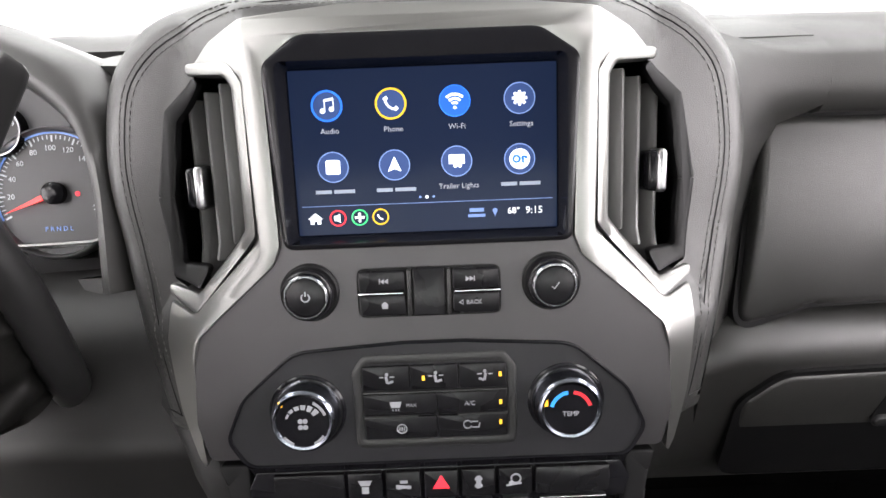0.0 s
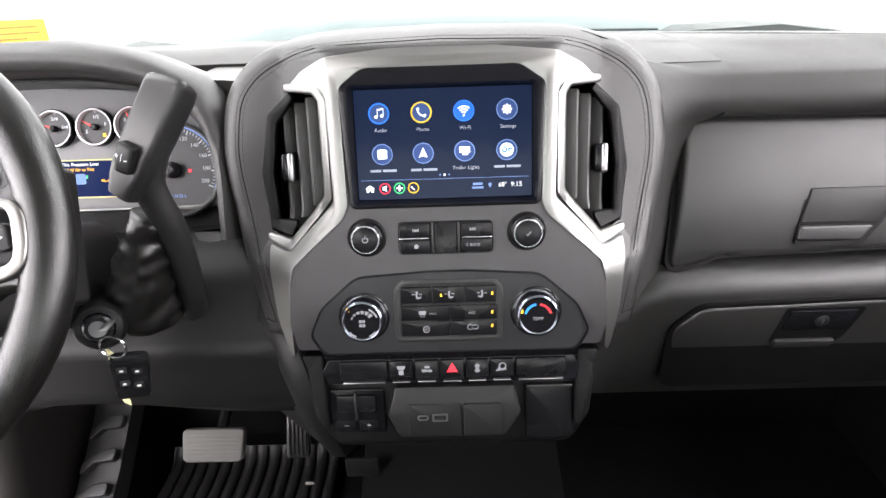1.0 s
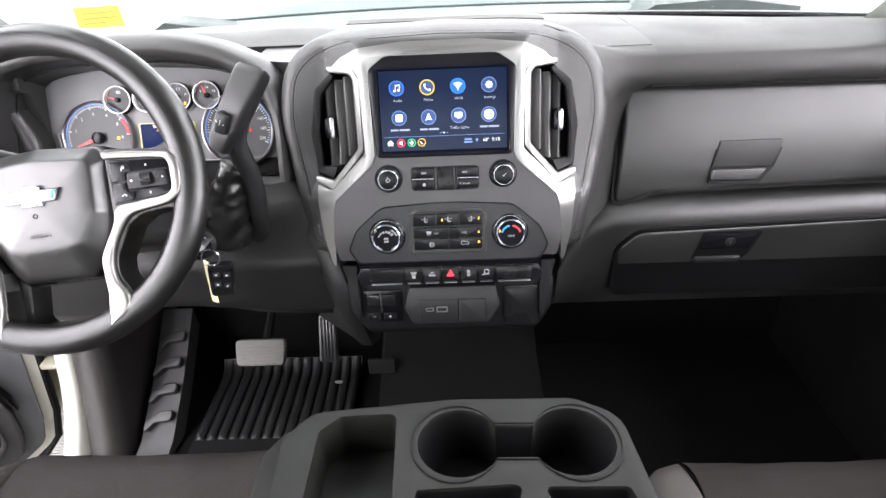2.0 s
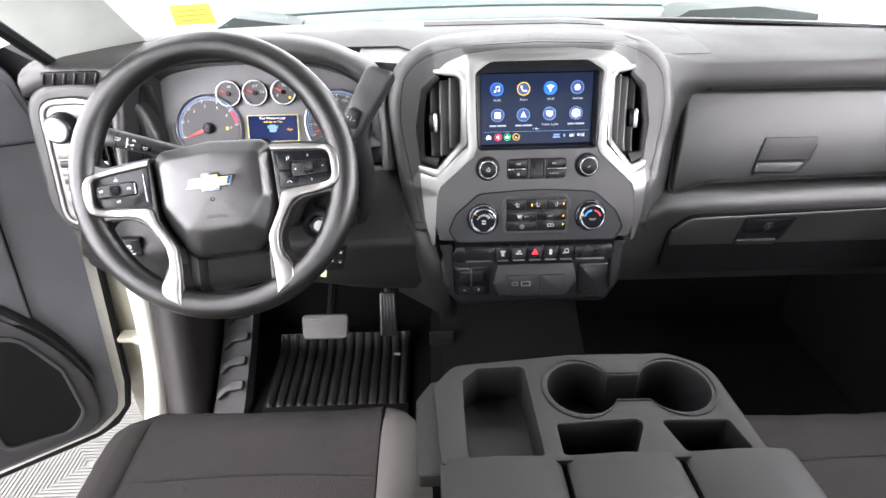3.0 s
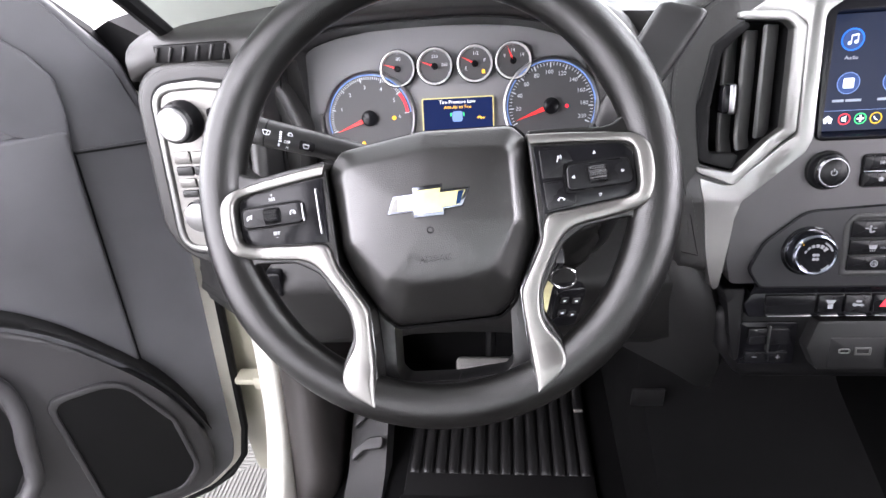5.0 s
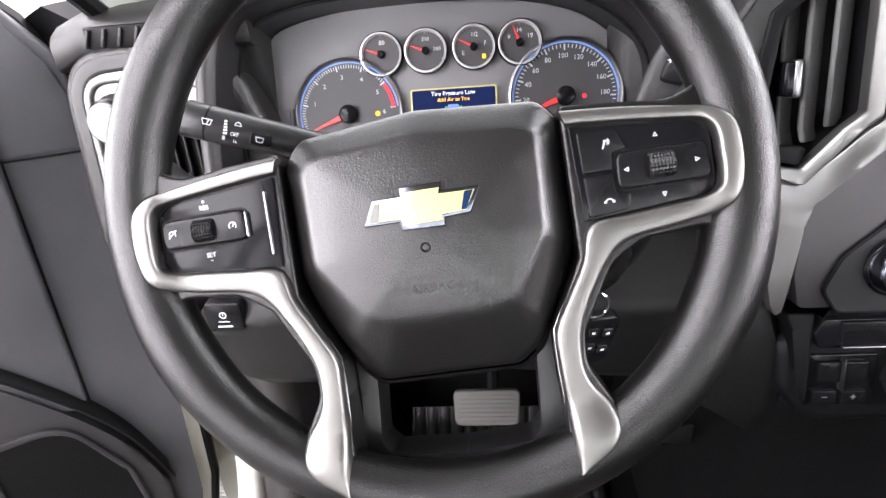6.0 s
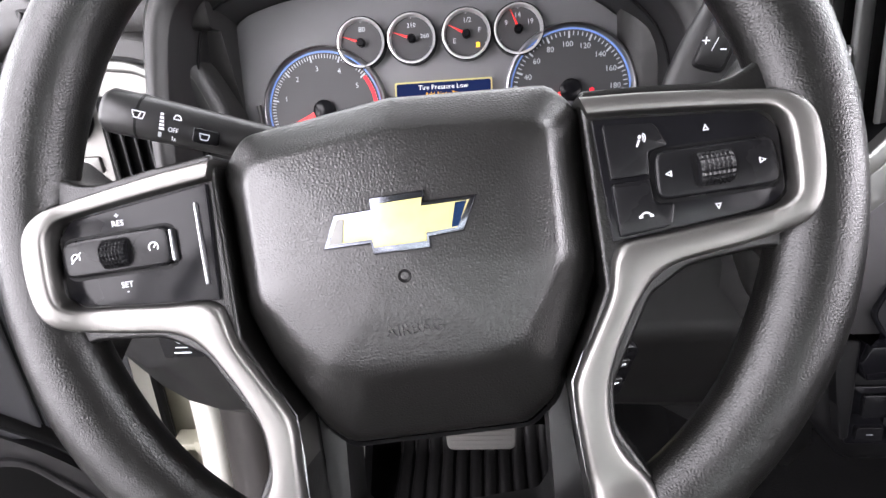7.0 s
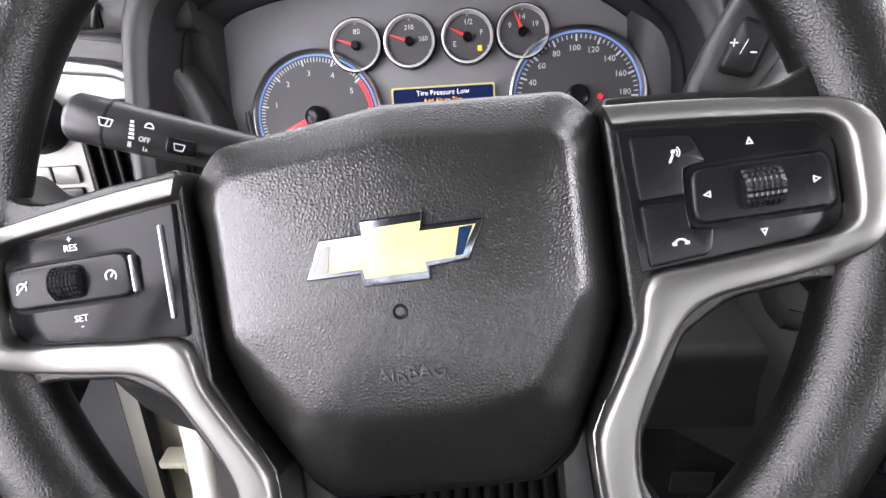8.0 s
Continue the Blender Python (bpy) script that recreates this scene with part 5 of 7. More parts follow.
# silver trim: outer and inner edge, from the hub round the switches and down the lower arm
TRIM = [((0.0770, 0.0320), (0.0800, 0.0232)), ((0.1000, 0.0300), (0.1000, 0.0215)), ((0.1250, 0.0268), (0.1230, 0.0190)), ((0.1450, 0.0236), (0.1430, 0.0165)), ((0.1560, 0.0200), (0.1490, 0.0140)), ((0.1630, 0.0120), (0.1522, 0.0080)),
        ((0.1647, 0.0), (0.1527, -0.0030)), ((0.1640, -0.0130), (0.1525, -0.0150)), ((0.1600, -0.0260), (0.1500, -0.0205)), ((0.1500, -0.0325), (0.1430, -0.0233)), ((0.1300, -0.0364), (0.1250, -0.0247)), ((0.1090, -0.0392), (0.1050, -0.0265)),
        ((0.0990, -0.0436), (0.0880, -0.0278)), ((0.0920, -0.0505), (0.0822, -0.0340)), ((0.0850, -0.0605), (0.0790, -0.0480)), ((0.0790, -0.0715), (0.0690, -0.0660)), ((0.0738, -0.0860), (0.0600, -0.0830)), ((0.0728, -0.1030), (0.0595, -0.1000)),
        ((0.0765, -0.1140), (0.0600, -0.1150)), ((0.0845, -0.1250), (0.0605, -0.1270)), ((0.0870, -0.1370), (0.0612, -0.1380)), ((0.0815, -0.1475), (0.0618, -0.1490)), ((0.0640, -0.1580), (0.0625, -0.1585))]
LP = [(0.0812, 0.0222), (0.1447, 0.0157, 0.008), (0.1517, 0.0080, 0.006), (0.1517, -0.0167, 0.006), (0.1452, -0.0225, 0.008), (0.0832, -0.0278)]
ACROSS = [(0.0, -0.030), (0.0, -0.0052), (0.02, -0.0034), (0.06, -0.0016), (0.12, -0.0006), (0.20, -0.0001), (0.50, 0.0), (0.80, -0.0001), (0.89, -0.0006), (0.95, -0.0018), (1.0, -0.0046), (1.0, -0.030)]


def spoke_side(sign):
    outer_c = smooth_path([(a[0], a[1], 0) for a, b in TRIM], 3)
    inner_c = smooth_path([(b[0], b[1], 0) for a, b in TRIM], 3)
    rows = []
    for a, b in zip(outer_c, inner_c):
        k = min(1.0, max(0.0, (0.5 * (a.length + b.length) - 0.140) / 0.022))
        lift = -0.0010 + 0.0055 * k * k * (3 - 2 * k)
        rows.append([(sign * (a.x + (b.x - a.x) * s), a.y + (b.y - a.y) * s, h + lift) for s, h in ACROSS])
    part("silver_spoke", loft(rows, True, True), "nickel", wheel, "satin silver spoke trim", smooth=70)
    core = fillet([(sign * x, y, r) for x, y, r in ((0.078, 0.0350, 0.003), (0.106, 0.0322, 0.02), (0.142, 0.0285, 0.03), (0.162, 0.0500, 0.02), (0.172, 0.046, 0.01), (0.172, -0.056, 0.01), (0.163, -0.058, 0.01), (0.150, -0.0375, 0.02), (0.112, -0.0412, 0.02), (0.0950, -0.0515, 0.015), (0.0758, -0.0860, 0.02), (0.0746, -0.1040, 0.02), (0.0890, -0.1300, 0.02), (0.090, -0.1500, 0.01), (0.060, -0.1600, 0.004), (0.0595, -0.083, 0.004), (0.078, -0.046, 0.004))], 0.004, 5)
    part("spoke_core", plate(core, -0.045, -0.0065, 0.008, seg=4), "leather", wheel, "grained spoke root", smooth=60)
    flip = lambda pts: [(sign * p[0], *p[1:]) for p in pts]
    return part("switch_panel", plate(fillet(flip(LP), 0.001, 4), -0.018, -0.0046, 0.0006), "gloss", wheel, "gloss black switch panel")


pan_r, pan_l = spoke_side(1), spoke_side(-1)
# black web behind the cover that carries both lower arms
web_h = [(0.0808, 0.025), (0.0818, -0.029), (0.0788, -0.047), (0.0592, -0.082), (0.0590, -0.115), (0.0608, -0.140), (0.0615, -0.161, 0.004), (0.0, -0.170)]
web = fillet(web_h + [(-p[0], *p[1:]) for p in web_h[-2::-1]], 0.003, 3)
web_gap = fillet([(-0.0465, -0.090), (-0.0505, -0.1440), (-0.0440, -0.1520), (0.0, -0.1545), (0.0400, -0.1520), (0.0465, -0.1440), (0.0500, -0.090)], 0.007, 4)
part("lower_web", plate(web, -0.066, -0.034, 0.004, holes=[web_gap], seg=3), "plastic", wheel, "black web between the lower arms", smooth=60)
for sg in (-1, 1):
    part("bright_line", tube([(sg * x, y, -0.0088) for x, y in ((0.0790, -0.048), (0.0690, -0.0655), (0.0598, -0.083), (0.0592, -0.100), (0.0598, -0.115), (0.0610, -0.138))], 0.0006, 6), "steel", wheel, "thin bright line")
# left: cruise control
part("rocker", plate(fillet([(-0.1490, 0.0064), (-0.0992, 0.0073), (-0.0992, -0.0098), (-0.1488, -0.0096)], 0.005, 4), -0.008, -0.0012, 0.0016, seg=3), "button", pan_l)
part("roller_slot", plate(rect(-0.1312, -0.0078, -0.1168, 0.0050, 0.003), -0.006, -0.00095), "black", pan_l)
part("roller", lathe([(0.0, -0.0058), (0.0060, -0.0058)] + [(0.0066 - 0.0004 * (k % 2), -0.0050 + 0.00077 * k) for k in range(14)] + [(0.0060, 0.0058), (0.0, 0.0058)], 44, wave=lambda i, h: 0.05 * (i % 2)), "button", pan_l, smooth=12).matrix_local = Matrix.Translation((-0.1240, -0.0014, -0.0034)) @ Matrix.Rotation(radians(90), 4, "Y")
part("rocker_edge", box(-0.0998, -0.0982, -0.0085, 0.0055, -0.006, -0.0014, 0.0007), "steel", pan_l, "bright edge")
part("bright_bar", box(-0.0880, -0.0862, -0.0205, 0.0150, -0.008, -0.0030, 0.0008), "steel", pan_l, "bright bar")
words("RES", -0.1235, 0.0113, -0.0044, 0.0036, pan_l)
words("+", -0.1235, 0.0146, -0.0044, 0.0040, pan_l)
words("SET", -0.1235, -0.0155, -0.0044, 0.0036, pan_l)
words("-", -0.1235, -0.0182, -0.0044, 0.0040, pan_l)
shapes("cancel_sign", [band(-0.1425, -0.0012, 0.0016, 0.0021, -30, 210, 12), line_shape(-0.1425, -0.0014, -0.1412, 0.0004, 0.0005), line_shape(-0.1448, -0.0032, -0.1400, 0.0012, 0.0005)], -0.0012, "mark", pan_l)
shapes("cruise_sign", [band(-0.1070, -0.0012, 0.0018, 0.0023, -40, 220, 12), line_shape(-0.1070, -0.0016, -0.1056, 0.0004, 0.0005)], -0.0012, "mark", pan_l)
part("rocker_gap", plate(fillet([(-0.1504, 0.0078), (-0.0978, 0.0087), (-0.0978, -0.0112), (-0.1502, -0.0110)], 0.006, 4), -0.006, -0.0043), "black", pan_l)
# right: menu and phone
part("rocker_gap", plate(fillet([(0.1015, 0.0069), (0.1494, 0.0064), (0.1511, -0.0154), (0.1006, -0.0154)], 0.006, 4), -0.006, -0.0043), "black", pan_r)
part("rocker", plate(fillet([(0.1029, 0.0055), (0.1480, 0.0050), (0.1497, -0.0140), (0.1020, -0.0140)], 0.005, 4), -0.008, -0.0012, 0.0016, seg=3), "button", pan_r)
part("roller_slot", plate(rect(0.1165, -0.0108, 0.1330, 0.0030, 0.003), -0.006, -0.00095), "black", pan_r)
part("roller", lathe([(0.0, -0.0064), (0.0066, -0.0064)] + [(0.0072 - 0.0004 * (k % 2), -0.0056 + 0.00086 * k) for k in range(14)] + [(0.0066, 0.0064), (0.0, 0.0064)], 44, wave=lambda i, h: 0.05 * (i % 2)), "button", pan_r, smooth=12).matrix_local = Matrix.Translation((0.1248, -0.0040, -0.0036)) @ Matrix.Rotation(radians(90), 4, "Y")
part("voice_button", plate(fillet([(0.0846, 0.0195), (0.1050, 0.0172, 0.004), (0.1092, 0.0072), (0.1012, 0.0060), (0.1008, -0.0030), (0.0852, -0.0030)][::-1], 0.0014, 3), -0.010, -0.0028, 0.0012), "button", pan_r)
part("hangup_button", plate(fillet([(0.0854, -0.0042), (0.1008, -0.0045), (0.1012, -0.0148), (0.1088, -0.0152), (0.1072, -0.0243, 0.004), (0.0858, -0.0262)][::-1], 0.0014, 3), -0.010, -0.0028, 0.0012), "button", pan_r)


def triangle(x, y, a, s=0.0017):
    o = [polar(x, y, s, a), polar(x, y, s * 0.9, a + 125), polar(x, y, s * 0.9, a - 125)]
    i = [((p[0] - x) * 0.5 + x, (p[1] - y) * 0.5 + y) for p in o]
    return o, i


for x, y, a, w in ((0.1245, 0.0118, 90, -0.0045), (0.1255, -0.0190, 270, -0.0045), (0.1075, -0.0040, 180, -0.0012), (0.1425, -0.0040, 0, -0.0012)):
    o, i = triangle(x, y, a)
    part("arrow_sign", plate(o, w, w + 0.0003, holes=[i]), "mark", pan_r, smooth=0)
shapes("voice_sign", [circle(0.0985, 0.0122, 0.0007, 8), line_shape(0.0983, 0.0112, 0.0970, 0.0085, 0.0007), band(0.0985, 0.0118, 0.0013, 0.0016, -50, 50, 6), band(0.0985, 0.0118, 0.0021, 0.0024, -50, 50, 6)], -0.0028, "mark", pan_r)
shapes("hangup_sign", [band(0.0970, -0.0200, 0.0020, 0.0026, 20, 160, 8), rect(0.0942, -0.0197, 0.0956, -0.0186), rect(0.0984, -0.0197, 0.0998, -0.0186)], -0.0028, "mark", pan_r)

# ---- steering column ----
col = thing("steering_column", W, "black steering column shroud with stalk and ignition lock", "steering column")
rows = []
for w, sx, sy, oy in ((-0.055, 0.050, 0.040, -0.028), (-0.075, 0.056, 0.046, -0.028), (-0.16, 0.064, 0.052, -0.022), (-0.27, 0.070, 0.060, -0.018)):
    rows.append([(sx * max(-1, min(1, 1.25 * math.cos(2 * math.pi * k / 24))), oy + sy * max(-1, min(1, 1.25 * math.sin(2 * math.pi * k / 24))), w) for k in range(24)])
part("shroud", loft(rows, True, True), "plastic", col, smooth=50)
stalk = thing("wiper_stalk", pose(0, 0, 0), "black wiper stalk with white printed signs", "control stalk")
ax, bx = Vector((-0.648, 0.252, 1.400)), Vector((-0.505, 0.262, 1.352))
dv = (bx - ax).normalized()
ax = ax + dv * 0.006
part("lever", tube([ax, ax + dv * 0.003, ax + dv * 0.02, ax + dv * 0.09, bx], [0.0108, 0.0130, 0.0130, 0.0115, 0.009], 16, flat=0.85), "plastic", stalk, smooth=60)
part("end_cap_line", tube([ax + dv * 0.0195, ax + dv * 0.0210], 0.0132, 16, flat=0.85), "black", stalk)
SM = Matrix((dv, Vector((0, 0.30, 1)).cross(dv).cross(dv).normalized() * -1, dv.cross(Vector((0, 0.30, 1)).cross(dv).cross(dv).normalized() * -1))).transposed().to_4x4()
if SM.col[2].y > 0:
    SM.col[1], SM.col[2] = -SM.col[1], -SM.col[2]
SM.translation = ax + Vector(SM.col[2][:3]) * 0.0135
marks = part("stalk_signs", plate(rect(0.044, -0.0085, 0.0462, -0.0055), 0, 0.0005), "stalk_mark", stalk, smooth=0)
marks.matrix_local = SM @ Matrix.Translation((-0.0006, 0, -0.0016)) @ Matrix.Diagonal((0.78, 0.92, 1, 1))
shapes("speed_bar", [rect(0.044, -0.0040 + 0.0022 * k, 0.0475 - 0.0003 * k, -0.0026 + 0.0022 * k) for k in range(5)], 0.0001, "mark", marks)
words("OFF", 0.0540, -0.0030, 0.0004, 0.0042, marks)
words("1x", 0.0550, -0.0080, 0.0004, 0.0036, marks)
shapes("wiper_sign", [line_shape(0.0260, 0.0, 0.0320, 0.0, 0.0006), line_shape(0.0320, 0.0, 0.0335, 0.0040, 0.0006), line_shape(0.0335, 0.0040, 0.0245, 0.0040, 0.0006), line_shape(0.0245, 0.0040, 0.0260, 0.0, 0.0006), line_shape(0.0290, 0.0, 0.0305, 0.0035, 0.0006)], 0.0001, "mark", marks)
shapes("wiper_sign", [band(0.0560, 0.0040, 0.0022, 0.0030, 0, 180, 8), line_shape(0.0530, 0.0040, 0.0590, 0.0040, 0.0006)], 0.0001, "mark", marks)
part("wash_button", plate(rect(0.0680, -0.0070, 0.0860, 0.0020, 0.002), -0.003, 0.0016, 0.0008), "button", marks)
shapes("wash_sign", [line_shape(0.0740, -0.0045, 0.0790, -0.0045, 0.0006), line_shape(0.0790, -0.0045, 0.0800, -0.0010, 0.0006), line_shape(0.0800, -0.0010, 0.0730, -0.0010, 0.0006), line_shape(0.0730, -0.0010, 0.0740, -0.0045, 0.0006)], 0.0017, "mark", marks)

# gear lever
gear_lever = thing("gear_selector", pose(0, 0, 0), "black column gear selector with a grey thumb switch", "gear lever")
tip, mid_g, low_g, base_g = Vector((-0.249, 0.314, 1.462)), Vector((-0.282, 0.300, 1.412)), Vector((-0.302, 0.296, 1.378)), Vector((-0.300, 0.350, 1.225))
g_d = (tip - low_g).normalized()
g_u = g_d.cross(Vector((-0.35, -1, 0.2))).normalized()
g_n = g_u.cross(g_d)
rows = []
for t, a, b in ((-0.16, 0.0125, 0.010), (0.0, 0.0165, 0.0125), (0.15, 0.0185, 0.0135), (0.5, 0.0200, 0.0140), (0.9, 0.0205, 0.0140), (0.97, 0.0200, 0.0135), (1.0, 0.0180, 0.0115)):
    c = low_g.lerp(tip, t)
    rows.append([c + g_u * x + g_n * y + g_d * (0.28 * x + 0.35 * y if t > 0.2 else 0.0) for x, y in rect(-a, -b, a, b, 0.007, 4)])
part("grip", loft(rows, True, True), "plastic", gear_lever, "tapered slab grip", smooth=50)
part("arm", tube(smooth_path([mid_g + Vector((0.004, 0.004, -0.006)), low_g + Vector((0.010, 0.012, -0.010)), Vector((-0.288, 0.322, 1.31)), base_g, base_g + Vector((-0.02, 0.03, -0.05))], 4), 0.0150, 12), "plastic", gear_lever, smooth=60)
bm = tube(smooth_path([(-0.306, 0.318, 1.335), (-0.318, 0.322, 1.300), (-0.335, 0.325, 1.260), (-0.350, 0.332, 1.215)], 6), [0.016 + 0.0013 * k for k in range(19)], 28)
for v in bm.verts:
    d = noise.noise(v.co * 46.0) * 0.006 + math.sin(v.co.z * 330 + 5 * noise.noise(v.co * 22)) * 0.0025
    c = Vector((-0.33, 0.325, v.co.z))
    v.co += (v.co - c).normalized() * d
part("gaiter", bm, "leather", gear_lever, "crumpled black leather gaiter", smooth=80)
GM = plane_matrix((-0.297, 0.2835, 1.404), 10, -20) @ Matrix.Diagonal((0.78, 0.78, 1, 1))
part("switch_rim", plate(fillet([(-0.0145, -0.0165), (0.0095, -0.021), (0.019, 0.0115), (-0.0025, 0.020)], 0.006), -0.012, 0.0002, 0.001), "black", gear_lever, "black switch rim").matrix_local = GM
sw = part("thumb_switch", plate(fillet([(-0.012, -0.014), (0.008, -0.018), (0.016, 0.010), (-0.002, 0.017)], 0.004), -0.008, 0.001, 0.002), "usb", gear_lever)
sw.matrix_local = GM
shapes("plus_minus_sign", [rect(-0.0075, 0.0016, -0.0025, 0.0024), rect(-0.0054, -0.0005, -0.0046, 0.0045), rect(0.0052, -0.0042, 0.0092, -0.0034), line_shape(-0.0005, -0.0048, 0.0030, 0.0040, 0.0005)], 0.0012, "mark", sw)

# ignition and keys
ign = thing("ignition_lock", pose(0, 0, 0), "black ignition lock with a steel face", "ignition lock")
IM = plane_matrix((-0.368, 0.284, 1.228), 15, 20)
part("housing", lathe([(0.026, -0.09), (0.025, 0.0), (0.022, 0.006), (0.016, 0.008)], 28, m=IM), "black", ign)
part("cylinder", lathe([(0.0150, 0.004), (0.0145, 0.010), (0.012, 0.012), (0.0085, 0.012)], 28, m=IM), "button", ign, "black lock ring")
part("lock_face", lathe([(0.0088, 0.010), (0.0084, 0.0125), (0, 0.0125)], 24, m=IM), "steel", ign, "steel lock face")
keys = thing("key_set", pose(-0.352, 0.277, 1.236), "car key with black fob and cream paper tag", "keys")
part("key_blade", box(-0.004, 0.004, -0.015, 0.032, -0.001, 0.001, 0.0006), "steel", keys)
part("key_ring", tube([(0.004 + 0.013 * math.cos(a), -0.014, -0.020 + 0.013 * math.sin(a)) for a in [2 * math.pi * k / 24 for k in range(24)]], 0.0011, 6, True), "chrome", keys, "steel split ring")
FM = plane_matrix((0.008, -0.006, -0.060), -8, 18) @ Matrix.Rotation(radians(-8), 4, "Z")
fob = part("fob", plate(fillet([(-0.016, -0.030), (0.016, -0.030), (0.018, 0.026), (-0.018, 0.026)], 0.007), -0.006, 0.006, 0.003), "button", keys, "black remote fob")
fob.matrix_local = FM
for x, y in ((-0.007, 0.012), (0.007, 0.010), (-0.006, -0.006), (0.007, -0.010)):
    part("fob_button", plate(rect(x - 0.0045, y - 0.004, x + 0.0045, y + 0.004, 0.0015), 0.004, 0.0072, 0.0006), "plastic", fob)
    part("fob_mark", plate(rect(x - 0.0016, y - 0.0010, x + 0.0016, y + 0.0010), 0.0070, 0.0076), "mark", fob)
tag = part("paper_tag", plate(fillet([(-0.019, -0.055), (-0.004, -0.052), (0.005, 0.030), (-0.010, 0.034)], 0.003), 0.0, 0.0006), "tag", keys, "cream paper tag")
tag.matrix_local = plane_matrix((-0.010, 0.004, -0.066), -5, -30) @ Matrix.Rotation(radians(-6), 4, "Z")

# ---- driver's switch panel and knee panel ----
P = plane_matrix((-0.84, 0.43, 1.25), 8)
side = thing("light_switch_panel", P, "silver-framed light switch panel with two knobs", "switch panel")
po = fillet([(-0.020, -0.085, 0.035), (0.125, -0.088, 0.04), (0.156, 0.060, 0.05), (0.130, 0.136, 0.05), (0.06, 0.146), (-0.006, 0.142, 0.035)], 0.012, 8)
pi_ = inset(po, 0.0105)
pod = inset(fillet([(-0.020, -0.085, 0.06), (0.125, -0.088, 0.06), (0.160, 0.060, 0.07), (0.134, 0.138, 0.07), (0.06, 0.146), (-0.006, 0.142, 0.05)], 0.012, 8), -0.027)
part("body", rounded_pad(pod, -0.16, 0.006, 0.016), "pad", side, "grained panel surround", smooth=70)
part("frame_gap", plate(inset(po, -0.0035), -0.01, 0.0066), "black", side, "dark gap round the frame", smooth=0)
stitch = inset(pod, 0.0105)
part("stitching", tube([(x, y, 0.0047) for x, y in stitch], 0.0006, 5, True), "thread", side, "grey thread")
part("silver_frame", plate(po, -0.01, 0.0115, 0.004, holes=[pi_], seg=3), "silver", side, "satin silver frame")
part("face", plate(inset(po, 0.008), -0.01, 0.0078, 0.0), "nickel", side, "pale silver switch face")
part("vent_well", plate(fillet([(0.058, -0.06), (0.118, -0.06), (0.130, 0.092), (0.112, 0.112), (0.062, 0.112)], 0.006), -0.004, 0.0084), "black", side)
for k in range(5):
    bm = box(-0.0012, 0.0012, -0.055, 0.100, -0.004, 0.010, 0.0008)
    bm.transform(Matrix.Translation((0.067 + 0.0125 * k, 0, 0.0085)) @ Matrix.Rotation(radians(25), 4, "Y"))
    part("slat", bm, "plastic", side)
part("vent_tab", box(0.086, 0.096, 0.015, 0.040, 0.008, 0.024, 0.003), "chrome", side, "chrome vent tab")
lk = part("lamp_knob", lathe([(0.0270, 0.006), (0.0270, 0.014), (0.0240, 0.018), (0.0240, 0.030), (0.0215, 0.033)], 40, 0.029, 0.097), "button", side)
part("knob_face", lathe([(0.0215, 0.031), (0.0210, 0.035), (0.0185, 0.037), (0.0, 0.037)], 36, 0.029, 0.097), "knob_pale", lk, "pale knob face")
for y0, y1 in ((0.042, 0.058), (0.026, 0.038), (0.010, 0.022), (-0.004, 0.006)):
    for x0, x1 in ((0.004, 0.027), (0.029, 0.052)):
        part("button", plate(rect(x0, y0, x1, y1, 0.0025), 0.004, 0.0115, 0.0014), "nickel" if y0 in (0.010, 0.042) else "plastic", side)
lk2 = part("dimmer_knob", lathe([(0.0225, 0.006), (0.0225, 0.013), (0.0200, 0.016)], 36, 0.024, -0.030), "button", side)
part("knob_face", lathe([(0.0205, 0.014), (0.0200, 0.020), (0.0170, 0.022), (0.0, 0.022)], 36, 0.024, -0.030), "knob_pale", lk2, "pale knob face")

endcap = thing("dash_end", pose(0, 0, 0), "black grained dashboard end with demister slots", "dashboard end")
def end_section(x):
    k = max(0.0, (-0.84 - x) / 0.032)
    return [(x, 0.74, 1.30), (x, 0.72, 1.447 - 0.01 * k), (x, 0.50, 1.451 - 0.01 * k), (x, 0.474, 1.4485 - 0.012 * k), (x, 0.460, 1.4435 - 0.014 * k), (x, 0.4535, 1.435 - 0.014 * k), (x, 0.4515, 1.413 - 0.014 * k), (x, 0.455, 1.409 - 0.014 * k), (x, 0.47, 1.405 - 0.014 * k), (x, 0.48, 1.30)]


part("end_pad", loft([end_section(x) for x in (-0.872, -0.862, -0.84, -0.80, -0.75, -0.70, -0.66)], True, True), "pad", endcap, smooth=60)
part("demister_recess", box(-0.829, -0.735, 0.4500, 0.47, 1.4155, 1.4370, 0.002), "black", endcap, "black demister slot")
for k in range(6):
    bm = box(-0.0016, 0.0016, -0.0035, 0.004, -0.0095, 0.0095, 0.0008)
    bm.transform(Matrix.Translation((-0.826 + 0.0176 * k, 0.4505, 1.4262)) @ Matrix.Rotation(radians(25), 4, "Y"))
    part("demister_slat", bm, "plastic", endcap)

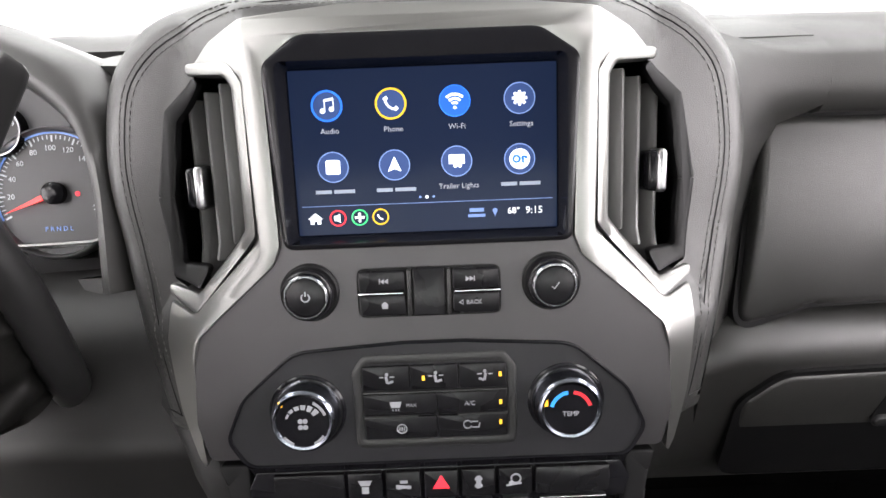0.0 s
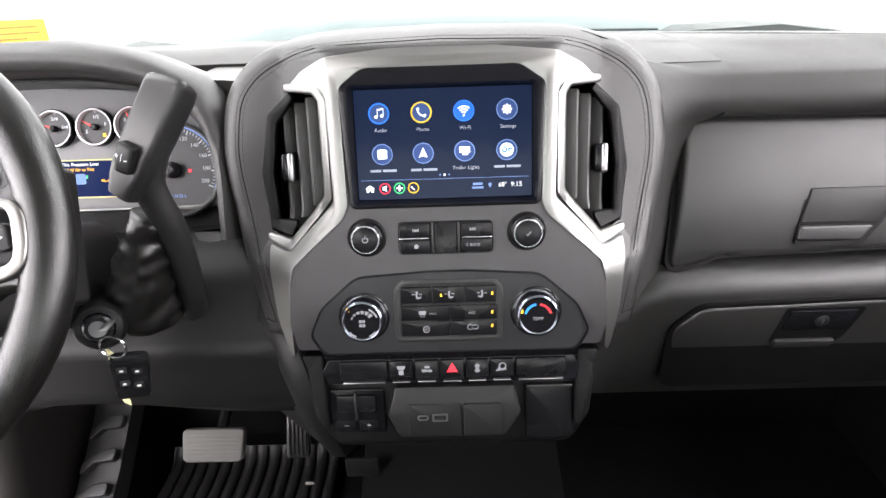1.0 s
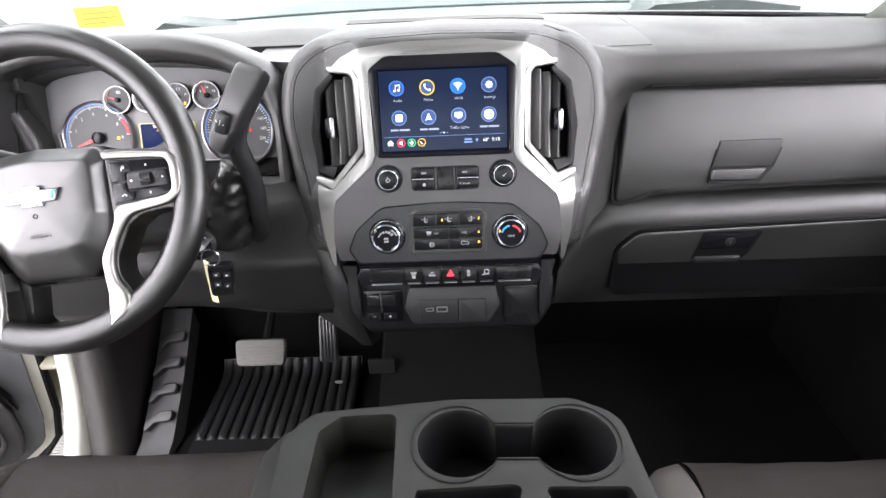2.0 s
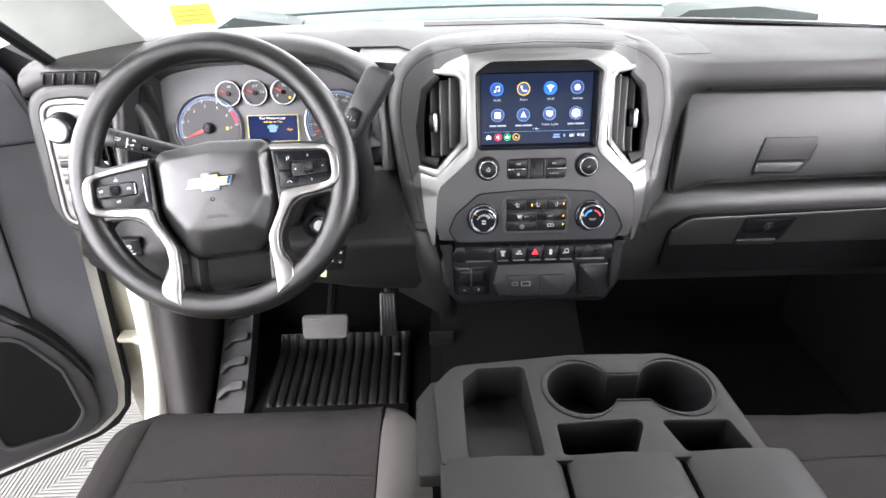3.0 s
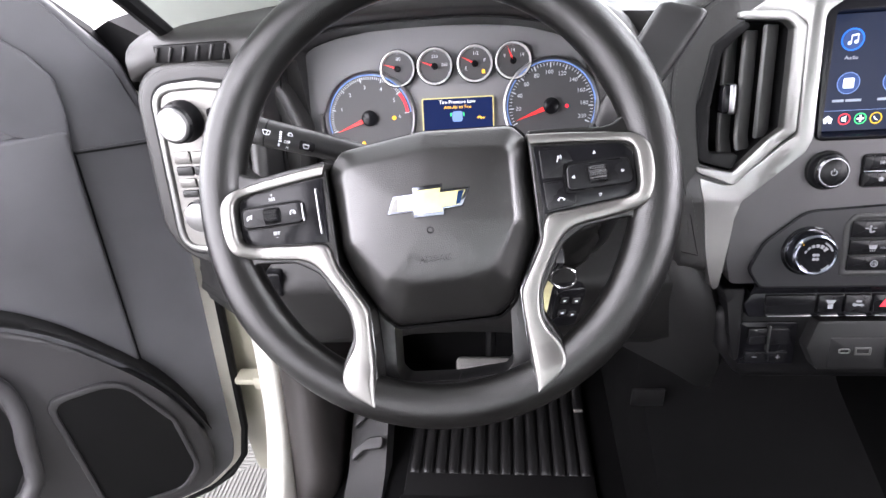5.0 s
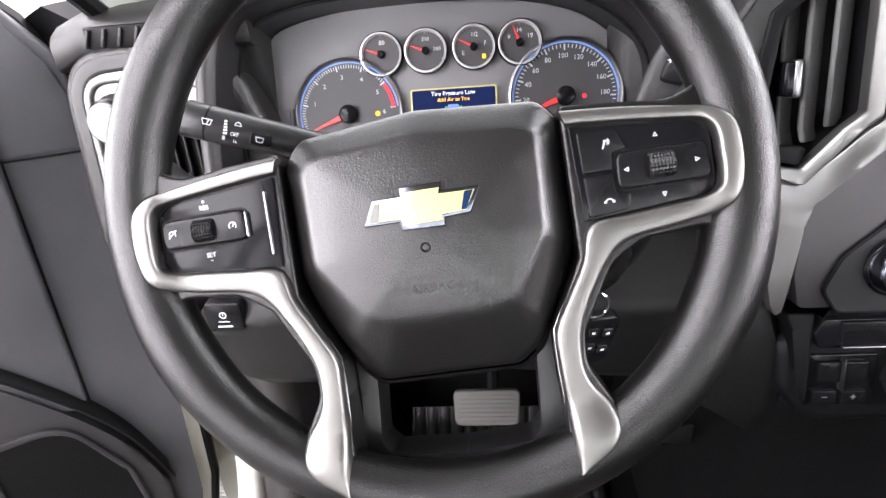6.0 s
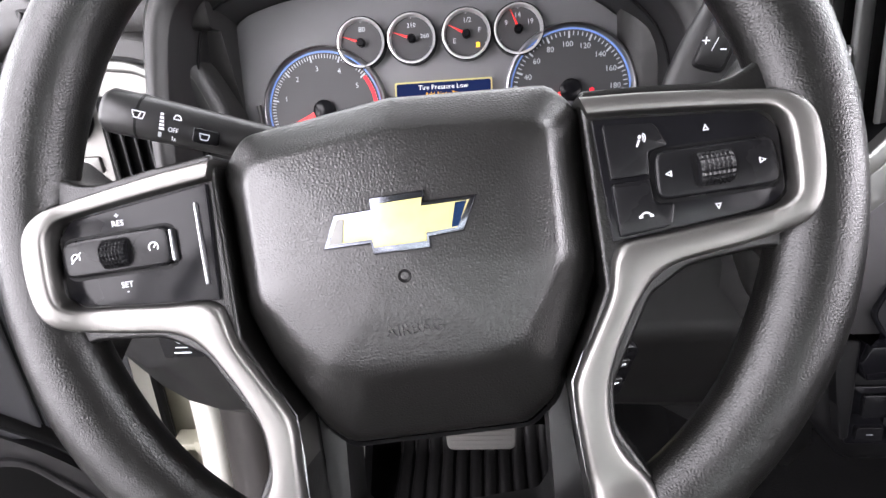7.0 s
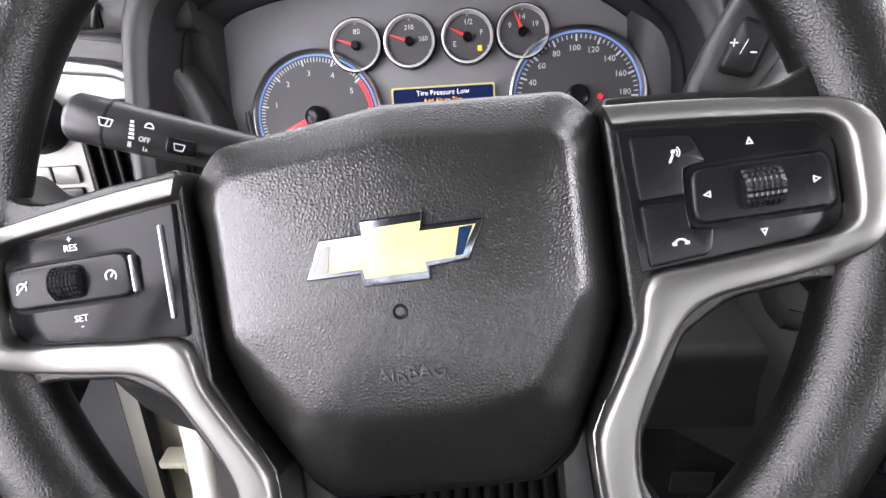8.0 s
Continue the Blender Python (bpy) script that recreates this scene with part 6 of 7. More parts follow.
knee = thing("knee_panel", pose(0, 0, 0), "dark moulded knee panel under the steering column", "dashboard panel")
def knee_section(x):
    k = math.exp(-((x + 0.46) / 0.10) ** 2)
    b = 0.095 * min(1.0, max(0.0, (-0.70 - x) / 0.16)) ** 1.5
    h = 0.09 * min(1.0, max(0.0, (-0.70 - x) / 0.10))
    return [(x, 0.60, 1.26 - h), (x, 0.40 + b * 0.6, 1.26 - 0.01 * k - h), (x, 0.374 + b * 0.8, 1.215 - h * 0.9), (x, 0.341 + b, 1.166 - h * 0.75), (x, 0.3345 + b, 1.156 - h * 0.7), (x, 0.3355 + b, 1.143 - h * 0.6), (x, 0.341 + b, 1.10), (x, 0.345 + b, 1.065 + 0.01 * k), (x, 0.375 + b, 1.03 + 0.03 * k), (x, 0.60, 1.03 + 0.03 * k)]


part("panel", loft([knee_section(-0.865 + 0.04 * i) for i in range(18)], True, True), "knee_panel", knee, smooth=60)
rel = part("brake_release", plate(rect(-0.020, -0.016, 0.020, 0.018, 0.004), -0.01, 0.006, 0.002), "button", knee)
rel.matrix_local = plane_matrix((-0.712, 0.339, 1.16), 6)
shapes("release_sign", [band(0, 0.004, 0.0030, 0.0038, 0, 359, 14), rect(-0.0003, 0.003, 0.0003, 0.006), rect(-0.006, -0.004, 0.006, -0.0032), rect(-0.008, -0.010, 0.008, -0.0085)], 0.0062, "mark", rel)
# flank that joins the knee panel to the stack
rows = []
for z, x0, y0 in ((1.27, -0.215, 0.41), (1.23, -0.205, 0.36), (1.18, -0.190, 0.315), (1.12, -0.172, 0.300), (1.05, -0.160, 0.305), (0.99, -0.155, 0.33)):
    rows.append([(x0 - 0.10, 0.42, z), (x0 - 0.035, y0 + 0.03, z), (x0 - 0.010, y0 + 0.003, z), (x0 + 0.006, y0 + 0.002, z), (x0 + 0.016, y0 + 0.02, z), (x0 + 0.02, 0.45, z)])
part("flank", loft(rows, True, True), "knee", knee, smooth=60)

# ---- footwell ----
brake = thing("brake_pedal", plane_matrix((-0.457, 0.585, 0.765), 35), "worn grey rubber brake pedal", "pedal")
part("pad", plate(fillet([(-0.054, -0.028), (0.054, -0.028), (0.058, 0.032), (-0.058, 0.032)], 0.012), -0.012, 0.006, 0.004, seg=3), "pedal", brake)
for k in range(7):
    part("rib", box(-0.048, 0.048, -0.023 + 0.0072 * k, -0.0195 + 0.0072 * k, 0.004, 0.0068, 0.0004), "pedal", brake)
part("arm", tube([(0.01, 0.02, -0.01), (0.012, 0.10, -0.05), (0.012, 0.30, -0.08)], 0.011, 8), "black", brake)
gas = thing("accelerator_pedal", plane_matrix((-0.302, 0.600, 0.790), 25), "black ribbed accelerator pedal", "pedal")
part("pad", plate(fillet([(-0.020, -0.055), (0.022, -0.055), (0.020, 0.055), (-0.018, 0.055)], 0.006), -0.010, 0.004, 0.003), "plastic", gas)
for k in range(5):
    part("rib", box(-0.015 + 0.0075 * k, -0.0115 + 0.0075 * k, -0.048, 0.048, 0.003, 0.0075, 0.0008), "plastic", gas)
part("arm", tube([(0, 0.05, -0.01), (0.01, 0.12, -0.03), (0.01, 0.3, -0.03)], 0.012, 8), "black", gas)
part("clip", box(0.012, 0.030, -0.106, -0.098, 0.0, 0.006, 0.003), "pedal", gas, "pale plastic clip")

rest = thing("foot_rest", pose(0, 0, 0), "grey sloping foot rest with raised chevrons", "foot rest")
rows = [[(x, y, z) for x in (-0.735, -0.73, -0.657, -0.652)] for y, z in ((0.42, 0.600), (0.47, 0.612), (0.60, 0.70), (0.72, 0.80))]
for r in rows:
    r[0], r[3] = (r[0][0], r[0][1], r[0][2] - 0.05), (r[3][0], r[3][1], r[3][2] - 0.05)
part("ramp", loft(rows), "footrest", rest, smooth=30)
RM = Matrix.Translation((-0.693, 0.60, 0.701)) @ Matrix.Rotation(radians(35.5), 4, "X") @ Matrix.Diagonal((0.88, 1, 1, 1))
for k in range(4):
    y = -0.125 + 0.062 * k
    part("chevron", plate(fillet([(-0.034, y - 0.016), (-0.006, y + 0.008), (0.034, y + 0.012), (0.036, y + 0.036), (0.004, y + 0.032), (-0.032, y + 0.008)], 0.010, 6), -0.006, 0.020, 0.009, seg=4), "footrest", rest).matrix_local = RM

mat_ob = thing("floor_mat", pose(-0.435, 0.56, FLOOR_Z), "black ribbed rubber floor mat", "floor mat")
part("sheet", box(-0.180, 0.180, -0.20, 0.12, 0.0, 0.006, 0.002), "rubber", mat_ob)
rows = [[(-0.180, y, z), (0.180, y, z)] for y, z in ((0.118, 0.005), (0.140, 0.018), (0.156, 0.036))]
part("toe_sheet", loft(rows), "rubber", mat_ob)
rib_path = [(-0.084, 0.003), (-0.076, 0.008), (0.10, 0.008), (0.122, 0.012), (0.140, 0.022), (0.152, 0.034)]
for k in range(14):
    x = -0.165 + 0.0255 * k
    bm = loft([[(x - 0.0112, y, z - 0.008), (x - 0.0105, y, z + 0.002), (x - 0.008, y, z + 0.0045), (x, y, z + 0.0055), (x + 0.008, y, z + 0.0045), (x + 0.0105, y, z + 0.002), (x + 0.0112, y, z - 0.008)] for y, z in rib_path], True, True)
    part("rib", bm, "rubber", mat_ob, smooth=50)
part("border", box(-0.185, 0.185, -0.20, -0.135, 0.0, 0.012, 0.004), "rubber", mat_ob)

kick = thing("kick_panel", pose(0, 0, 0), "dark plastic kick panel beside the foot rest", "trim panel", kind="structure")
rows = [[(-0.842, y + 0.14, z), (-0.838, y + 0.09, z), (-0.825, y + 0.070, z), (-0.790, y + 0.052, z), (-0.762, y + 0.060, z), (-0.748, y + 0.09, z), (-0.745, 0.80, z), (-0.842, 0.80, z)] for y, z in ((0.345, 0.56), (0.385, 0.66), (0.42, 0.78), (0.455, 0.92), (0.47, 1.10))]
part("panel", loft(rows, True, True), "kick", kick, smooth=60)
part("sill_plate", box(-0.82, -0.745, -0.6, 0.40, FLOOR_Z - 0.04, FLOOR_Z + 0.035, 0.012, 3), "plastic", kick)

# ---- body opening in white paint ----
jamb = thing("door_opening", pose(0, 0, 0), "white painted door opening with hinge", "door frame", kind="structure")
jp = smooth_path([(-0.862, 0.60, 1.20), (-0.866, 0.585, 0.98), (-0.864, 0.555, 0.82), (-0.862, 0.51, 0.70), (-0.860, 0.43, 0.60), (-0.85, 0.30, 0.555), (-0.83, -0.7, 0.55)], 5)
rows = [[p + Vector((-0.018, 0, 0)), p + Vector((-0.018, -0.030, 0.004)), p + Vector((-0.010, -0.038, 0.006)), p + Vector((0.012, -0.038, 0.006)), p + Vector((0.02, -0.03, 0.004)), p + Vector((0.03, 0.02, -0.02))] for p in jp]
part("flange", loft(rows, True, True), "paint", jamb, "white painted flange", smooth=60)
# wall, rocker and hinge use the paint tone that has shade in it
part("inner_wall", box(-1.03, -0.85, 0.625, 0.70, 0.40, 1.25, 0.01), "jamb", jamb, "yellowish white pillar skin, darkened for shade")
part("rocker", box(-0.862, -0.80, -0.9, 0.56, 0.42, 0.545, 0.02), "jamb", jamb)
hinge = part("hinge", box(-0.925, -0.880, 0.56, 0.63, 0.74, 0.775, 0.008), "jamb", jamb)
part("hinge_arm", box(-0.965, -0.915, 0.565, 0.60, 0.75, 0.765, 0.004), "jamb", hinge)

# ---- driver's door, swung open ----
du = Vector((-math.sin(radians(55)), -math.cos(radians(55)), 0))
DM = Matrix((-du, Vector((0, 0, 1)), (-du).cross(Vector((0, 0, 1))))).transposed().to_4x4()
DM.translation = (-0.975, 0.56, 0.90)
door = thing("driver_door", DM, "charcoal driver's door standing open with speaker grille", "car door")
dn = lambda pts: [(-p[0], *p[1:]) for p in pts]   # along the door from its hinge edge
sheet = fillet(dn([(-0.040, 0.372), (-0.012, 0.10), (0.030, -0.290, 0.04), (0.045, -0.350, 0.05), (0.110, -0.387, 0.05), (1.05, -0.36), (1.05, 0.45), (0.178, 0.440), (0.190, 0.51), (0.232, 0.60), (0.16, 0.625, 0.05), (0.05, 0.600, 0.06), (-0.015, 0.50, 0.06)]), 0.006, 5)
part("trim_panel", plate(sheet, -0.05, 0.0, 0.012, seg=3), "door", door, "charcoal moulded door trim", smooth=60)
part("outer_skin", plate(fillet(dn([(-0.062, 0.40), (-0.034, 0.10), (0.008, -0.290, 0.05), (0.026, -0.370, 0.05), (0.10, -0.415, 0.05), (1.08, -0.40), (1.08, 0.43), (0.20, 0.43), (0.16, 0.55), (0.05, 0.55)]), 0.01), -0.10, -0.022, 0.006), "paint", door, "white painted door edge")
part("seal", tube([(x, y, -0.028) for x, y in [(0.068, 0.40), (0.041, 0.10), (-0.002, -0.29), (-0.022, -0.365), (-0.060, -0.404), (-0.11, -0.418), (-0.6, -0.405)]], 0.0095, 8), "black", door, "black rubber seal")
part("sail_panel", plate(fillet(dn([(-0.030, 0.378), (0.082, 0.386), (0.174, 0.442), (0.186, 0.51), (0.224, 0.594), (0.16, 0.612), (0.05, 0.588), (-0.005, 0.49)]), 0.01), -0.01, 0.004, 0.002), "door", door)
part("sail_pad", plate(fillet(dn([(0.084, 0.389), (0.073, 0.44, 0.04), (0.069, 0.49, 0.03), (0.088, 0.527, 0.03), (0.145, 0.590), (0.219, 0.590), (0.184, 0.51), (0.171, 0.444)]), 0.006, 5), 0.0, 0.0115, 0.006, seg=4), "door", door, "raised inner sail trim", smooth=60)
part("upper_step", plate(fillet(dn([(0.086, 0.384), (0.078, 0.420), (1.04, 0.445), (1.04, 0.10), (0.34, 0.10), (0.125, -0.02)]), 0.008), -0.01, 0.014, 0.006, seg=3), "door", door, "raised grained upper panel", smooth=60)
part("sail_seam", tube([(-x, y, 0.0042) for x, y in ((-0.034, 0.372), (0.02, 0.376), (0.084, 0.382))], 0.0016, 6), "black", door, "dark panel gap")
part("step_seam", tube([(-x, y, 0.0012) for x, y in ((0.0835, 0.384), (0.100, 0.22), (0.123, -0.02))], 0.0016, 6), "black", door, "dark panel gap")
sweep = [tuple(p) for p in smooth_path([(0.06, -0.20), (0.085, -0.10), (0.12, -0.02), (0.17, 0.06), (0.22, 0.125), (0.28, 0.175), (0.36, 0.20), (0.6, 0.21), (1.0, 0.22)], 6)]
part("arm_sweep", loft([[(-x, y + 0.016, 0.004), (-x, y + 0.012, 0.020), (-x, y - 0.004, 0.026), (-x, y - 0.020, 0.018), (-x, y - 0.028, 0.0)] for x, y in sweep]), "black", door, "dark sweep below the armrest", smooth=60)
lowp = dn([(x + 0.010, y - 0.024) for x, y in sweep] + [(1.03, -0.35), (0.12, -0.365), (0.088, -0.345), (0.074, -0.30)])
part("lower_panel", plate(lowp, -0.01, 0.020, 0.010, seg=3), "door_low", door, smooth=60)
spk = [(0.278, -0.004, 0.03), (0.164, -0.010, 0.07), (0.108, -0.150, 0.07), (0.104, -0.300, 0.05), (0.145, -0.343, 0.04), (0.284, -0.316, 0.03)]
spk_o = fillet(dn(spk), 0.01, 6)
spk_i = [(-0.19 + (x + 0.19) * 0.90, -0.17 + (y + 0.17) * 0.92) for x, y in spk_o]
grille = part("speaker_rim", plate(spk_o, 0.010, 0.027, 0.003, holes=[spk_i]), "door_low", door, "raised speaker rim")
part("speaker_grille", plate(spk_i, 0.010, 0.0215), "black", grille, "black fine mesh")
part("pocket", plate(fillet(dn([(0.33, 0.05), (0.80, 0.05), (0.80, -0.20), (0.42, -0.22), (0.335, -0.10)]), 0.05, 6), 0.012, 0.0206), "black", door, "dark map pocket")
part("pocket_lip", tube(smooth_path([(-0.36, 0.10, 0.022), (-0.315, 0.05, 0.026), (-0.325, -0.06, 0.034), (-0.40, -0.19, 0.045), (-0.8, -0.23, 0.05)], 5), 0.018, 10, flat=0.7), "door_low", door, smooth=70)
part("latch", box(0.024, 0.046, 0.060, 0.125, -0.030, -0.012, 0.006), "black", door, "black check strap slot")
part("pull_handle", box(-0.52, -0.28, 0.255, 0.300, 0.010, 0.045, 0.012, 3), "plastic", door)
wf = part("window_frame", tube([(0.03, 0.42, -0.045), (-0.02, 0.53, -0.045), (-0.13, 0.66, -0.045), (-0.42, 0.95, -0.045), (-0.60, 1.03, -0.045), (-1.0, 1.03, -0.045)], 0.022, 8), "black", door, "black window frame")
pane = part("window_pane", plate(dn([(0.18, 0.44), (1.0, 0.44), (1.0, 1.01), (0.60, 1.01), (0.42, 0.93), (0.25, 0.74)]), -0.048, -0.044), "glass", door)
pane.visible_shadow = False
mir = thing("side_mirror", DM @ Matrix.Translation((-0.05, 0.56, -0.12)), "black door mirror housing", "side mirror")
part("housing", loft([[(-0.10, -0.12, z), (-0.06, 0.002, z), (0.0, 0.028, z), (0.060, -0.008, z), (0.075, -0.030, z), (0.03, -0.10, z)] for z in (-0.10, -0.07, -0.02, 0.0)], True, True), "black", mir, smooth=50).matrix_world = Matrix.Translation((-0.975, 0.60, 1.42)) @ Matrix.Rotation(radians(90), 4, "X")
part("mirror_foot", loft([[(-0.20, 0.02, z), (-0.10, 0.035, z), (0.02, -0.01, z), (0.085, -0.12, z), (0.07, -0.14, z), (-0.20, -0.06, z)] for z in (0.03, 0.075, 0.09)], True, True), "black", mir, smooth=40)

# ---- seats ----
def cushion(x0, x1, y0, y1, ztop, name, label):
    """A seat cushion: a woven middle with seams, side bolsters that roll over the edge, and a plastic base."""
    s = thing(name, pose(0, 0, 0), label, "seat")
    w = x1 - x0
    xa, xb = x0 + w * 0.15, x1 - w * 0.15

    def nose(y):
        f = max(0.0, (y - (y1 - 0.06)) / 0.06)
        return 0.030 * f * f

    rows = []
    for y in [y0 + (y1 - y0) * (i / 22) for i in range(23)]:
        rows.append([(xa + (xb - xa) * k / 16, y, ztop - nose(y) + 0.006 * (2 * k / 16 - 1) ** 2 + 0.0025 * noise.noise(Vector((k * 0.6, y * 14, x0)))) for k in range(17)])
    rows.append([(p[0], y1 + 0.014, p[2] - 0.022) for p in rows[-1]])
    rows.append([(p[0], y1 + 0.016, 0.72) for p in rows[-1]])
    part("cushion", loft(rows), "cloth", s, "dark woven cushion", smooth=70)
    part("cross_seam", tube([(xa + (xb - xa) * k / 8, y0 + 0.355 + 0.012 * math.sin(k * math.pi / 8), ztop + 0.0045 * (k / 4 - 1) ** 2 + 0.0005) for k in range(9)], 0.0016, 6), "black", s)
    for sg, xe, xi in ((-1, x0, xa), (1, x1, xb)):
        rows = []
        for i in range(19):
            y = y0 + (y1 - 0.004 - y0) * i / 18
            f = max(0.0, (y - (y1 - 0.10)) / 0.10)
            d, inset = 0.045 * f * f, 0.030 * f ** 3
            xo = xe - sg * inset
            rows.append([(xi, y, 0.72), (xi, y, ztop + 0.002 - d * 0.7), (xi + sg * 0.006, y, ztop + 0.012 - d * 0.8), (xi + (xo - xi) * 0.35, y, ztop + 0.016 - d), (xi + (xo - xi) * 0.65, y, ztop + 0.008 - d), (xi + (xo - xi) * 0.88, y, ztop - 0.018 - d), (xo, y, ztop - 0.060 - d), (xo, y, 0.72)])
        part("bolster", loft(rows, True, True), "bolster" if (sg > 0) == (x1 < 0) else "cloth", s, "grey side bolster", smooth=70)
        part("edge_seam", tube([(xi, r[1][1], r[1][2] + 0.003) for r in rows], 0.0016, 6), "black", s)
    part("base", box(x0 + 0.03, x1 - 0.03, y0, y1 - 0.06, FLOOR_Z - 0.012, 0.78, 0.02), "black", s, "black seat base")
    return s


cushion(-0.735, -0.195, -0.34, 0.178, 0.942, "driver_seat", "dark cloth driver's seat cushion with lighter bolster")
cushion(0.235, 0.775, -0.34, 0.135, 0.942, "passenger_seat", "dark cloth passenger seat cushion")

# ---- console between the seats ----
con = thing("centre_console", pose(0, 0, 0), "grey console with cup holders and storage bins", "console")
ZC = 1.165
top_o = fillet([(-0.178, -0.135), (-0.186, -0.02, 0.02), (-0.160, 0.014, 0.03), (-0.01, 0.028, 0.10), (0.120, 0.026, 0.03), (0.165, 0.0, 0.04), (0.176, -0.135)], 0.006, 5)
bin_1 = fillet([(-0.150, -0.128), (-0.150, -0.012, 0.014), (-0.130, 0.008, 0.01), (-0.070, 0.010, 0.010), (-0.066, -0.128)], 0.006, 5)
RC = 0.0425
cl, cr = (-0.004, -0.030), (0.110, -0.031)
lc = arc(*cl, RC, 28, 332, 22)
rc = arc(*cr, RC, -152, 152, 22)
cups = lc + rc
bin_2 = fillet([(-0.046, -0.128), (-0.046, -0.085, 0.004), (0.058, -0.080, 0.010), (0.034, -0.128)], 0.005, 4)
bin_3 = fillet([(0.088, -0.128), (0.074, -0.084, 0.006), (0.152, -0.086, 0.006), (0.162, -0.128)], 0.005, 4)
part("top", plate(top_o, -0.02, 0.0, 0.006, holes=[bin_1, cups, bin_2, bin_3], seg=3), "console", con, "moulded grey top", smooth=45).matrix_local = Matrix.Translation((0, 0, ZC))
part("cup_ring", plate([(0.053 + (x - 0.053) * 1.07, -0.0305 + (y + 0.0305) * 1.16) for x, y in cups], -0.006, 0.0015, 0.001, holes=[[(0.053 + (x - 0.053) * 1.045, -0.0305 + (y + 0.0305) * 1.10) for x, y in cups]]), "black", con).matrix_local = Matrix.Translation((0, 0, ZC))


def well(outline, depth, name, taper=0.92):
    cx, cy = sum(p[0] for p in outline) / len(outline), sum(p[1] for p in outline) / len(outline)
    rows = [[(x, y, ZC - 0.004) for x, y in outline], [(cx + (x - cx) * taper, cy + (y - cy) * taper, ZC - depth) for x, y in outline]]
    bm = loft(rows, True)
    bm.faces.new([v for v in bm.verts if v.co.z < ZC - depth + 1e-5])
    return part(name, bm, "console" if "phone" in name else "black", con, smooth=30)


well(bin_1, 0.055, "phone_bin", 0.97), well(cups, 0.07, "cup_holder"), well(bin_2, 0.07, "coin_bin", 0.97), well(bin_3, 0.07, "coin_bin", 0.97)
rows = []
for k, z in ((0.992, ZC - 0.006), (1.0, ZC - 0.03), (0.97, 1.02), (0.93, 0.80), (0.90, FLOOR_Z - 0.012)):
    rows.append([(x * k, -0.06 + (y + 0.06) * k, z) for x, y in top_o])
part("side_wall", loft(rows, True), "console", con, smooth=60)
part("side_flange", plate(fillet([(-0.205, -0.14), (-0.208, -0.03), (-0.19, 0.0), (-0.165, 0.005), (-0.165, -0.14)], 0.006), -0.03, -0.012, 0.006), "console", con).matrix_local = Matrix.Translation((0, 0, ZC))
for x0, x1, nm in ((-0.180, -0.050, "small_lid"), (-0.044, 0.078, "middle_lid"), (0.084, 0.205, "small_lid")):
    rows = []
    for i in range(9):
        y = -0.130 - 0.40 * i / 8
        e = 0.010 * (1 - math.exp(-i / 1.2))
        rows.append([(x0, y, ZC - 0.03), (x0, y, ZC - 0.006 + e), (x0 + 0.010, y, ZC + 0.002 + e), ((x0 + x1) / 2, y, ZC + 0.005 + e), (x1 - 0.010, y, ZC + 0.002 + e), (x1, y, ZC - 0.006 + e), (x1, y, ZC - 0.03)])
    part(nm, loft(rows, True, True), "console", con, "padded grey armrest lid", smooth=50)
part("rear_box", box(-0.175, 0.200, -0.53, -0.14, FLOOR_Z - 0.012, ZC - 0.03, 0.02), "console", con)

# tunnel hump ahead of the console and passenger footwell
bm = loft([[(-0.20, y, FLOOR_Z - 0.012), (-0.17, y, z), (-0.12, y, z + 0.03), (0.12, y, z + 0.03), (0.17, y, z), (0.20, y, FLOOR_Z - 0.012)] for y, z in ((-0.2, 0.68), (0.35, 0.70), (0.55, 0.76), (0.80, 0.90))])
solid("floor_tunnel", bm, "carpet", "black carpeted floor tunnel", "floor", kind="structure")
solid("metal_bracket", box(-0.198, -0.142, 0.505, 0.512, 0.765, 0.805, 0.003), "usb", "small dark plate beside the pedals", "bracket")

# ---- windscreen sticker and bonnet ----
stk = thing("windscreen_sticker", plane_matrix((-0.655, 0.722, 1.475), 48, 22), "yellow paper sticker inside the windscreen", "sticker")
part("paper", plate([(-0.038, -0.020), (0.040, -0.024), (0.034, 0.026), (-0.044, 0.028)], 0, 0.0006), "yellow", stk)
shapes("ink_bar", [rect(-0.030, 0.010, 0.024, 0.013), rect(-0.030, -0.002, 0.028, 0.001), rect(-0.028, -0.013, 0.010, -0.010)], 0.0006, "yellow_ink", stk)
hoodp = thing("truck_front", pose(0, 0, 0), "white truck front standing on the booth floor", "truck front")
bm = loft([[(x, y - 0.10 * (x / 0.9) ** 2, z - 0.075 * min(1.0, abs(x) / 0.75) ** 3) for x in [-0.9 + 0.075 * i for i in range(25)]] for y, z in ((1.20, 1.36), (1.22, 1.425), (1.24, 1.450), (1.37, 1.462), (1.5, 1.464), (1.7, 1.450), (1.9, 1.42), (2.2, 1.33), (2.4, 1.17))])
part("bonnet", bm, "bonnet", hoodp, "white bonnet with a raised middle, greyed for shade", smooth=60)
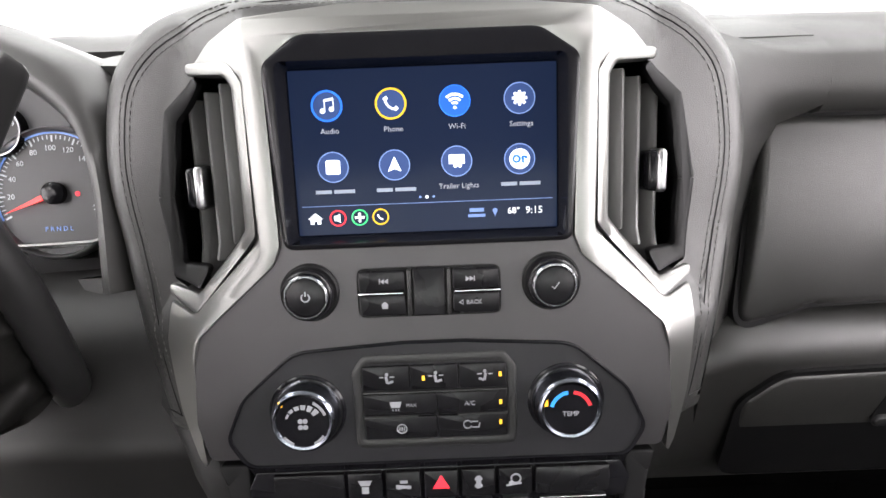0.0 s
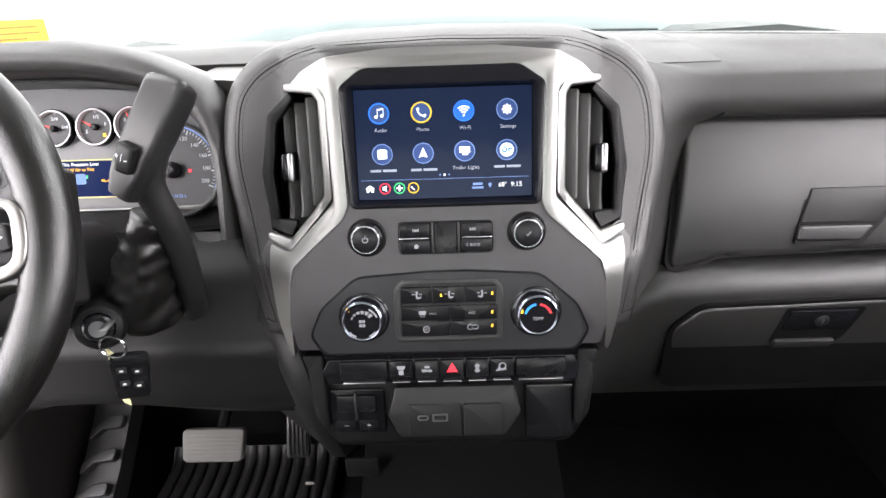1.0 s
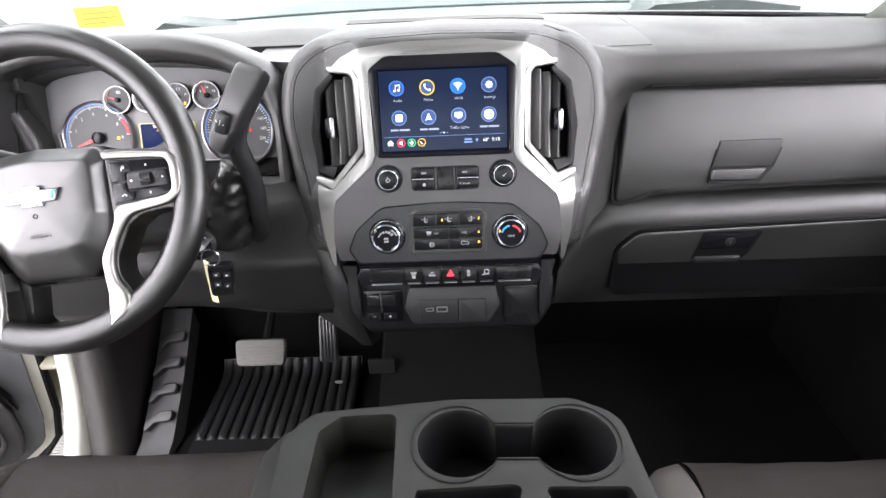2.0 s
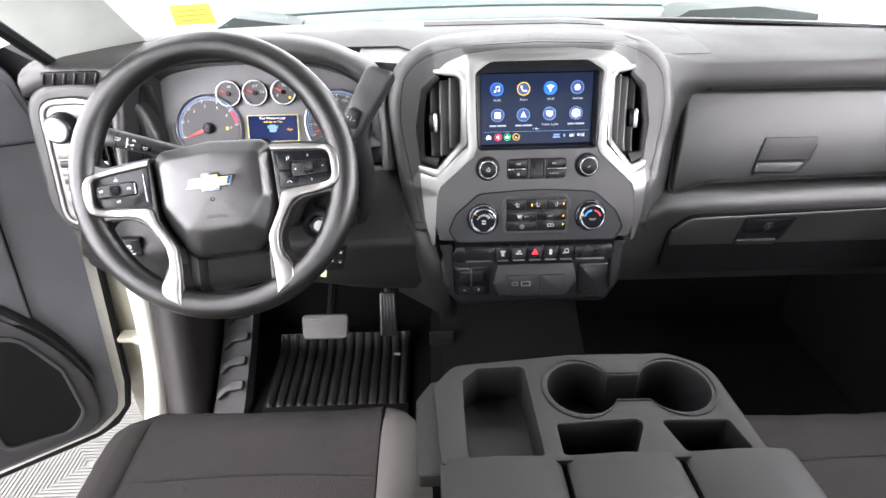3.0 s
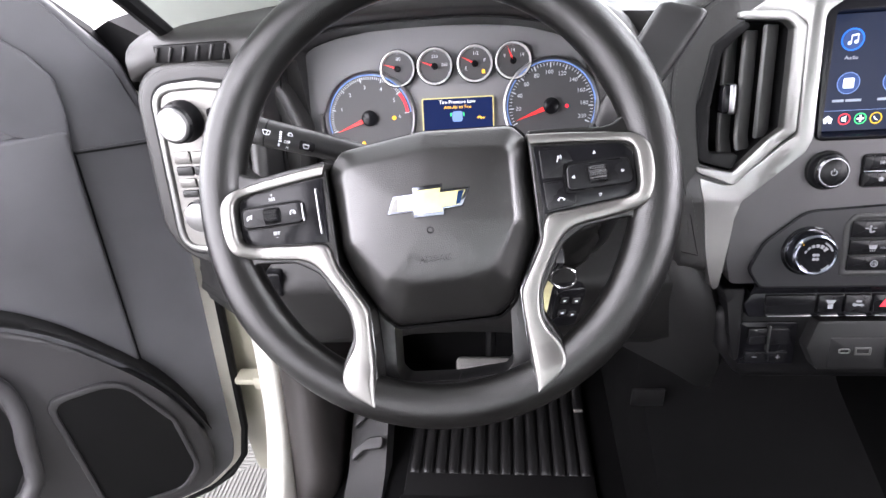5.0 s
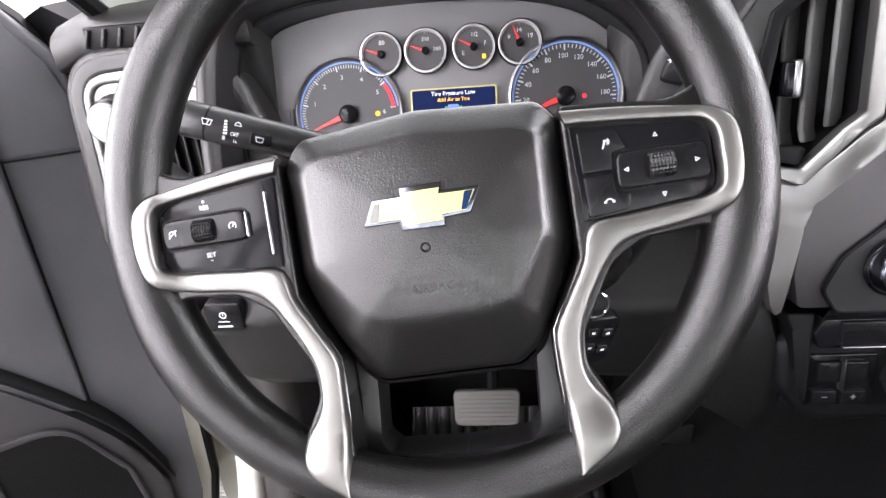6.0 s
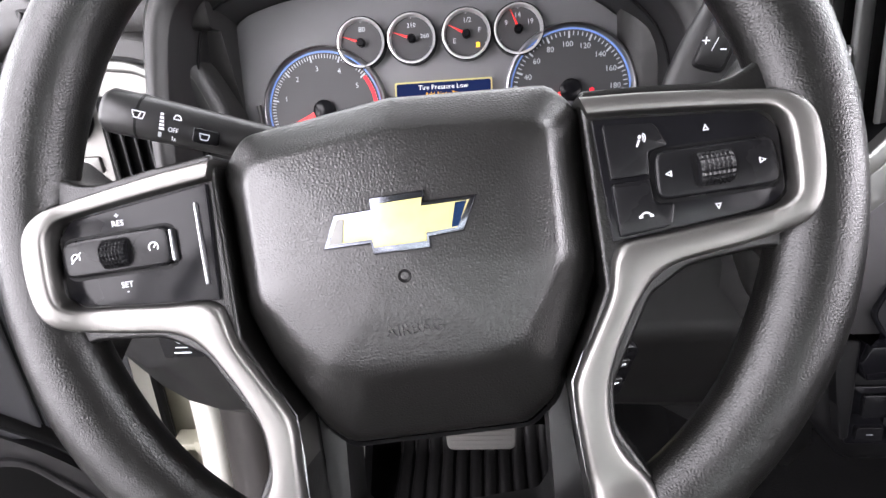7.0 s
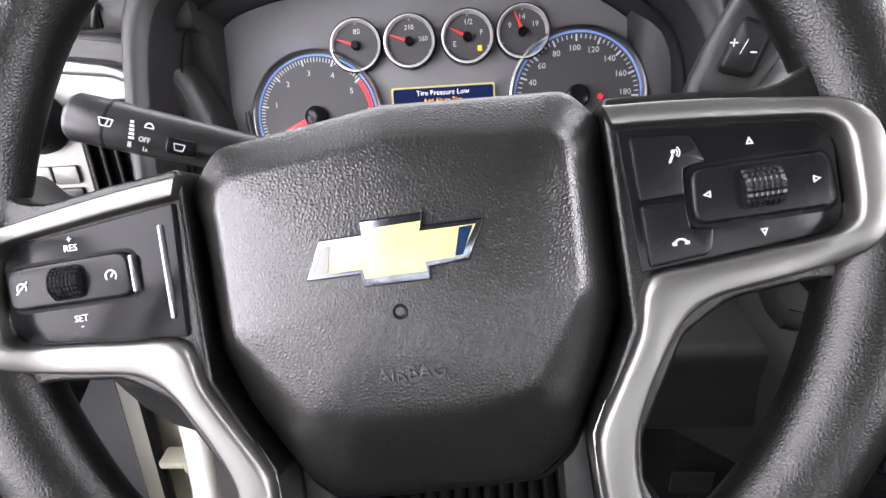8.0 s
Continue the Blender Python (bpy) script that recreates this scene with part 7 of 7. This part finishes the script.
for sg in (-1, 1):
    part("fender", loft([[(sg * 0.90, y, z), (sg * 0.955, y, z - 0.05), (sg * 0.97, y, 0.90), (sg * 0.95, y, 0.62), (sg * 0.86, y, 0.62), (sg * 0.84, y, z - 0.06)] for y, z in ((0.75, 1.27), (1.1, 1.30), (1.6, 1.30), (2.1, 1.24), (2.38, 1.10))], True, True), "paint", hoodp, "white fender", smooth=60)
    tyre = part("tyre", lathe([(0.22, -0.12), (0.37, -0.125), (0.40, -0.09), (0.40, 0.09), (0.37, 0.125), (0.22, 0.12), (0.22, -0.12)], 40), "black", hoodp, "black tyre")
    tyre.matrix_local = Matrix.Translation((sg * 0.84, 1.65, 0.40)) @ Matrix.Rotation(radians(90), 4, "Y")
    part("rim", lathe([(0.0, 0.06), (0.10, 0.07), (0.21, 0.11), (0.222, 0.11), (0.222, -0.11), (0.0, -0.10)], 32), "steel", tyre, "steel rim")
part("axle", tube([(-0.80, 1.65, 0.40), (0.80, 1.65, 0.40)], 0.05, 10), "black", hoodp)
part("engine_block", box(-0.84, 0.84, 1.25, 2.30, 0.36, 1.10, 0.03), "black", hoodp)
cowl = thing("cowl", pose(0, 0, 0), "pale grey cowl with dark ends below the windscreen", "cowl panel")
part("cowl_screen", loft([[(x, y - 0.20 * (x / 0.85) ** 2, z) for x in [-0.60 + 0.105 * i for i in range(11)]] for y, z in ((1.04, 1.33), (1.08, 1.385), (1.13, 1.404), (1.17, 1.406), (1.175, 1.37))]), "cowl", cowl, smooth=60)
part("cowl_edge", tube([(x, 1.172 - 0.20 * (x / 0.85) ** 2, 1.408) for x in [-0.60 + 0.105 * i for i in range(11)]], 0.003, 6), "cowl_dark", cowl)
for x0, x1 in ((-0.76, -0.50), (0.38, 0.80)):
    part("cowl_end", loft([[(x0, y, 1.35), (x0 + 0.05, y, 1.396), (x0 + 0.09, y, 1.418), (x1 - 0.16, y, 1.424), (x1, y, 1.402), (x1, y, 1.35)] for y in (0.98, 1.02, 1.10)], True, True), "cowl_dark", cowl, smooth=30)
